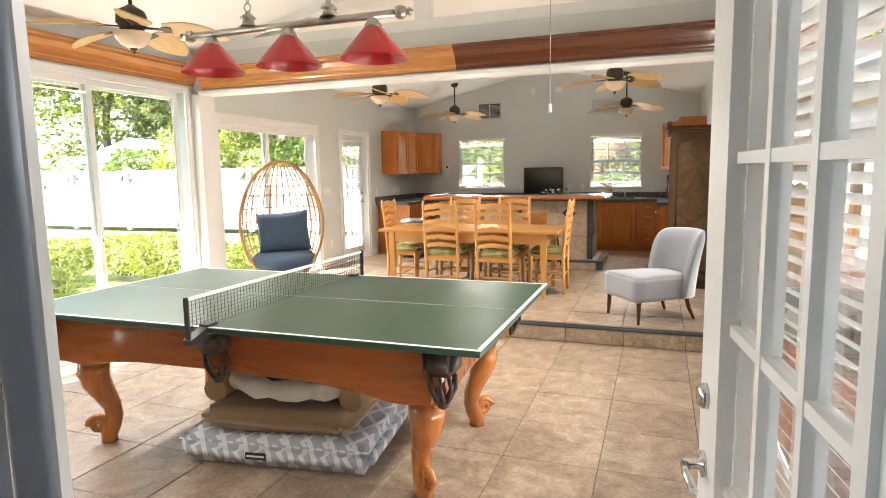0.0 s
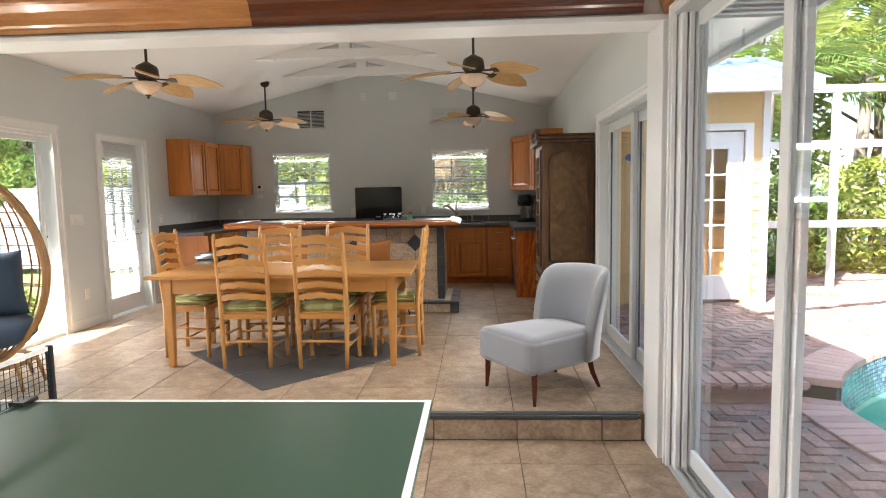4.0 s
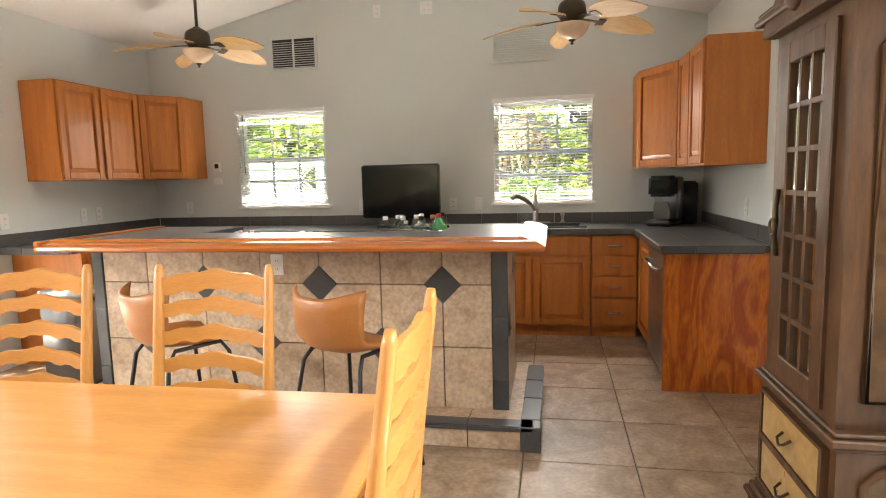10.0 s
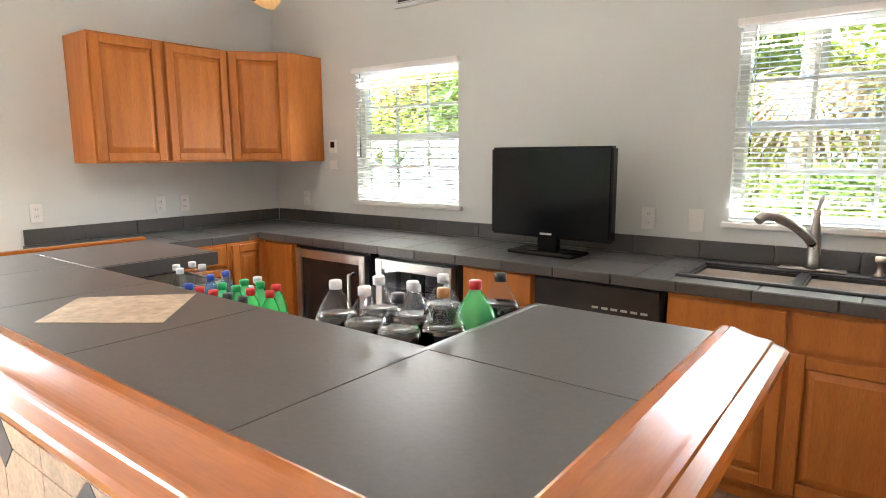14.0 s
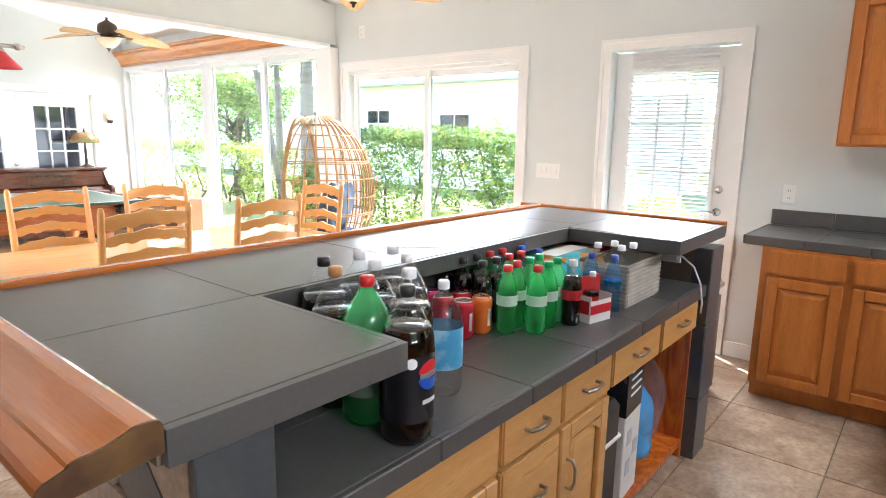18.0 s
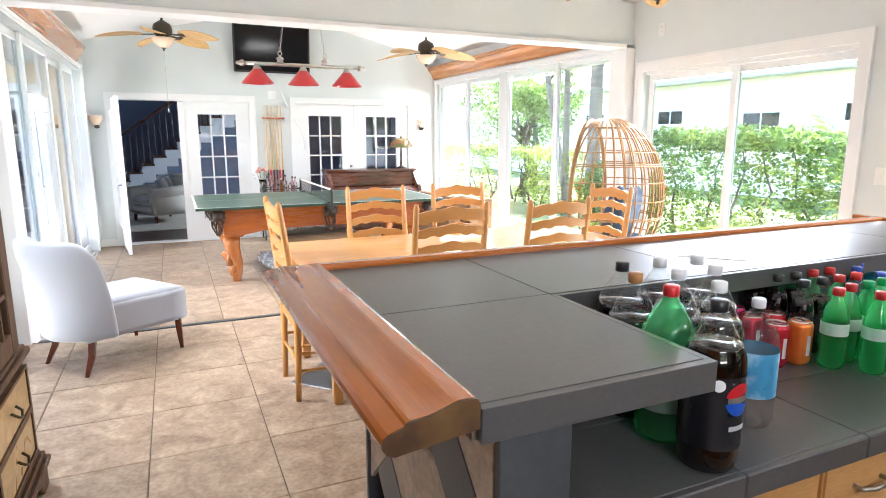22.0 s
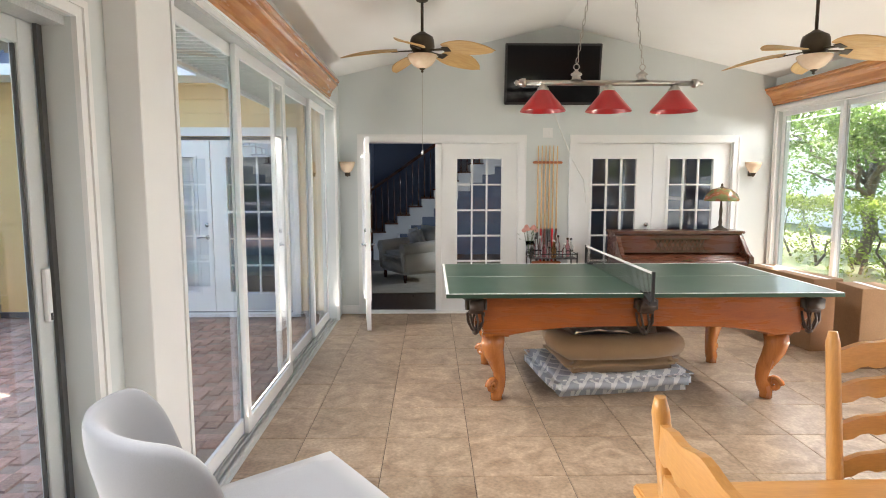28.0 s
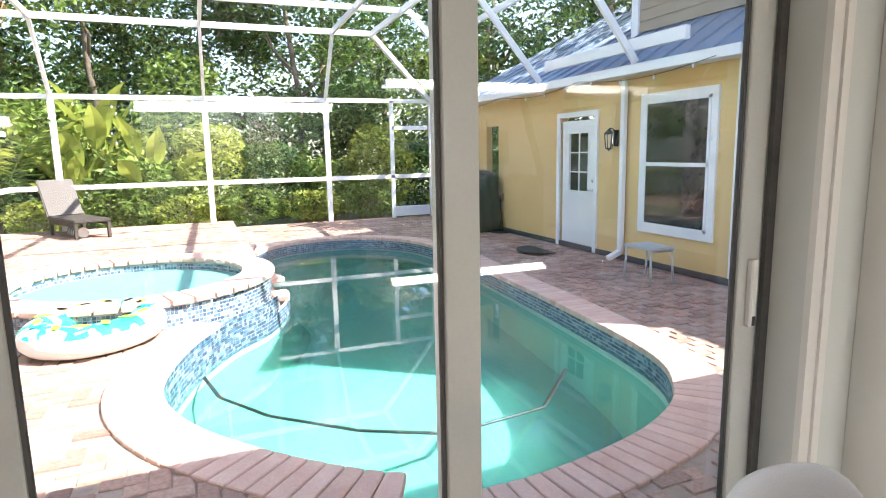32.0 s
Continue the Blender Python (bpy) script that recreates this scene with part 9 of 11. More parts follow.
# white lattice fence along the garden's far side
fence = thing("fence", (-12, 15.4, -0.05), "white vinyl privacy fence with lattice top", "fence")
for k in range(9):
    x = -11 + 2.4 * k
    part("post", box(x - 0.065, x + 0.065, -0.065, 0.065, -0.05, 1.95, 0.006), fence_white, fence)
    part("post_cap", lathe([(0.10, 1.95), (0.10, 1.98), (0.0, 2.05)], 4), fence_white, fence)
    if k == 8:
        break
    part("bottom_rail", box(x + 0.065, x + 2.335, -0.03, 0.03, 0.03, 0.15, 0.004), fence_white, fence)
    part("middle_rail", box(x + 0.065, x + 2.335, -0.03, 0.03, 1.32, 1.42, 0.004), fence_white, fence)
    part("top_rail", box(x + 0.065, x + 2.335, -0.03, 0.03, 1.78, 1.86, 0.004), fence_white, fence)
    for j in range(14):
        a = x + 0.067 + 0.162 * j
        part("board", box(a + 0.002, a + 0.160, -0.014, 0.014, 0.15, 1.32, 0.003), fence_white, fence)
    lat = bmesh.new()
    for j in range(30):
        for s in (-1, 1):
            c = x + 0.1 + j * 0.0755
            b = boxes((-0.26, 0.26, -0.004, 0.004, -0.012, 0.012))
            bmesh.ops.transform(b, matrix=Matrix.Translation((min(max(c, x + 0.26), x + 2.14), 0.004 * s, 1.60)) @ Matrix.Rotation(s * radians(45), 4, 'Y'), verts=b.verts)
            me = bpy.data.meshes.new("t")
            b.to_mesh(me)
            b.free()
            lat.from_mesh(me)
            bpy.data.meshes.remove(me)
    tagged(part("lattice", lat, fence_white, fence), kind="stuff")

# white neighbouring houses
nb = thing("neighbour_house", (-15.5, -5, G), "white stucco neighbouring house with small high windows", "house")
part("wall", box(-5, 0, -16, 9.5, -0.1, 3.3, 0.02), stucco, nb)
part("roof", prism([(-5.6, 3.3), (0.5, 3.3), (0.5, 3.42), (-2.5, 4.35), (-5.6, 3.42)], 26.4, 'y', -16.4), mat("roof_grey", (0.55, 0.55, 0.54), (0.46, 0.46, 0.45), scale=3, fine=40, rough=0.8), nb)
for y, z, w, h in ((-4.2, 2.25, 1.1, 0.42), (-0.2, 2.25, 1.1, 0.42), (3.3, 1.75, 1.2, 1.1), (6.2, 2.25, 1.0, 0.42)):
    wd = part("window", boxes((0.0, 0.04, y - w / 2 - 0.06, y + w / 2 + 0.06, z - h / 2 - 0.06, z - h / 2), (0.0, 0.04, y - w / 2 - 0.06, y + w / 2 + 0.06, z + h / 2, z + h / 2 + 0.06), (0.0, 0.04, y - w / 2 - 0.06, y - w / 2, z - h / 2, z + h / 2), (0.0, 0.04, y + w / 2, y + w / 2 + 0.06, z - h / 2, z + h / 2), (0.0, 0.03, y - 0.02, y + 0.02, z - h / 2, z + h / 2)), vinyl_white, nb)
    part("window_pane", box(0.0, 0.012, y - w / 2, y + w / 2, z - h / 2, z + h / 2, 0), dark_glass, wd)
shed = thing("garden_shed", (-19.0, 20.5, -0.05), "white shed with a low gabled roof behind the fence", "shed")
part("wall", box(-3.2, 3.2, -1.6, 1.6, -0.05, 2.3, 0.01), stucco, shed)
part("roof", prism([(-3.5, 2.25), (3.5, 2.25), (0, 3.2)], 3.8, 'y', -1.9), stucco, shed)

# garden side
for x, y, h in ((-20.5, 19, 10.5), (-16.2, 18.2, 11.5), (-13.2, 20.5, 10.5), (-24, 16, 11), (-10.2, 22, 12)):
    pine((x, y, G), h, "tall pine with spreading limbs behind the fence")
for x, y, z, d in ((-9.4, 18.2, 3.6, 10), (-7.4, 17.4, 4.0, 12), (-4.6, 18.2, 3.8, 8), (-1.2, 17.2, 3.4, 6), (-11.6, 17.6, 3.0, 8), (1.5, 18.5, 4.2, 8)):
    palm((x, y, G), (x + 0.2, y + 0.1, z), "fan palm with a skirt of dry fronds", FAN, 18, 0.15, 1.15, d, "fan_palm")
for x, y, r, h, m in ((-14.5, 17.2, 1.6, 3.4, leaf_lime), (-11, 17.3, 1.5, 2.8, leaf_mid), (-8.5, 16.8, 1.3, 2.5, leaf_lime), (-5.8, 17, 1.4, 2.9, leaf_mid), (-3, 16.8, 1.3, 2.6, leaf_lime), (-17.5, 17.5, 1.5, 2.7, leaf_mid)):
    shrub((x, y, G), r, r * 0.8, h, 3500, m, "tall leafy shrub behind the fence", 0.17)
for k, (x, y) in enumerate(((-8.9, 7.7), (-8.0, 8.1), (-7.1, 7.9), (-6.3, 8.2), (-5.6, 8.7), (-9.8, 7.2))):
    shrub((x, y, G), 0.55, 0.45, 0.62 + 0.05 * (k % 3), 1500, leaf_lime, "low clipped garden shrub with yellow-green leaves", 0.075)
for x, y, h in ((-15.0, 21.5, 8.0), (-18.6, 23.0, 8.5), (-22.5, 20.0, 8.0), (-11.0, 23.5, 8.0)):
    tree((x, y, G), h, 3.0, 9000, leaf_lime, "tall leafy tree behind the fence", 16, 0.22, 0.2)
for x, y, r, h in ((-4.4, 17.0, 1.3, 3.5), (-6.8, 17.0, 1.3, 3.3), (-2.2, 18.6, 1.4, 3.4), (-0.7, 18.2, 1.2, 3.0)):
    shrub((x, y, G), r, r * 0.8, h, 4000, leaf_lime, "tall leafy shrub behind the fence", 0.15)
for x, y, h in ((-5.6, 18.4, 5.0), (-3.0, 17.8, 4.6), (-8.4, 19.0, 5.4), (-12.0, 19.0, 5.0)):
    tree((x, y, G), h, 1.8, 5500, leaf_lime, "leafy yellow-green tree behind the fence", 12, 0.17, 0.25)
hedge(-8.1, -7.0, 2.9, 5.9, 1.62, 14000, leaf_mid, "dense clipped green hedge")
hedge(-8.6, -7.4, -9.0, -0.6, 1.25, 16000, leaf_lime, "clipped yellow-green hedge along the garden")
shrub((-7.4, 1.9, G), 0.6, 0.95, 1.2, 5200, leaf_mid, "flowering shrub with red blossoms", 0.075, "flowering_shrub", "shrub", 60)
shrub((-6.1, 3.4, G), 0.35, 0.4, 0.5, 1200, leaf_mid, "small shrub with red blossoms", 0.06, "flowering_shrub", "shrub", 14)
tree((-9.2, -4.4, G), 3.3, 1.5, 7000, leaf_mid, "round leafy garden tree", 12, 0.11, 0.42)
tree((-11.5, -7.5, G), 4.4, 1.9, 7000, leaf_mid, "round leafy garden tree", 12, 0.13, 0.4)
areca((-8.9, 5.6, G), 2.0, "bright green feathery palm clump", 14)
palm((-8.2, -0.9, G), (-8.5, -1.3, 3.7), "slender palm with arching fronds", FROND, 13, 0.075, 0.95)
palm((-8.05, -0.55, G), (-7.6, -0.9, 3.3), "slender palm with arching fronds", FROND, 12, 0.07, 0.9)
palm((-8.1, 0.2, G), (-8.1, 0.3, 4.0), "palm with a stout ringed trunk", FROND, 13, 0.13, 1.0)
palm((-7.9, 0.7, G), (-8.2, 1.8, 4.1), "leaning slender palm with arching fronds", FROND, 12, 0.065, 0.95)
grass = thing("ornamental_grass", (-6.35, 5.3, G), "fountain of pale ornamental grass", "grass clump")
leaves("blades", np.array([[0, 0, 0.30]]) + rng.normal(size=(900, 3)) * np.array([[0.25, 0.25, 0.14]]), 0.5, 0.03, leaf_lime, grass)
torch = thing("garden_torch", (-7.45, 8.75, G), "bamboo garden torch stuck in the ground", "torch")
part("pole", tube([(0, 0, -0.05), (0, 0, 0.72)], 0.012, 8), leaf_dry, torch)
part("head", lathe([(0.015, 0.70), (0.045, 0.80), (0.04, 0.86), (0.012, 0.90)], 10), leaf_dry, torch)

# behind the kitchen
for x, y, r, h, m in ((-0.6, 16.4, 0.9, 1.5, leaf_mid), (1.0, 16.6, 1.0, 1.7, leaf_lime), (2.6, 16.4, 1.0, 1.5, leaf_mid), (4.2, 16.6, 1.0, 1.9, leaf_lime)):
    shrub((x, y, G), r, r * 0.7, h, 3000, m, "leafy shrub behind the kitchen with a few red blossoms", 0.12, flowers=5)
for x, y, h, m in ((0.4, 19.0, 6, leaf_lime), (3.6, 18.6, 6.5, leaf_lime), (-3.6, 21, 7, leaf_lime), (6.5, 20, 7, leaf_mid)):
    tree((x, y, G), h, 2.2, 6500, m, "broad leafy tree behind the kitchen", 14, 0.18, 0.25)
areca((1.8, 17.6, G), 3.6, "tall feathery palm clump behind the kitchen", 16)

# thicket beyond the pool
for k, (x, y, h, r) in enumerate(((18.4, -1.5, 7.5, 2.6), (19.5, 1.6, 8.5, 2.9), (18.6, 4.4, 8.0, 2.7), (20.0, 7.0, 9.0, 3.0), (18.8, 9.8, 7.5, 2.6), (20.0, 12.6, 8.8, 3.0), (17.6, 15, 7.5, 2.6), (22.5, 3.0, 10.5, 3.4), (23, 9.5, 10.5, 3.4), (22, -3.5, 10, 3.2))):
    tree((x, y, G), h, r, 11000, (leaf_dark, leaf_mid, leaf_dark)[k % 3], "tall dense tree in the thicket behind the pool", 20, 0.20, 0.14)
for k, (x, y) in enumerate(((16.2, -0.4), (16.4, 1.2), (16.3, 2.7), (16.6, 4.2), (16.2, 5.6), (16.5, 7.0), (16.3, 8.6), (16.5, 11.6), (16.2, 13.2))):
    shrub((x, y, G), 0.95, 1.0, 1.5 + 0.45 * (k % 3), 3600, (leaf_mid, leaf_dark, leaf_lime)[k % 3], "leafy tropical shrub beyond the screen", 0.15)
for k, (x, y) in enumerate(((15.5, 0.9), (15.5, 3.3), (15.5, 4.8), (15.5, 6.2), (15.5, 7.7), (15.5, 9.1), (15.5, 10.6))):
    shrub((x, y, G), 0.5, 0.75, 0.75 + 0.15 * (k % 2), 1800, (leaf_lime, leaf_mid)[k % 2], "low green ground-cover shrub beyond the screen", 0.09)
for x, y, h in ((16.6, 9.6, 3.4), (16.9, 10.5, 3.2), (16.4, 8.4, 2.7), (16.1, 10.0, 2.2)):
    banana((x, y, G), h, "broad-leaved bird of paradise plant beyond the screen")
palm((17.2, 11.9, G), (17.0, 12.0, 6.5), "palm with a thick brown trunk", FAN, 14, 0.24, 1.2, 4, "fan_palm")
areca((16.0, 11.6, G), 2.8, "feathery palm clump beyond the screen", 14)
for x, y, h in ((12.6, -2.0, 8.0), (15.4, -4.5, 9.0), (10.0, -9.5, 10.0)):
    tree((x, y, G), h, 2.6, 9000, leaf_dark, "tall dark tree behind the house", 16, 0.2, 0.3)
for k, (x, y) in enumerate(((5.0, 12.4), (6.6, 12.6), (8.2, 12.3), (9.8, 12.6), (11.4, 12.3), (13.2, 12.5))):
    shrub((x, y, G), 0.95, 0.8, 1.7 + 0.3 * (k % 2), 3600, (leaf_mid, leaf_lime)[k % 2], "leafy hedge shrub beyond the screen", 0.12)
for x, y, z in ((5.2, 13.8, 3.4), (7.2, 14.2, 3.9), (9.4, 13.9, 3.5), (11.6, 14.6, 4.4)):
    palm((x, y, G), (x + 0.2, y, z), "palm with arching fronds beyond the screen", FROND, 16, 0.11, 1.0)
for x, y, h in ((6.4, 16.5, 7), (9.5, 17.0, 8), (13, 16.5, 8)):
    tree((x, y, G), h, 2.5, 8000, leaf_lime, "broad leafy tree beyond the screen", 14, 0.2, 0.25)

# ---- things on the pool terrace ----
def ring(R, r, z0, segs=36, sides=14, squash=1.0, cut=None):
    bm = bmesh.new()
    rows = []
    for i in range(segs):
        a = TAU * i / segs
        rows.append([bm.verts.new(((R + r * math.cos(TAU * j / sides)) * math.cos(a) * 1.15, (R + r * math.cos(TAU * j / sides)) * math.sin(a), z0 + squash * r * math.sin(TAU * j / sides))) for j in range(sides)])
    for i in range(segs):
        for j in range(sides):
            if cut and not cut(j / sides):
                continue
            bm.faces.new((rows[i][j], rows[(i + 1) % segs][j], rows[(i + 1) % segs][(j + 1) % sides], rows[i][(j + 1) % sides])).smooth = True
    bmesh.ops.delete(bm, geom=[v for v in bm.verts if not v.link_faces], context='VERTS')
    return bm


float_print = mat("float_print", (0.03, 0.50, 0.42), (0.72, 0.80, 0.70), scale=3.2, fine=9, rough=0.25, warp=2.0, sharp=0.03, detail=1, mottle=0.4)
float_lime = mat("float_lime", (0.42, 0.62, 0.04), (0.50, 0.70, 0.08), scale=5, fine=20, rough=0.25)
ringfloat = thing("pool_float", (5.72, 8.32, GU), "inflatable ring float with teal and green leaf print", "pool float", turn=-35)
part("underside", ring(0.365, 0.145, 0.125, squash=0.86, cut=lambda u: u > 0.53 or u < 0.02), plain_white, ringfloat, "white vinyl underside")
part("printed_top", ring(0.365, 0.1455, 0.1255, squash=0.86, cut=lambda u: 0.02 <= u <= 0.53), float_print, ringfloat, "teal and white leaf-printed vinyl")
for k in range(14):
    a = k * 0.45 + 0.1
    c = Matrix.Translation((0.365 * math.cos(a) * 1.15, 0.365 * math.sin(a), 0.252)) @ Matrix.Rotation(a + 0.7 * (k % 3), 4, 'Z')
    bm = prism([(-0.075, 0), (-0.02, 0.035), (0.06, 0.02), (0.085, 0), (0.05, -0.03), (-0.02, -0.03)], 0.003, 'z', 0)
    bmesh.ops.transform(bm, matrix=c, verts=bm.verts)
    part("printed_leaf", bm, float_lime if k % 2 else mat("float_teal_%d" % k, (0.02, 0.42, 0.36)) if k == 0 else float_lime if k % 3 else MATS["float_teal_0"], ringfloat)
part("valve", lathe([(0.014, 0), (0.014, 0.02), (0.0, 0.021)], 10, (0.0, 0.39, 0.245)), plain_white, ringfloat)

wicker = mat("wicker", (0.035, 0.028, 0.025), (0.06, 0.05, 0.045), scale=30, fine=90, rough=0.6, bump=1)
towel = mat("towel", (0.75, 0.74, 0.72), (0.68, 0.67, 0.65), scale=6, fine=160, rough=0.95, bump=0.6)
towel_stripe = mat("towel_stripe", (0.04, 0.06, 0.15), (0.05, 0.07, 0.18), scale=6, fine=160, rough=0.95, bump=0.6)
lounger = thing("sun_lounger", (13.9, 9.75, GU), "dark wicker chaise lounge with raised back on the terrace", "lounger", turn=-62)
part("seat", box(-0.33, 0.33, -0.95, 0.42, 0.30, 0.37, 0.02, 2), wicker, lounger)
bm = box(-0.33, 0.33, 0, 0.85, -0.035, 0.035, 0.02, 2)
bmesh.ops.transform(bm, matrix=Matrix.Translation((0, 0.40, 0.35)) @ Matrix.Rotation(radians(58), 4, 'X'), verts=bm.verts)
part("backrest", bm, wicker, lounger)
for x in (-0.29, 0.29):
    for y in (-0.9, 0.36):
        part("leg", box(x - 0.03, x + 0.03, y - 0.03, y + 0.03, 0, 0.30, 0.006), wicker, lounger)
    part("side_rail", box(x - 0.025, x + 0.025, -0.9, 0.4, 0.24, 0.30, 0.006), wicker, lounger)
tw = thing("rolled_towel", (13.55, 9.65, GU), "striped rolled towel on the paving beside the lounger", "towel", turn=28)
part("roll", tube([(-0.28, 0, 0.10), (0.28, 0, 0.10)], 0.10, 14), towel, tw)
for k in range(5):
    part("stripe", tube([(-0.24 + 0.11 * k, 0, 0.10), (-0.20 + 0.11 * k, 0, 0.10)], 0.1015, 14), towel_stripe, tw)

cover = mat("cover", (0.012, 0.022, 0.018), (0.02, 0.032, 0.026), scale=5, fine=40, rough=0.45, bump=0.8)
grill = thing("covered_grill", (11.75, 2.02, G), "barbecue grill under a dark fitted cover", "grill")
bm = bmesh.new()
bmesh.ops.create_cube(bm, size=1)
bmesh.ops.subdivide_edges(bm, edges=bm.edges[:], cuts=9, use_grid_fill=True)
for v in bm.verts:
    x, y, z = v.co
    k = 1.0 - 0.10 * max(0, z) - 0.35 * max(0, z - 0.28)
    fold = 0.018 * math.sin(23 * x + 5 * z) + 0.018 * math.sin(19 * y - 4 * z)
    v.co = Vector((x * 1.30 * k + fold * (abs(x) > 0.45), y * 0.66 * k + fold * (abs(y) > 0.45), (z + 0.5) * 1.18 + (0.06 * math.cos(math.pi * x) if z > 0.4 else 0)))
smooth_all(bm)
part("cover_cloth", bm, cover, grill)
spigot = thing("hose_stand", (10.95, 1.78, G), "black metal hose stand by the wall", "hose stand")
part("base", lathe([(0.20, 0), (0.20, 0.015), (0.05, 0.025), (0.0, 0.026)], 16), black_metal, spigot)
part("pole", tube([(0, 0, 0.02), (0, 0, 0.75)], 0.012, 8), black_metal, spigot)
part("hook", tube([(-0.10, 0, 0.80), (-0.10, 0, 0.68), (0, 0, 0.62), (0.10, 0, 0.68), (0.10, 0, 0.80)], 0.01, 8), black_metal, spigot)
stool = thing("patio_stool", (6.05, 2.28, G), "low grey metal patio side table by the house wall", "side table")
part("top", box(-0.26, 0.26, -0.20, 0.20, 0.42, 0.45, 0.01, 2), alu_grey, stool)
for x in (-0.22, 0.22):
    for y in (-0.16, 0.16):
        part("leg", tube([(x * 1.1, y * 1.1, 0), (x, y, 0.43)], 0.014, 8), alu_grey, stool)
    part("stretcher", tube([(x, -0.16, 0.40), (x, 0.16, 0.40)], 0.01, 6), alu_grey, stool)
mat_dark = mat("mat_dark", (0.03, 0.028, 0.026), (0.05, 0.045, 0.04), scale=20, fine=140, rough=0.95, bump=0.8)
doormat = thing("doormat", (8.56, 2.28, G + 0.03), "dark half-round doormat outside the side door", "doormat")
part("mat", prism([(0.42 * math.cos(math.pi * k / 16), 0.42 * math.sin(math.pi * k / 16)) for k in range(17)], 0.015, 'z', 0), mat_dark, doormat)


def lantern(at, turn, label):
    l = thing("wall_lantern", at, label, "lantern", turn=turn)
    part("back_plate", box(-0.05, 0.05, 0, 0.015, -0.12, 0.12, 0.004), black_metal, l)
    part("arm", tube([(0, 0.01, 0.05), (0, 0.07, 0.14), (0, 0.13, 0.14)], 0.01, 8), black_metal, l)
    part("roof", lathe([(0.085, 0.06), (0.05, 0.10), (0.012, 0.14), (0.0, 0.15)], 6, (0, 0.13, 0), smooth=False), black_metal, l)
    for k in range(6):
        a = TAU * k / 6
        part("bar", tube([(0.07 * math.cos(a), 0.13 + 0.07 * math.sin(a), 0.065), (0.05 * math.cos(a), 0.13 + 0.05 * math.sin(a), -0.14)], 0.006, 5), black_metal, l)
    pane("glass_cage", lathe([(0.048, -0.14), (0.066, 0.06)], 6, (0, 0.13, 0), smooth=False), l)
    part("base", lathe([(0.0, -0.19), (0.02, -0.17), (0.055, -0.145), (0.055, -0.135)], 6, (0, 0.13, 0), smooth=False), black_metal, l)
    return l


lantern((7.55, HY + 0.02, 1.75), 0, "black metal lantern on the yellow siding")
ds = thing("downspout", (7.35, HY + 0.05, G), "white square downspout on the house wall", "downspout")
part("pipe", box(-0.04, 0.04, -0.03, 0.04, 0.12, 2.62, 0.006), vinyl_white, ds)
bm = box(-0.04, 0.04, -0.03, 0.22, -0.035, 0.04, 0.006)
bmesh.ops.transform(bm, matrix=Matrix.Translation((0, 0.02, 0.12)) @ Matrix.Rotation(radians(-22), 4, 'X'), verts=bm.verts)
part("spout", bm, vinyl_white, ds)
fish_blue = mat("fish_blue", (0.03, 0.10, 0.34), (0.05, 0.16, 0.42), scale=12, fine=60, rough=0.4, metal=0.2)
fish_yellow = mat("fish_yellow", (0.72, 0.46, 0.05), (0.62, 0.36, 0.04), scale=12, fine=60, rough=0.4)
fish = thing("fish_ornament", (1.965, 9.74, 1.915), "blue, yellow and white painted metal fish on the cabana wall", "ornament")
part("body", prism([(-0.10, 0.0), (-0.075, 0.035), (-0.02, 0.05), (0.03, 0.035), (0.06, 0.008), (0.06, -0.008), (0.02, -0.035), (-0.03, -0.045), (-0.08, -0.03)], 0.015, 'y', -0.015, 0.003), fish_blue, fish)
part("back_fin", prism([(-0.07, 0.042), (-0.01, 0.075), (0.045, 0.055), (0.05, 0.028), (0.03, 0.039), (-0.02, 0.054)], 0.010, 'y', -0.014, 0.002), fish_yellow, fish)
part("belly", prism([(-0.075, -0.036), (-0.03, -0.049), (0.02, -0.039), (0.035, -0.055), (-0.02, -0.07), (-0.06, -0.058)], 0.010, 'y', -0.014, 0.002), plain_white, fish)
part("tail", prism([(0.063, 0.0), (0.115, 0.05), (0.10, 0.0), (0.115, -0.05)], 0.010, 'y', -0.014, 0.002), plain_white, fish)
part("tail_edge", prism([(0.104, 0.0), (0.119, 0.05), (0.128, 0.05), (0.113, 0.0), (0.128, -0.05), (0.119, -0.05)], 0.010, 'y', -0.014, 0.0), black_metal, fish)
lantern((2.335, 9.735, 1.80), 180, "bronze metal lantern on the cabana siding")
solid("pool_hose", tube([(6.3, 7.45, -0.22), (5.6, 7.55, -0.30), (5.0, 7.42, -0.32), (4.5, 7.1, -0.33), (4.0, 6.55, -0.33), (3.7, 6.0, -0.33), (3.8, 5.2, -0.34), (4.4, 4.6, -0.35)], 0.02, 8), black_plastic, "black pool cleaner hose drifting in the pool", "hose")
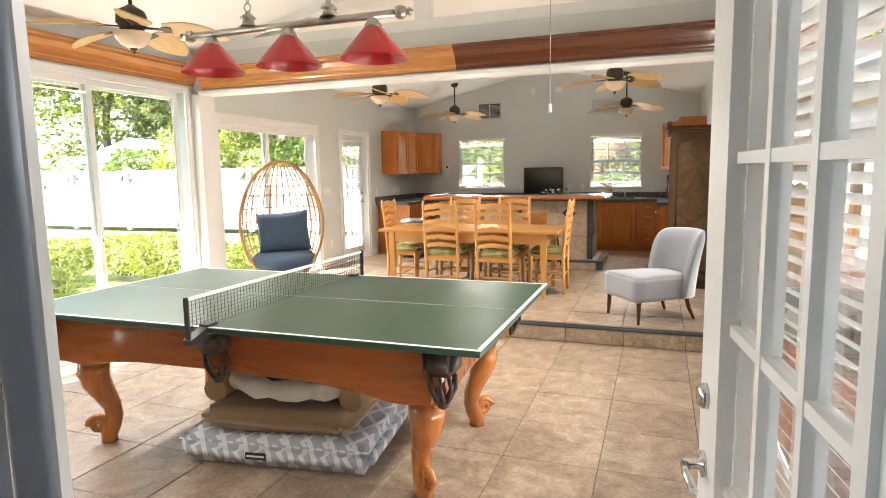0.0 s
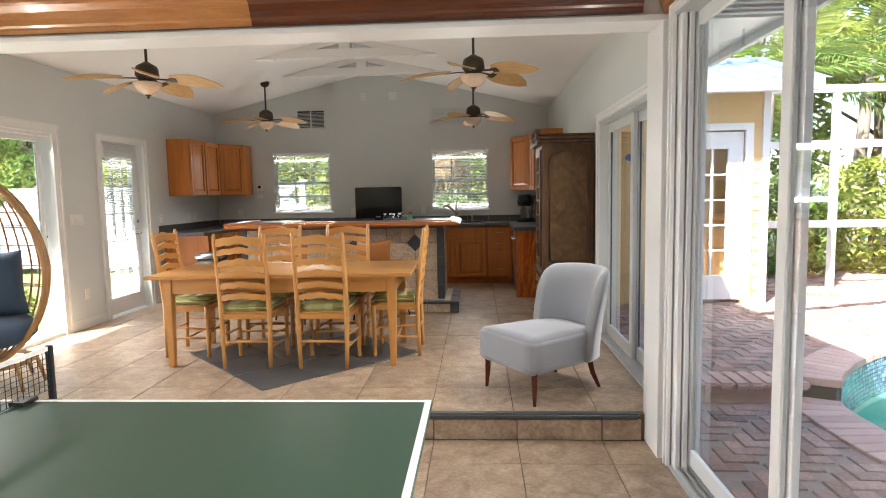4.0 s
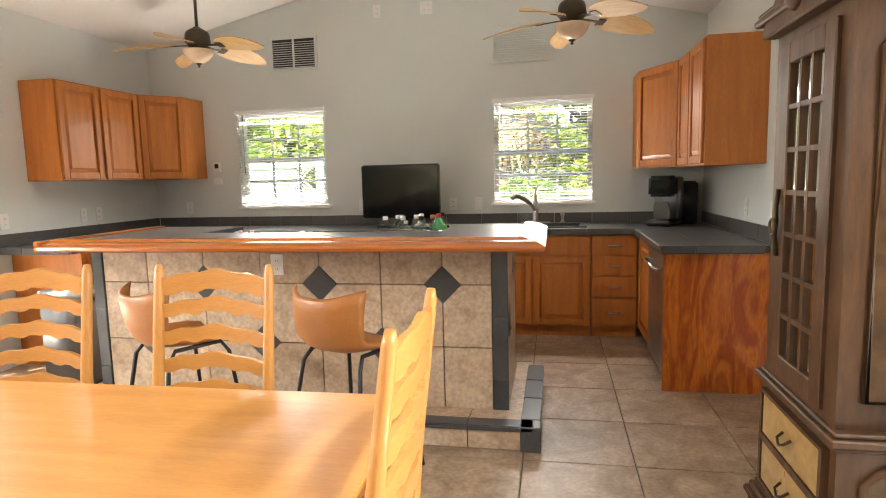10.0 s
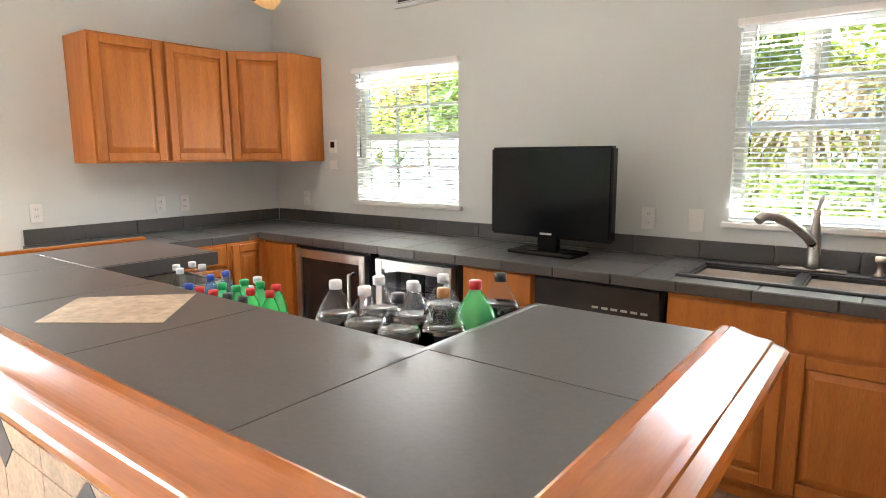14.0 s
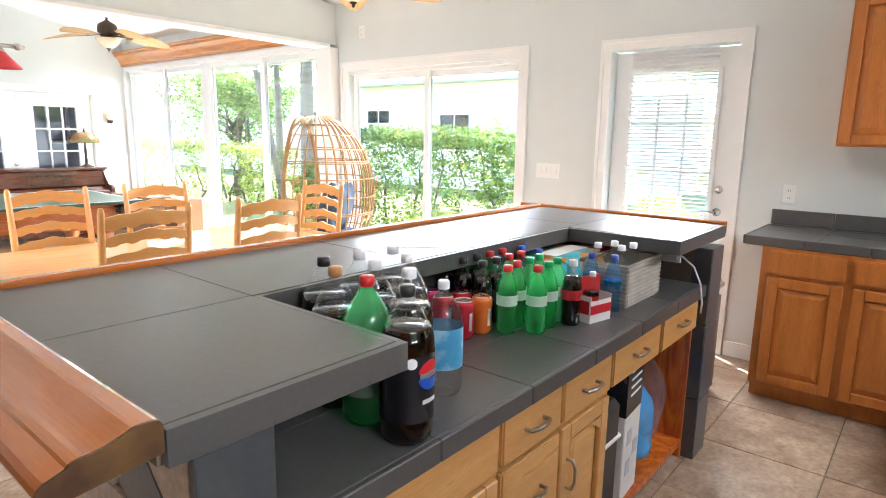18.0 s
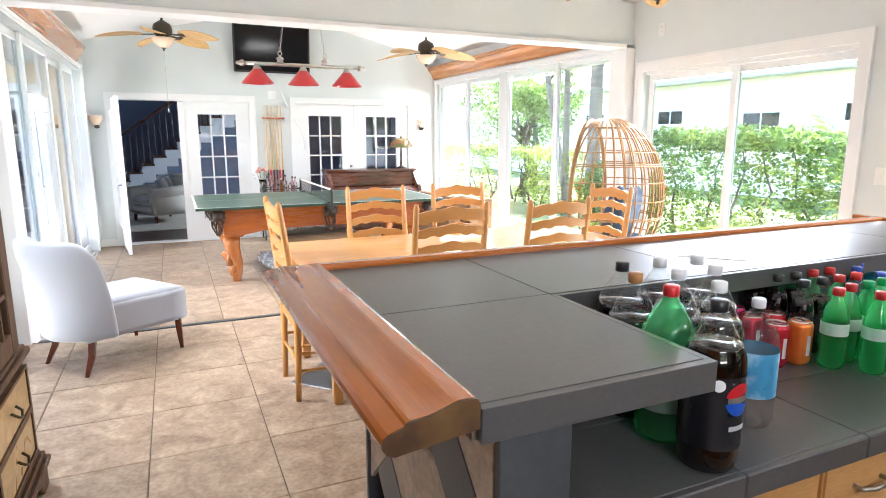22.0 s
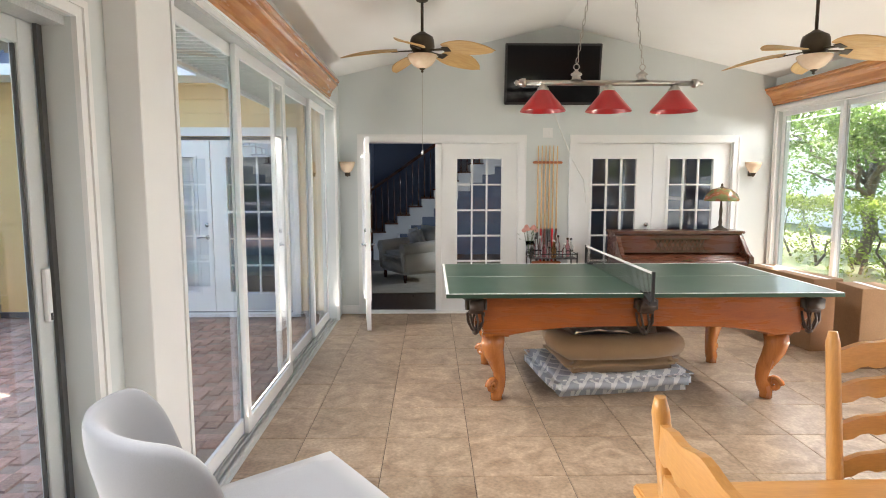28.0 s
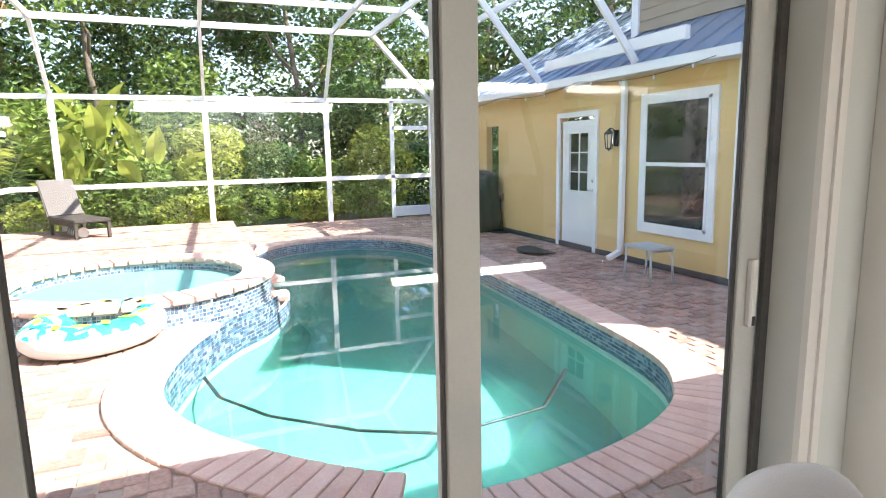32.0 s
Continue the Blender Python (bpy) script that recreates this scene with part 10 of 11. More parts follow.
# string lights under the eave of the house and along the screen
cord = thing("string_lights", (0, 0, 0), "string of small bulbs along the eave and the screen", "string lights")
run = [Vector((14.6, 10.0, 2.75)), Vector((14.6, 7.2, 2.78)), Vector((14.6, 4.5, 2.76)), Vector((14.6, 1.9, 2.78))]
run2 = [Vector((5.4, HY + 0.40, 2.60)), Vector((8.0, HY + 0.40, 2.60)), Vector((10.5, HY + 0.40, 2.58)), Vector((12.6, HY + 0.40, 2.60))]
for r in (run, run2):
    pts = []
    for a, b in zip(r, r[1:]):
        pts += [a.lerp(b, k / 8) - Vector((0, 0, 0.10 * math.sin(math.pi * k / 8))) for k in range(8)]
    pts.append(r[-1])
    part("cord", tube(pts, 0.005, 5), black_plastic, cord)
    for p in pts[1::2]:
        part("bulb", lathe([(0.008, 0), (0.016, -0.03), (0.012, -0.05), (0.0, -0.056)], 8, tuple(p)), plain_white, cord)

# ---- bar contents ----
def thin_plastic(name, tint, haze=0.0):
    """A thin clear or coloured shell: light passes straight through, the surface shines, a little haze glows with it."""
    m = bpy.data.materials.new(name)
    m.use_nodes = True
    t = m.node_tree
    tr = t.nodes.new("ShaderNodeBsdfTransparent")
    tr.inputs["Color"].default_value = (*tint, 1)
    tl = t.nodes.new("ShaderNodeBsdfTranslucent")
    tl.inputs["Color"].default_value = (*tint, 1)
    body = t.nodes.new("ShaderNodeMixShader")
    body.inputs[0].default_value = haze
    t.links.new(tr.outputs[0], body.inputs[1])
    t.links.new(tl.outputs[0], body.inputs[2])
    gl = t.nodes.new("ShaderNodeBsdfGlossy")
    gl.inputs["Roughness"].default_value = 0.06
    lw = t.nodes.new("ShaderNodeLayerWeight")
    lw.inputs["Blend"].default_value = 0.5
    rise = t.nodes.new("ShaderNodeMath")
    rise.operation = 'POWER'
    rise.inputs[1].default_value = 3.0
    t.links.new(lw.outputs["Facing"], rise.inputs[0])
    gain = t.nodes.new("ShaderNodeMath")
    gain.operation = 'MULTIPLY_ADD'
    gain.inputs[1].default_value, gain.inputs[2].default_value = 0.5, 0.035
    t.links.new(rise.outputs[0], gain.inputs[0])
    skin = t.nodes.new("ShaderNodeMixShader")
    t.links.new(gain.outputs[0], skin.inputs[0])
    t.links.new(body.outputs[0], skin.inputs[1])
    t.links.new(gl.outputs[0], skin.inputs[2])
    t.links.new(skin.outputs[0], t.nodes["Material Output"].inputs["Surface"])
    return m


pet = thin_plastic("pet", (0.94, 0.95, 0.95), 0.01)
pet_green = thin_plastic("pet_green", (0.42, 0.93, 0.56), 0.28)
pet_blue = thin_plastic("pet_blue", (0.55, 0.75, 0.95), 0.08)
cola = mat("cola", (0.004, 0.0022, 0.0015), (0.005, 0.003, 0.002), scale=3, fine=20, rough=0.05, coat=0.6)
water_clear = clear("water_clear", (0.98, 0.99, 1.0), 1.33)
cap_black = mat("cap_black", (0.02, 0.02, 0.022), (0.03, 0.03, 0.032), scale=20, fine=90, rough=0.4)
cap_white = mat("cap_white", (0.78, 0.78, 0.77), (0.70, 0.70, 0.80), scale=20, fine=90, rough=0.4)
cap_tan = mat("cap_tan", (0.45, 0.22, 0.08), (0.38, 0.18, 0.06), scale=20, fine=90, rough=0.4)
cap_red = mat("cap_red", (0.62, 0.03, 0.03), (0.52, 0.025, 0.03), scale=20, fine=90, rough=0.4)
cap_green = mat("cap_green", (0.02, 0.42, 0.12), (0.02, 0.34, 0.10), scale=20, fine=90, rough=0.4)
cap_blue = mat("cap_blue", (0.04, 0.10, 0.50), (0.03, 0.08, 0.42), scale=20, fine=90, rough=0.4)
label_black = mat("label_black", (0.012, 0.012, 0.016), (0.02, 0.02, 0.024), scale=14, fine=60, rough=0.25)
label_grey = mat("label_grey", (0.42, 0.45, 0.50), (0.36, 0.39, 0.44), scale=14, fine=60, rough=0.3)
label_blue = mat("label_blue", (0.10, 0.42, 0.72), (0.45, 0.68, 0.85), scale=14, fine=60, rough=0.3, sharp=0.05)
label_pale = mat("label_pale", (0.74, 0.80, 0.77), (0.55, 0.72, 0.63), scale=20, fine=60, rough=0.35, sharp=0.08)
label_red = mat("label_red", (0.55, 0.02, 0.03), (0.45, 0.018, 0.025), scale=14, fine=60, rough=0.3)
can_red = mat("can_red", (0.58, 0.03, 0.05), (0.48, 0.02, 0.04), scale=10, fine=60, rough=0.25, metal=0.5)
can_orange = mat("can_orange", (0.85, 0.24, 0.04), (0.75, 0.18, 0.03), scale=10, fine=60, rough=0.25, metal=0.5)
can_pink = mat("can_pink", (0.70, 0.05, 0.22), (0.60, 0.04, 0.18), scale=10, fine=60, rough=0.25, metal=0.5)
logo_blue = mat("logo_blue", (0.02, 0.09, 0.45), (0.02, 0.07, 0.38), scale=14, fine=60, rough=0.3)
basket_weave = mat("basket_weave", (0.42, 0.38, 0.33), (0.30, 0.27, 0.23), scale=14, fine=120, rough=0.85, stretch=(1, 1, 3), bump=0.8)
carton_white = mat("carton_white", (0.70, 0.69, 0.67), (0.62, 0.61, 0.60), scale=6, fine=60, rough=0.5)
pack_teal = mat("pack_teal", (0.05, 0.42, 0.50), (0.55, 0.25, 0.06), scale=16, fine=40, rough=0.3, sharp=0.04)
pack_red = mat("pack_red", (0.55, 0.06, 0.06), (0.30, 0.03, 0.10), scale=18, fine=40, rough=0.3, sharp=0.05)
film = thin_plastic("film", (0.90, 0.92, 0.94), 0.08)
LC = 0.976      # lower counter of the bar


def band(r, z0, z1, a0, a1, n=14):
    """A curved strip of label round an upright axis."""
    bm = bmesh.new()
    low = [bm.verts.new((r * math.cos(a0 + (a1 - a0) * k / n), r * math.sin(a0 + (a1 - a0) * k / n), z0)) for k in range(n + 1)]
    top = [bm.verts.new((v.co.x, v.co.y, z1)) for v in low]
    for k in range(n):
        bm.faces.new((low[k], low[k + 1], top[k + 1], top[k])).smooth = True
    bmesh.ops.solidify(bm, geom=bm.faces[:], thickness=-0.0008)
    return bm


def disc_mark(r, a, z, size, half=0):
    """A round mark wrapped on a bottle; half 1 or -1 keeps its upper or lower part."""
    bm = bmesh.new()
    columns = []
    for k in range(15):
        dy = -size * math.cos(math.pi * k / 14)
        reach = math.sqrt(max(size * size - dy * dy, 0.0))
        edge = 0.22 * size + 0.06 * size * math.sin(3 * dy / size)
        low, high = (edge, reach) if half > 0 else (-reach, -edge) if half < 0 else (-reach, reach)
        if high - low > 0.0004:
            columns.append([bm.verts.new((r * math.cos(a + dy / r), r * math.sin(a + dy / r), z + h)) for h in (low, high)])
    for p, q in zip(columns, columns[1:]):
        bm.faces.new((p[0], q[0], q[1], p[1]))
    bmesh.ops.remove_doubles(bm, verts=bm.verts, dist=0.0002)
    return bm


BIG = [(0.030, 0.0), (0.047, 0.004), (0.0535, 0.018), (0.054, 0.045), (0.0525, 0.06), (0.054, 0.075), (0.054, 0.196), (0.0525, 0.212), (0.047, 0.230), (0.037, 0.251), (0.025, 0.271), (0.0165, 0.283), (0.0135, 0.289), (0.0135, 0.296)]
SMALL = [(0.018, 0.0), (0.030, 0.004), (0.034, 0.016), (0.032, 0.045), (0.034, 0.07), (0.034, 0.135), (0.032, 0.155), (0.024, 0.185), (0.0135, 0.207), (0.012, 0.216)]


def bottle(at, size, shell, cap, liquid, fill, label_mat=None, lab=(0.075, 0.165), name="soda_bottle", label="", marks=0, turn=0.0):
    prof = BIG if size > 0.25 else SMALL
    k = size / (prof[-1][1] + 0.016)
    b = thing(name, (at[0], at[1], at[2] if len(at) > 2 else LC), label, "bottle", "bottles on the bar", turn)
    pr = [(r * k, z * k) for r, z in prof]
    part("cap", lathe([(0.0135 * k, pr[-1][1] - 0.006), (0.0155 * k, pr[-1][1] - 0.005), (0.0155 * k, size - 0.002), (0.013 * k, size), (0.0, size)], 14), cap, b)
    if liquid:
        zs = fill * size
        low, top = [], []
        for (ra, za), (rb, zb) in zip(pr, pr[1:]):
            if za <= zs:
                low.append((ra, za))
            if za < zs <= zb:
                rs = ra + (rb - ra) * (zs - za) / (zb - za)
                low += [(rs, zs), (0.0, zs + 0.0003)]
                top.append((rs, zs))
            if zb > zs:
                top.append((rb, zb))
        part("bottle_body", lathe(low, 24), liquid, b, "full of dark cola")
        part("shoulder", lathe(top, 24, close=False), shell, b, "clear plastic shoulder")
    else:
        part("bottle_body", lathe(pr, 24), shell, b)
    if label_mat:
        r = max(p[0] for p in pr) + 0.0009
        part("label", band(r, lab[0] * k, lab[1] * k, 0, TAU, 24), label_mat, b)
        if marks:
            a = radians(marks)
            part("red_mark", disc_mark(r + 0.0015, a, 0.145 * k, 0.03 * k, 1), label_red, b)
            part("white_mark", band(r + 0.0012, 0.139 * k, 0.151 * k, a - 0.45, a + 0.45), plain_white, b)
            part("blue_mark", disc_mark(r + 0.0015, a, 0.145 * k, 0.03 * k, -1), logo_blue, b)
            part("seal", disc_mark(r + 0.0012, a - 0.75, 0.172 * k, 0.011 * k), plain_white, b)
            part("lettering", band(r + 0.0014, 0.088 * k, 0.097 * k, a - 0.35, a + 0.35), plain_white, b)
    return b


cola_words = "two-litre bottle of dark cola on the bar counter"
for at, cap, fill in (((-0.862, 9.575), cap_black, 0.73), ((-0.812, 9.676), cap_tan, 0.71), ((-0.972, 9.580), cap_white, 0.73), ((-0.918, 9.692), cap_white, 0.73),
                      ((-1.082, 9.590), cap_white, 0.73), ((-1.030, 9.690), cap_white, 0.73)):
    bottle(at, 0.318, pet, cap, cola, fill, label_black, (0.075, 0.165), label=cola_words)
bottle((-0.800, 9.790), 0.318, pet_green, cap_red, None, 0.7, label_pale, (0.07, 0.13), label="two-litre green lemonade bottle with a red cap")
bottle((-0.912, 9.806), 0.318, pet, cap_white, cola, 0.75, label_grey, (0.075, 0.185), label="two-litre cola bottle with a silver label", marks=95)
bottle((-0.800, 9.905), 0.318, pet, cap_black, cola, 0.75, label_black, (0.05, 0.185), label="large cola bottle with black label and round mark", marks=95)
bottle((-1.015, 9.82), 0.275, pet, cap_white, None, 0.7, label_blue, (0.08, 0.19), label="tall clear bottle with a light blue label")
for i, (x, y) in enumerate(((-1.60, 9.50), (-1.53, 9.50), (-1.605, 9.575), (-1.53, 9.575), (-1.61, 9.65), (-1.535, 9.65))):
    bottle((x + 0.05, y - 0.055), 0.218, pet, cap_black, cola, 0.76, label_black, (0.075, 0.125), label="small bottle of dark cola with a black cap")
for i, (x, y) in enumerate(((-1.755, 9.50), (-1.68, 9.50), (-1.755, 9.575), (-1.68, 9.575), (-1.76, 9.65), (-1.685, 9.65))):
    bottle((x + 0.05, y - 0.055), 0.218, pet_green if i % 2 else pet, cap_red, None if i % 2 else cola, 0.62, label_pale if i % 2 else label_red, (0.08, 0.12), label="small soda bottle with a red cap")
for x, y, c in ((-1.61, 9.73, cap_red), (-1.535, 9.745, cap_red), (-1.595, 9.815, cap_red), (-1.755, 9.725, cap_green), (-1.685, 9.73, cap_green), (-1.745, 9.80, cap_green), (-1.672, 9.81, cap_green)):
    bottle((x + 0.05, y - 0.055), 0.218, pet_green, c, None, 0.66, label_pale, (0.10, 0.135), label="small green lemonade bottle with a pale label")
bottle((-1.70, 9.80), 0.218, pet, cap_white, cola, 0.76, label_red, (0.095, 0.13), label="small cola bottle with a red and white label")
for x, y in ((-1.83, 9.51), (-1.84, 9.585), (-1.83, 9.66), (-1.905, 9.55)):
    bottle((x + 0.03, y - 0.05), 0.215, pet, cap_blue, None, 0.8, label_blue, (0.08, 0.13), name="water_bottle", label="small clear water bottle with a blue cap")


def can(at, material, label):
    c = thing("soda_can", (at[0] - 0.065, at[1] - 0.07, LC), label, "can", "cans on the bar")
    part("can_body", lathe([(0.024, 0), (0.0285, 0.006), (0.033, 0.014), (0.033, 0.106), (0.029, 0.118)], 20), material, c)
    part("lid", lathe([(0.029, 0.118), (0.0275, 0.1215), (0.026, 0.118), (0.0, 0.1175)], 20, close=False), chrome, c)
    part("pull_tab", box(-0.007, 0.007, -0.011, 0.011, 0.118, 0.1205, 0.0008), chrome, c)
    part("lettering", band(0.0336, 0.03, 0.085, 1.25, 1.6, 6), plain_white, c)


for at, m, w in (((-1.29, 9.69), can_red, "red soda can with white lettering"), ((-1.37, 9.70), can_orange, "orange soda can on the bar"), ((-1.29, 9.61), can_red, "red soda can with white lettering"),
                 ((-1.24, 9.53), can_pink, "pink soda can on the bar"), ((-1.37, 9.62), can_red, "red soda can with white lettering"), ((-1.32, 9.53), can_pink, "pink soda can on the bar")):
    can(at, m, w)

sixpack = thing("drink_carton", (-1.81, 9.81, LC), "red and white cardboard drink carrier with a small cola bottle", "carton", turn=-12)
part("tray", boxes((-0.055, 0.055, -0.05, 0.05, 0, 0.004), (-0.055, -0.051, -0.05, 0.05, 0.004, 0.09), (0.051, 0.055, -0.05, 0.05, 0.004, 0.09), (-0.051, 0.051, -0.05, -0.046, 0.004, 0.12), (-0.051, 0.051, 0.046, 0.05, 0.004, 0.075)), carton_white, sixpack)
part("red_band", boxes((-0.054, 0.054, 0.0505, 0.052, 0.03, 0.06), (0.0555, 0.057, -0.045, 0.045, 0.03, 0.075)), label_red, sixpack)
part("handle_panel", box(-0.052, 0.052, -0.003, 0.003, 0.08, 0.15, 0.001), label_red, sixpack)
bottle((-1.785, 9.83, LC + 0.005), 0.165, pet, cap_white, cola, 0.6, label_red, (0.09, 0.12), label="small cola bottle standing in a carton")

basket = thing("storage_basket", (-2.16, 9.77, LC), "grey woven basket holding clear water bottles", "basket")
for nm, b in (("basket_side", (-0.15, 0.15, 0.085, 0.095, 0.004, 0.15)), ("basket_side", (-0.15, 0.15, -0.095, -0.085, 0.004, 0.15)), ("basket_end", (-0.16, -0.15, -0.095, 0.095, 0.004, 0.155)), ("basket_end", (0.15, 0.16, -0.095, 0.095, 0.004, 0.155)), ("basket_floor", (-0.16, 0.16, -0.095, 0.095, 0, 0.005))):
    part(nm, box(*b, 0.003), basket_weave, basket)
for k in range(9):
    part("weave_rib", boxes((-0.158, 0.158, 0.095, 0.0985, 0.012 + k * 0.0155, 0.020 + k * 0.0155), (0.1605, 0.164, -0.093, 0.093, 0.012 + k * 0.0155, 0.020 + k * 0.0155), bevel=0.0015), basket_weave, basket)
part("rim", tube([(-0.158, -0.093, 0.155), (0.158, -0.093, 0.155), (0.158, 0.093, 0.155), (-0.158, 0.093, 0.155)], 0.006, 6, True), basket_weave, basket)
for x, y in ((-2.05, 9.72), (-2.055, 9.81), (-2.13, 9.75), (-2.14, 9.82)):
    bottle((x, y, LC + 0.006), 0.215, pet, cap_white, None, 0.75, None, name="water_bottle", label="clear water bottle with a white cap standing in a basket")
for x, y in ((-1.92, 9.76), (-1.94, 9.835)):
    bottle((x, y), 0.205, pet_blue, cap_blue, None, 0.8, label_blue, (0.09, 0.13), name="water_bottle", label="bluish water bottle beside the basket")
for nm, at, sz, m, w in (("drink_pack", (-2.05, 9.565), (0.30, 0.25, 0.17), pack_teal, "teal and orange printed multipack of drinks"), ("drink_pack", (-2.36, 9.56), (0.24, 0.22, 0.16), pack_red, "red printed multipack of drinks")):
    d = thing(nm, (at[0], at[1], LC), w, "drink pack", "drink packs on the bar")
    part("wrap", roundbox(-sz[0] / 2, sz[0] / 2, -sz[1] / 2, sz[1] / 2, 0, sz[2], 0.02, 3), m, d)
    part("print_band", box(-sz[0] / 2 + 0.02, sz[0] / 2 - 0.02, -0.03, 0.05, sz[2], sz[2] + 0.002, 0.0005), carton_white, d)

# loose cable and outlet by the far pillar of the bar
outlet = thing("outlet_plate", (-2.585, 9.80, 1.09), "white double outlet under the bar ledge", "outlet", turn=90)
part("plate", box(-0.06, 0.06, -0.004, 0.004, -0.035, 0.04, 0.003), trim_white, outlet)
for s in (-1, 1):
    part("socket", box(s * 0.028 - 0.012, s * 0.028 + 0.012, -0.006, 0.006, -0.016, 0.018, 0.002), cap_white, outlet)
solid("power_cord", tube([(-2.57, 9.83, 1.09), (-2.52, 9.88, 1.10), (-2.47, 9.95, 1.07), (-2.44, 9.99, 1.01), (-2.45, 10.0, 0.93), (-2.48, 9.99, 0.88)], 0.004, 6), cap_white, "white power cord hanging over the counter edge", "cord")

# open bay of the bar
BZ = U + 0.115
bin_ = thing("waste_bin", (-1.80, 9.80, BZ), "black bin with a white liner in the bar's open bay", "bin")
part("bin_body", boxes((-0.07, 0.07, -0.13, 0.13, 0, 0.42), bevel=0.02), black_plastic, bin_)
part("liner", boxes((-0.075, 0.075, -0.135, 0.135, 0.27, 0.29), bevel=0.006), plain_white, bin_)
pbox = thing("product_box", (-1.975, 9.79, BZ), "tall white and black printed product box", "box", turn=4)
part("carton", box(-0.085, 0.085, -0.14, 0.14, 0, 0.53, 0.003), carton_white, pbox)
part("black_panel", boxes((-0.0855, 0.0855, -0.1405, 0.1405, 0.33, 0.531)), label_black, pbox)
for k in range(4):
    part("printed_bar", box(-0.06, 0.05, 0.141, 0.1425, 0.40 + k * 0.03, 0.408 + k * 0.03, 0), plain_white, pbox)
for x, z in ((-0.04, 0.18), (0.03, 0.24), (0.03, 0.12)):
    part("printed_picture", box(x - 0.025, x + 0.025, 0.1405, 0.142, z - 0.03, z + 0.03, 0.002), label_grey, pbox)
jug = thing("water_jug", (-2.28, 9.80, BZ), "blue plastic water jug in a clear bag", "jug", turn=25)
part("jug_body", lathe([(0.06, 0), (0.098, 0.012), (0.10, 0.05), (0.096, 0.08), (0.10, 0.11), (0.10, 0.20), (0.088, 0.25), (0.045, 0.30), (0.028, 0.315), (0.028, 0.34)], 22), mat("jug_blue", (0.06, 0.30, 0.62), (0.10, 0.38, 0.80), scale=9, fine=30, rough=0.15), jug)
part("cap", lathe([(0.032, 0.335), (0.032, 0.365), (0.0, 0.366)], 16), plain_white, jug)
rnd = random.Random(5)
bag = bmesh.new()
bmesh.ops.create_icosphere(bag, subdivisions=3, radius=1)
for v in bag.verts:
    s = 1 + 0.10 * math.sin(9 * v.co.x + 5 * v.co.z) * math.sin(8 * v.co.y) + rnd.uniform(-0.05, 0.05)
    v.co = Vector((v.co.x * 0.135 * s, v.co.y * 0.135 * s, 0.24 + v.co.z * 0.215 * s))
part("plastic_bag", bag, film, jug, "crumpled clear plastic bag")


# ---- tiles and pavers, piece by piece ----


def tile_mesh(name, w, d, t, material, b=0.003):
    bm = bmesh.new()
    x, y = w / 2, d / 2
    lo = [bm.verts.new(p) for p in ((-x, -y, -t), (x, -y, -t), (x, y, -t), (-x, y, -t))]
    mi = [bm.verts.new(p) for p in ((-x, -y, -b), (x, -y, -b), (x, y, -b), (-x, y, -b))]
    hi = [bm.verts.new(p) for p in ((-x + b, -y + b, 0), (x - b, -y + b, 0), (x - b, y - b, 0), (-x + b, y - b, 0))]
    for a, c in ((lo, mi), (mi, hi)):
        for k in range(4):
            bm.faces.new((a[k], a[(k + 1) % 4], c[(k + 1) % 4], c[k]))
    bm.faces.new(hi)
    return mesh_of(name, bm, material)


TILE_CACHE = {}


def lay_tiles(x0, x1, y0, y1, z, px, py, ox, oy, material, parent, gap=0.005, name="tile"):
    xs = sorted({x0, x1, *[ox + k * px for k in range(-40, 60) if x0 + 0.02 < ox + k * px < x1 - 0.02]})
    ys = sorted({y0, y1, *[oy + k * py for k in range(-60, 80) if y0 + 0.02 < oy + k * py < y1 - 0.02]})
    rnd = random.Random(5)
    for a, b in zip(xs, xs[1:]):
        for c, d in zip(ys, ys[1:]):
            key = (round(b - a, 3), round(d - c, 3), material.name)
            if key not in TILE_CACHE:
                TILE_CACHE[key] = tile_mesh(name, b - a - gap, d - c - gap, 0.012, material)
            ob = new(name, TILE_CACHE[key])
            ob.parent = parent
            ob.matrix_basis = pose((a + b) / 2, (c + d) / 2, z + rnd.uniform(-0.0008, 0.0008))


floor_lo, floor_up = bpy.data.objects["floor_lower"], bpy.data.objects["floor_upper"]
lay_tiles(XL, XR, YB + 0.012, 5.845, 0.0, 0.517, 0.510, -0.232, 4.50, floor_tile, floor_lo)
lay_tiles(XL, XE, 5.90, YK, U, 0.519, 0.513, -0.252, 6.872, floor_tile, floor_up)
# risers of the step
for k in range(-8, 3):
    a, b = max(-0.232 + k * 0.517, XL + 0.12), min(-0.232 + (k + 1) * 0.517, XR - 0.06)
    if b - a > 0.03:
        part("riser_tile", box(a + 0.003, b - 0.003, 5.845, 5.862, 0.002, U - 0.036, 0.002), floor_tile, floor_lo)
# slate diamond under the dining table
me = tile_mesh("slate_tile", 0.478, 0.478, 0.008, slate)
for i in range(3):
    for j in range(3):
        u, v = (i - 1) * 0.483, (j - 1) * 0.483
        ob = new("slate_tile", me)
        ob.parent = floor_up
        c = math.sqrt(0.5)
        ob.matrix_basis = pose(-1.475 + (u - v) * c, 7.29 + (u + v) * c, U + 0.005, 0, 0, 45)

# herringbone pavers
def herringbone(x0, x1, y0, y1, w=0.105):
    rows = []
    n = int(max(x1 - x0, y1 - y0) / w) + 8
    for i in range(-n, n):
        for j in range(-n, n):
            k = (i + j) % 4
            bx, by = x0 + i * w, y0 + j * w
            if k == 0:
                rows.append((bx + w, by + w / 2, 2 * w, w))
            elif k == 2:
                pass
    return rows


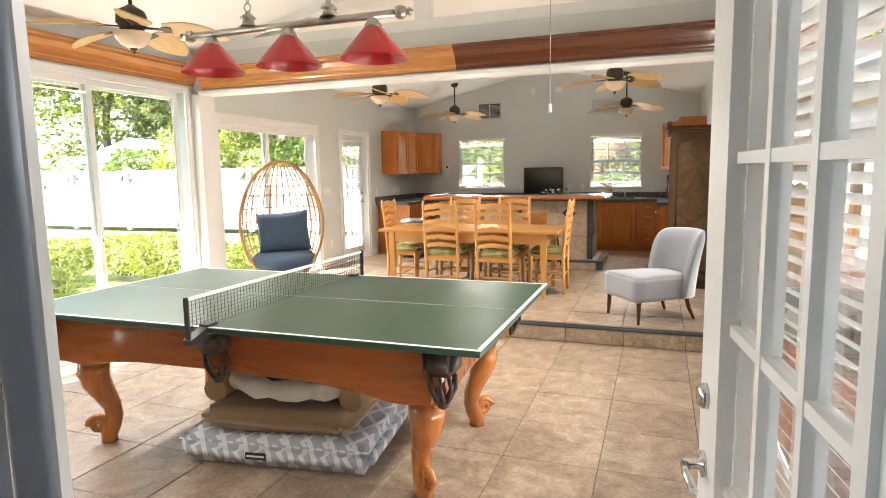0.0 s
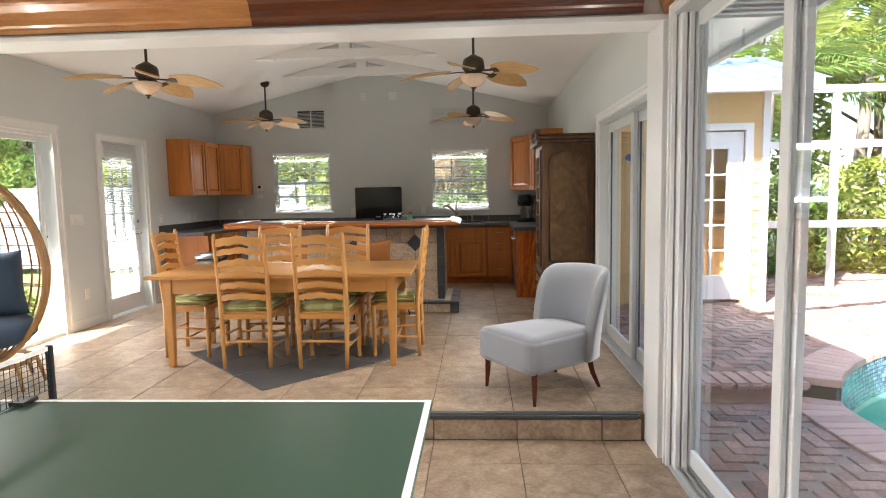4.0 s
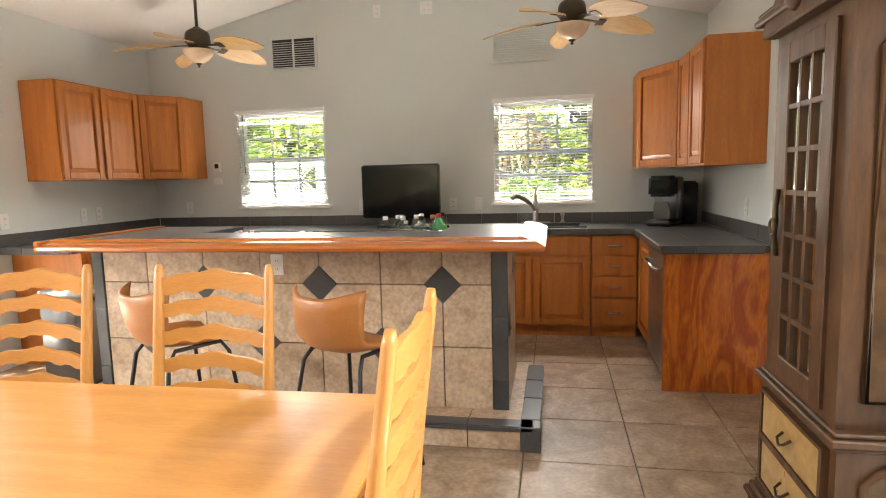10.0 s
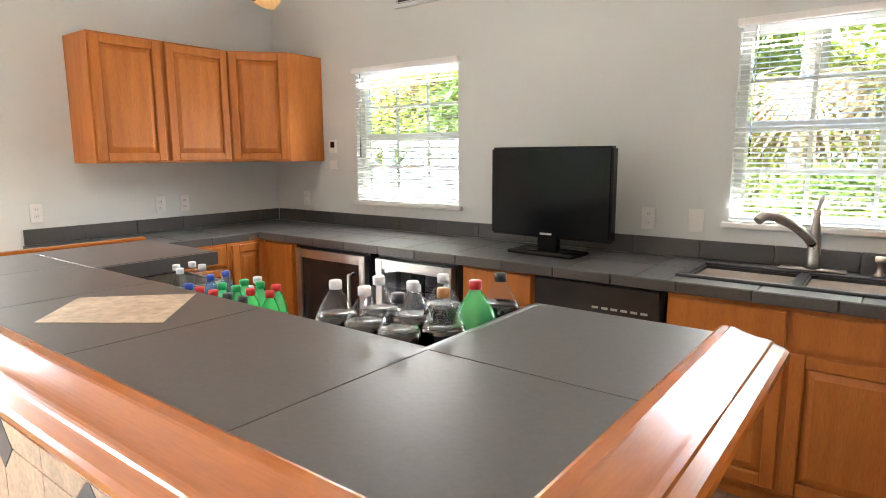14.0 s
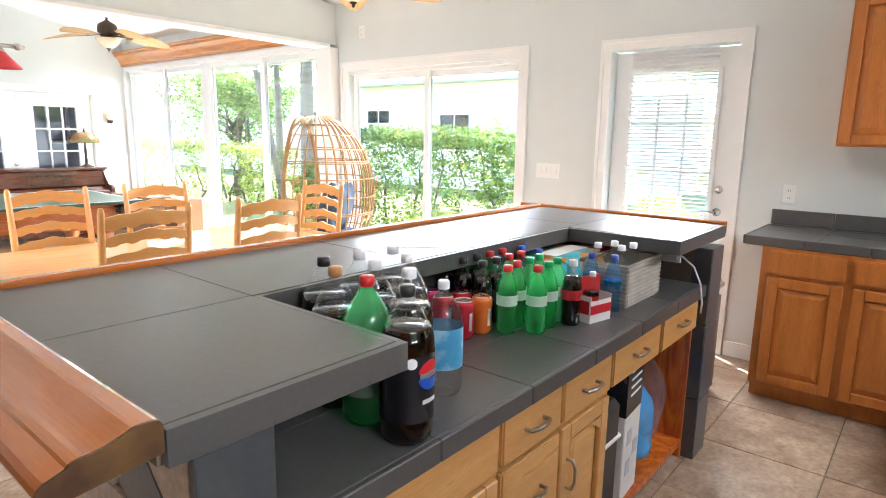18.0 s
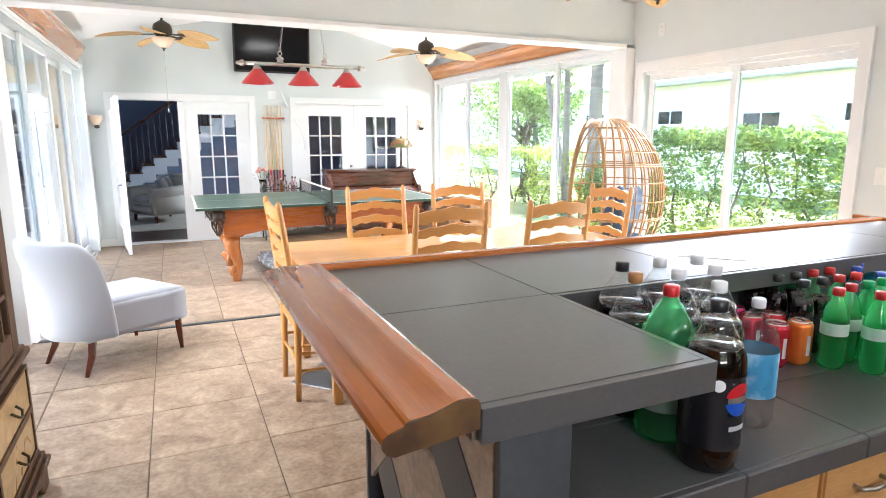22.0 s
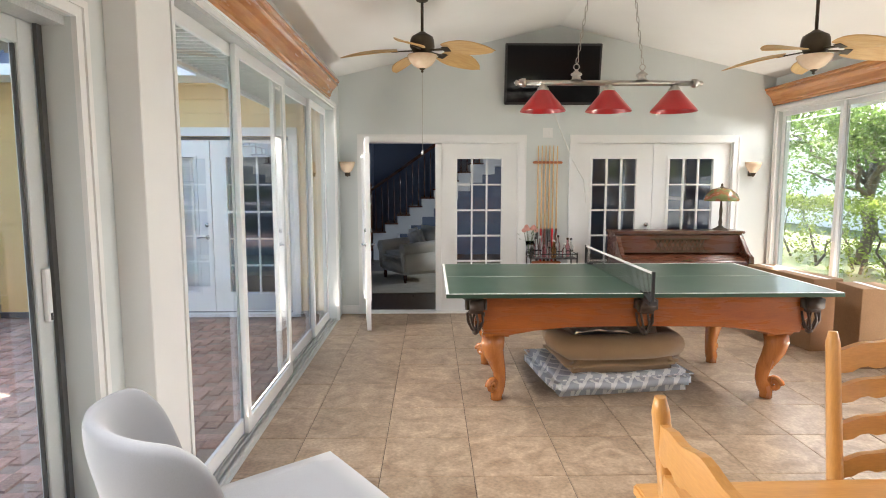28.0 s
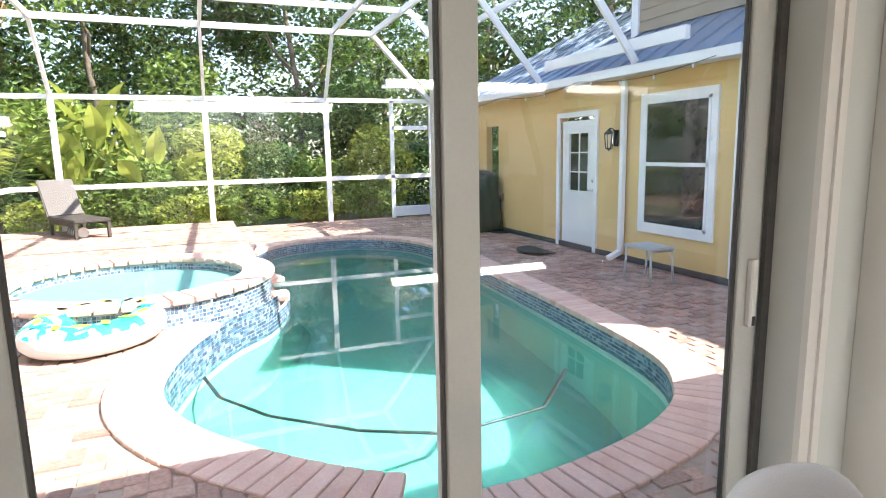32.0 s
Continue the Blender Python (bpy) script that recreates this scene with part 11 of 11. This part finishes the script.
def paver_cells(x0, x1, y0, y1, w=0.105):
    """Herringbone of two-to-one bricks on a square grid."""
    nx, ny = int((x1 - x0) / w) + 2, int((y1 - y0) / w) + 2
    for j in range(-2, ny):
        for i in range(-2, nx):
            m = (i - j) % 4
            if m == 0:
                yield x0 + (i + 1) * w, y0 + (j + 0.5) * w, 2 * w, w
            elif m == 3:
                yield x0 + (i + 0.5) * w, y0 + (j + 0.0) * w, w, 2 * w


rest, near = [], []
rnd = random.Random(9)
for low_, z, ya, yb, parent in ((True, G, 0.84, 6.66, pavement_low), (False, GU, 6.74, PY1, pavement_up)):
    for cx, cy, lx, ly in paver_cells(PX0 + 0.1, 14.9, ya + 0.1, yb - 0.1):
        if cx - lx / 2 < PX0 or cy - ly / 2 < ya or cy + ly / 2 > yb or cx > 14.9:
            continue
        if cx > 5.2 and cy < HY + 0.1:
            continue
        if cx > 2.2 and inside_pool(cx, cy, 0.36):
            continue
        if (cx - SPA[0]) ** 2 + (cy - SPA[1]) ** 2 < (SR + 0.1) ** 2:
            continue
        zz = z + rnd.uniform(-0.003, 0.002)
        stretch_near = (2.9 < cy < 4.6 and cx < 2.6) if low_ else (cy < 7.9 and cx < 3.2)
        if stretch_near and sum(1 for q in near if q[5] is parent) < 280:
            near.append((cx, cy, lx, ly, zz, parent))
        else:
            rest.append((cx, cy, lx, ly, zz, parent))
pm = {True: tile_mesh("paver", 0.205, 0.099, 0.03, paver, 0.006), False: tile_mesh("paver", 0.099, 0.205, 0.03, paver, 0.006)}
for cx, cy, lx, ly, zz, parent in near:
    ob = new("paver", pm[lx > ly])
    ob.parent = parent
    ob.matrix_basis = pose(cx, cy, zz, rnd.uniform(-0.6, 0.6), rnd.uniform(-0.6, 0.6), 0)
for parent in (pavement_low, pavement_up):
    verts, faces = [], []
    for cx, cy, lx, ly, zz, p in rest:
        if p is not parent:
            continue
        k = len(verts)
        hx, hy, b = lx / 2 - 0.003, ly / 2 - 0.003, 0.006
        verts += [(cx - hx, cy - hy, zz - 0.02), (cx + hx, cy - hy, zz - 0.02), (cx + hx, cy + hy, zz - 0.02), (cx - hx, cy + hy, zz - 0.02),
                  (cx - hx + b, cy - hy + b, zz), (cx + hx - b, cy - hy + b, zz), (cx + hx - b, cy + hy - b, zz), (cx - hx + b, cy + hy - b, zz)]
        faces += [(k + 4, k + 5, k + 6, k + 7), (k, k + 1, k + 5, k + 4), (k + 1, k + 2, k + 6, k + 5), (k + 2, k + 3, k + 7, k + 6), (k + 3, k, k + 4, k + 7)]
    me = bpy.data.meshes.new("pavers")
    me.from_pydata(verts, [], faces)
    me.materials.append(paver_rest)
    ob = new("pavers", me)
    ob.parent = parent
    tagged(ob, kind="stuff")

# coping bricks round the pool
coping = structure("pool_coping", boxes((3.0, 3.01, 6.9, 6.91, GU - 0.06, GU - 0.05)), coping_brick, "pink brick coping round the pool")
length = [0.0]
for a, b in zip(edge, edge[1:] + edge[:1]):
    length.append(length[-1] + (b - a).length)
count = int(length[-1] / 0.105)


def along(s):
    s = s % length[-1]
    for i in range(n_e):
        if length[i + 1] >= s:
            t = (s - length[i]) / (length[i + 1] - length[i])
            a, b = edge[i], edge[(i + 1) % n_e]
            return a.lerp(b, t), outn[i].lerp(outn[(i + 1) % n_e], t).normalized()


for k in range(count):
    (p, pn), (q, qn) = along(length[-1] * (k + 0.04) / count), along(length[-1] * (k + 0.96) / count)
    c = p + pn * 0.15
    if (c - Vector(SPA)).length < SR:
        continue
    o = [tuple(p - pn * 0.03), tuple(q - qn * 0.03), tuple(q + qn * 0.32), tuple(p + pn * 0.32)]
    z = GU if upper(c.x, c.y) else G
    part("coping_brick", prism(o, 0.06, 'z', z - 0.045, 0.006), coping_brick, coping)
# bullnose bricks on the terrace step
for k in range(11):
    x = PX0 + 0.02 + k * 0.108
    part("step_brick", box(x, x + 0.103, 6.62, 6.93, GU - 0.05, GU + 0.006, 0.015, 2), coping_brick, coping)
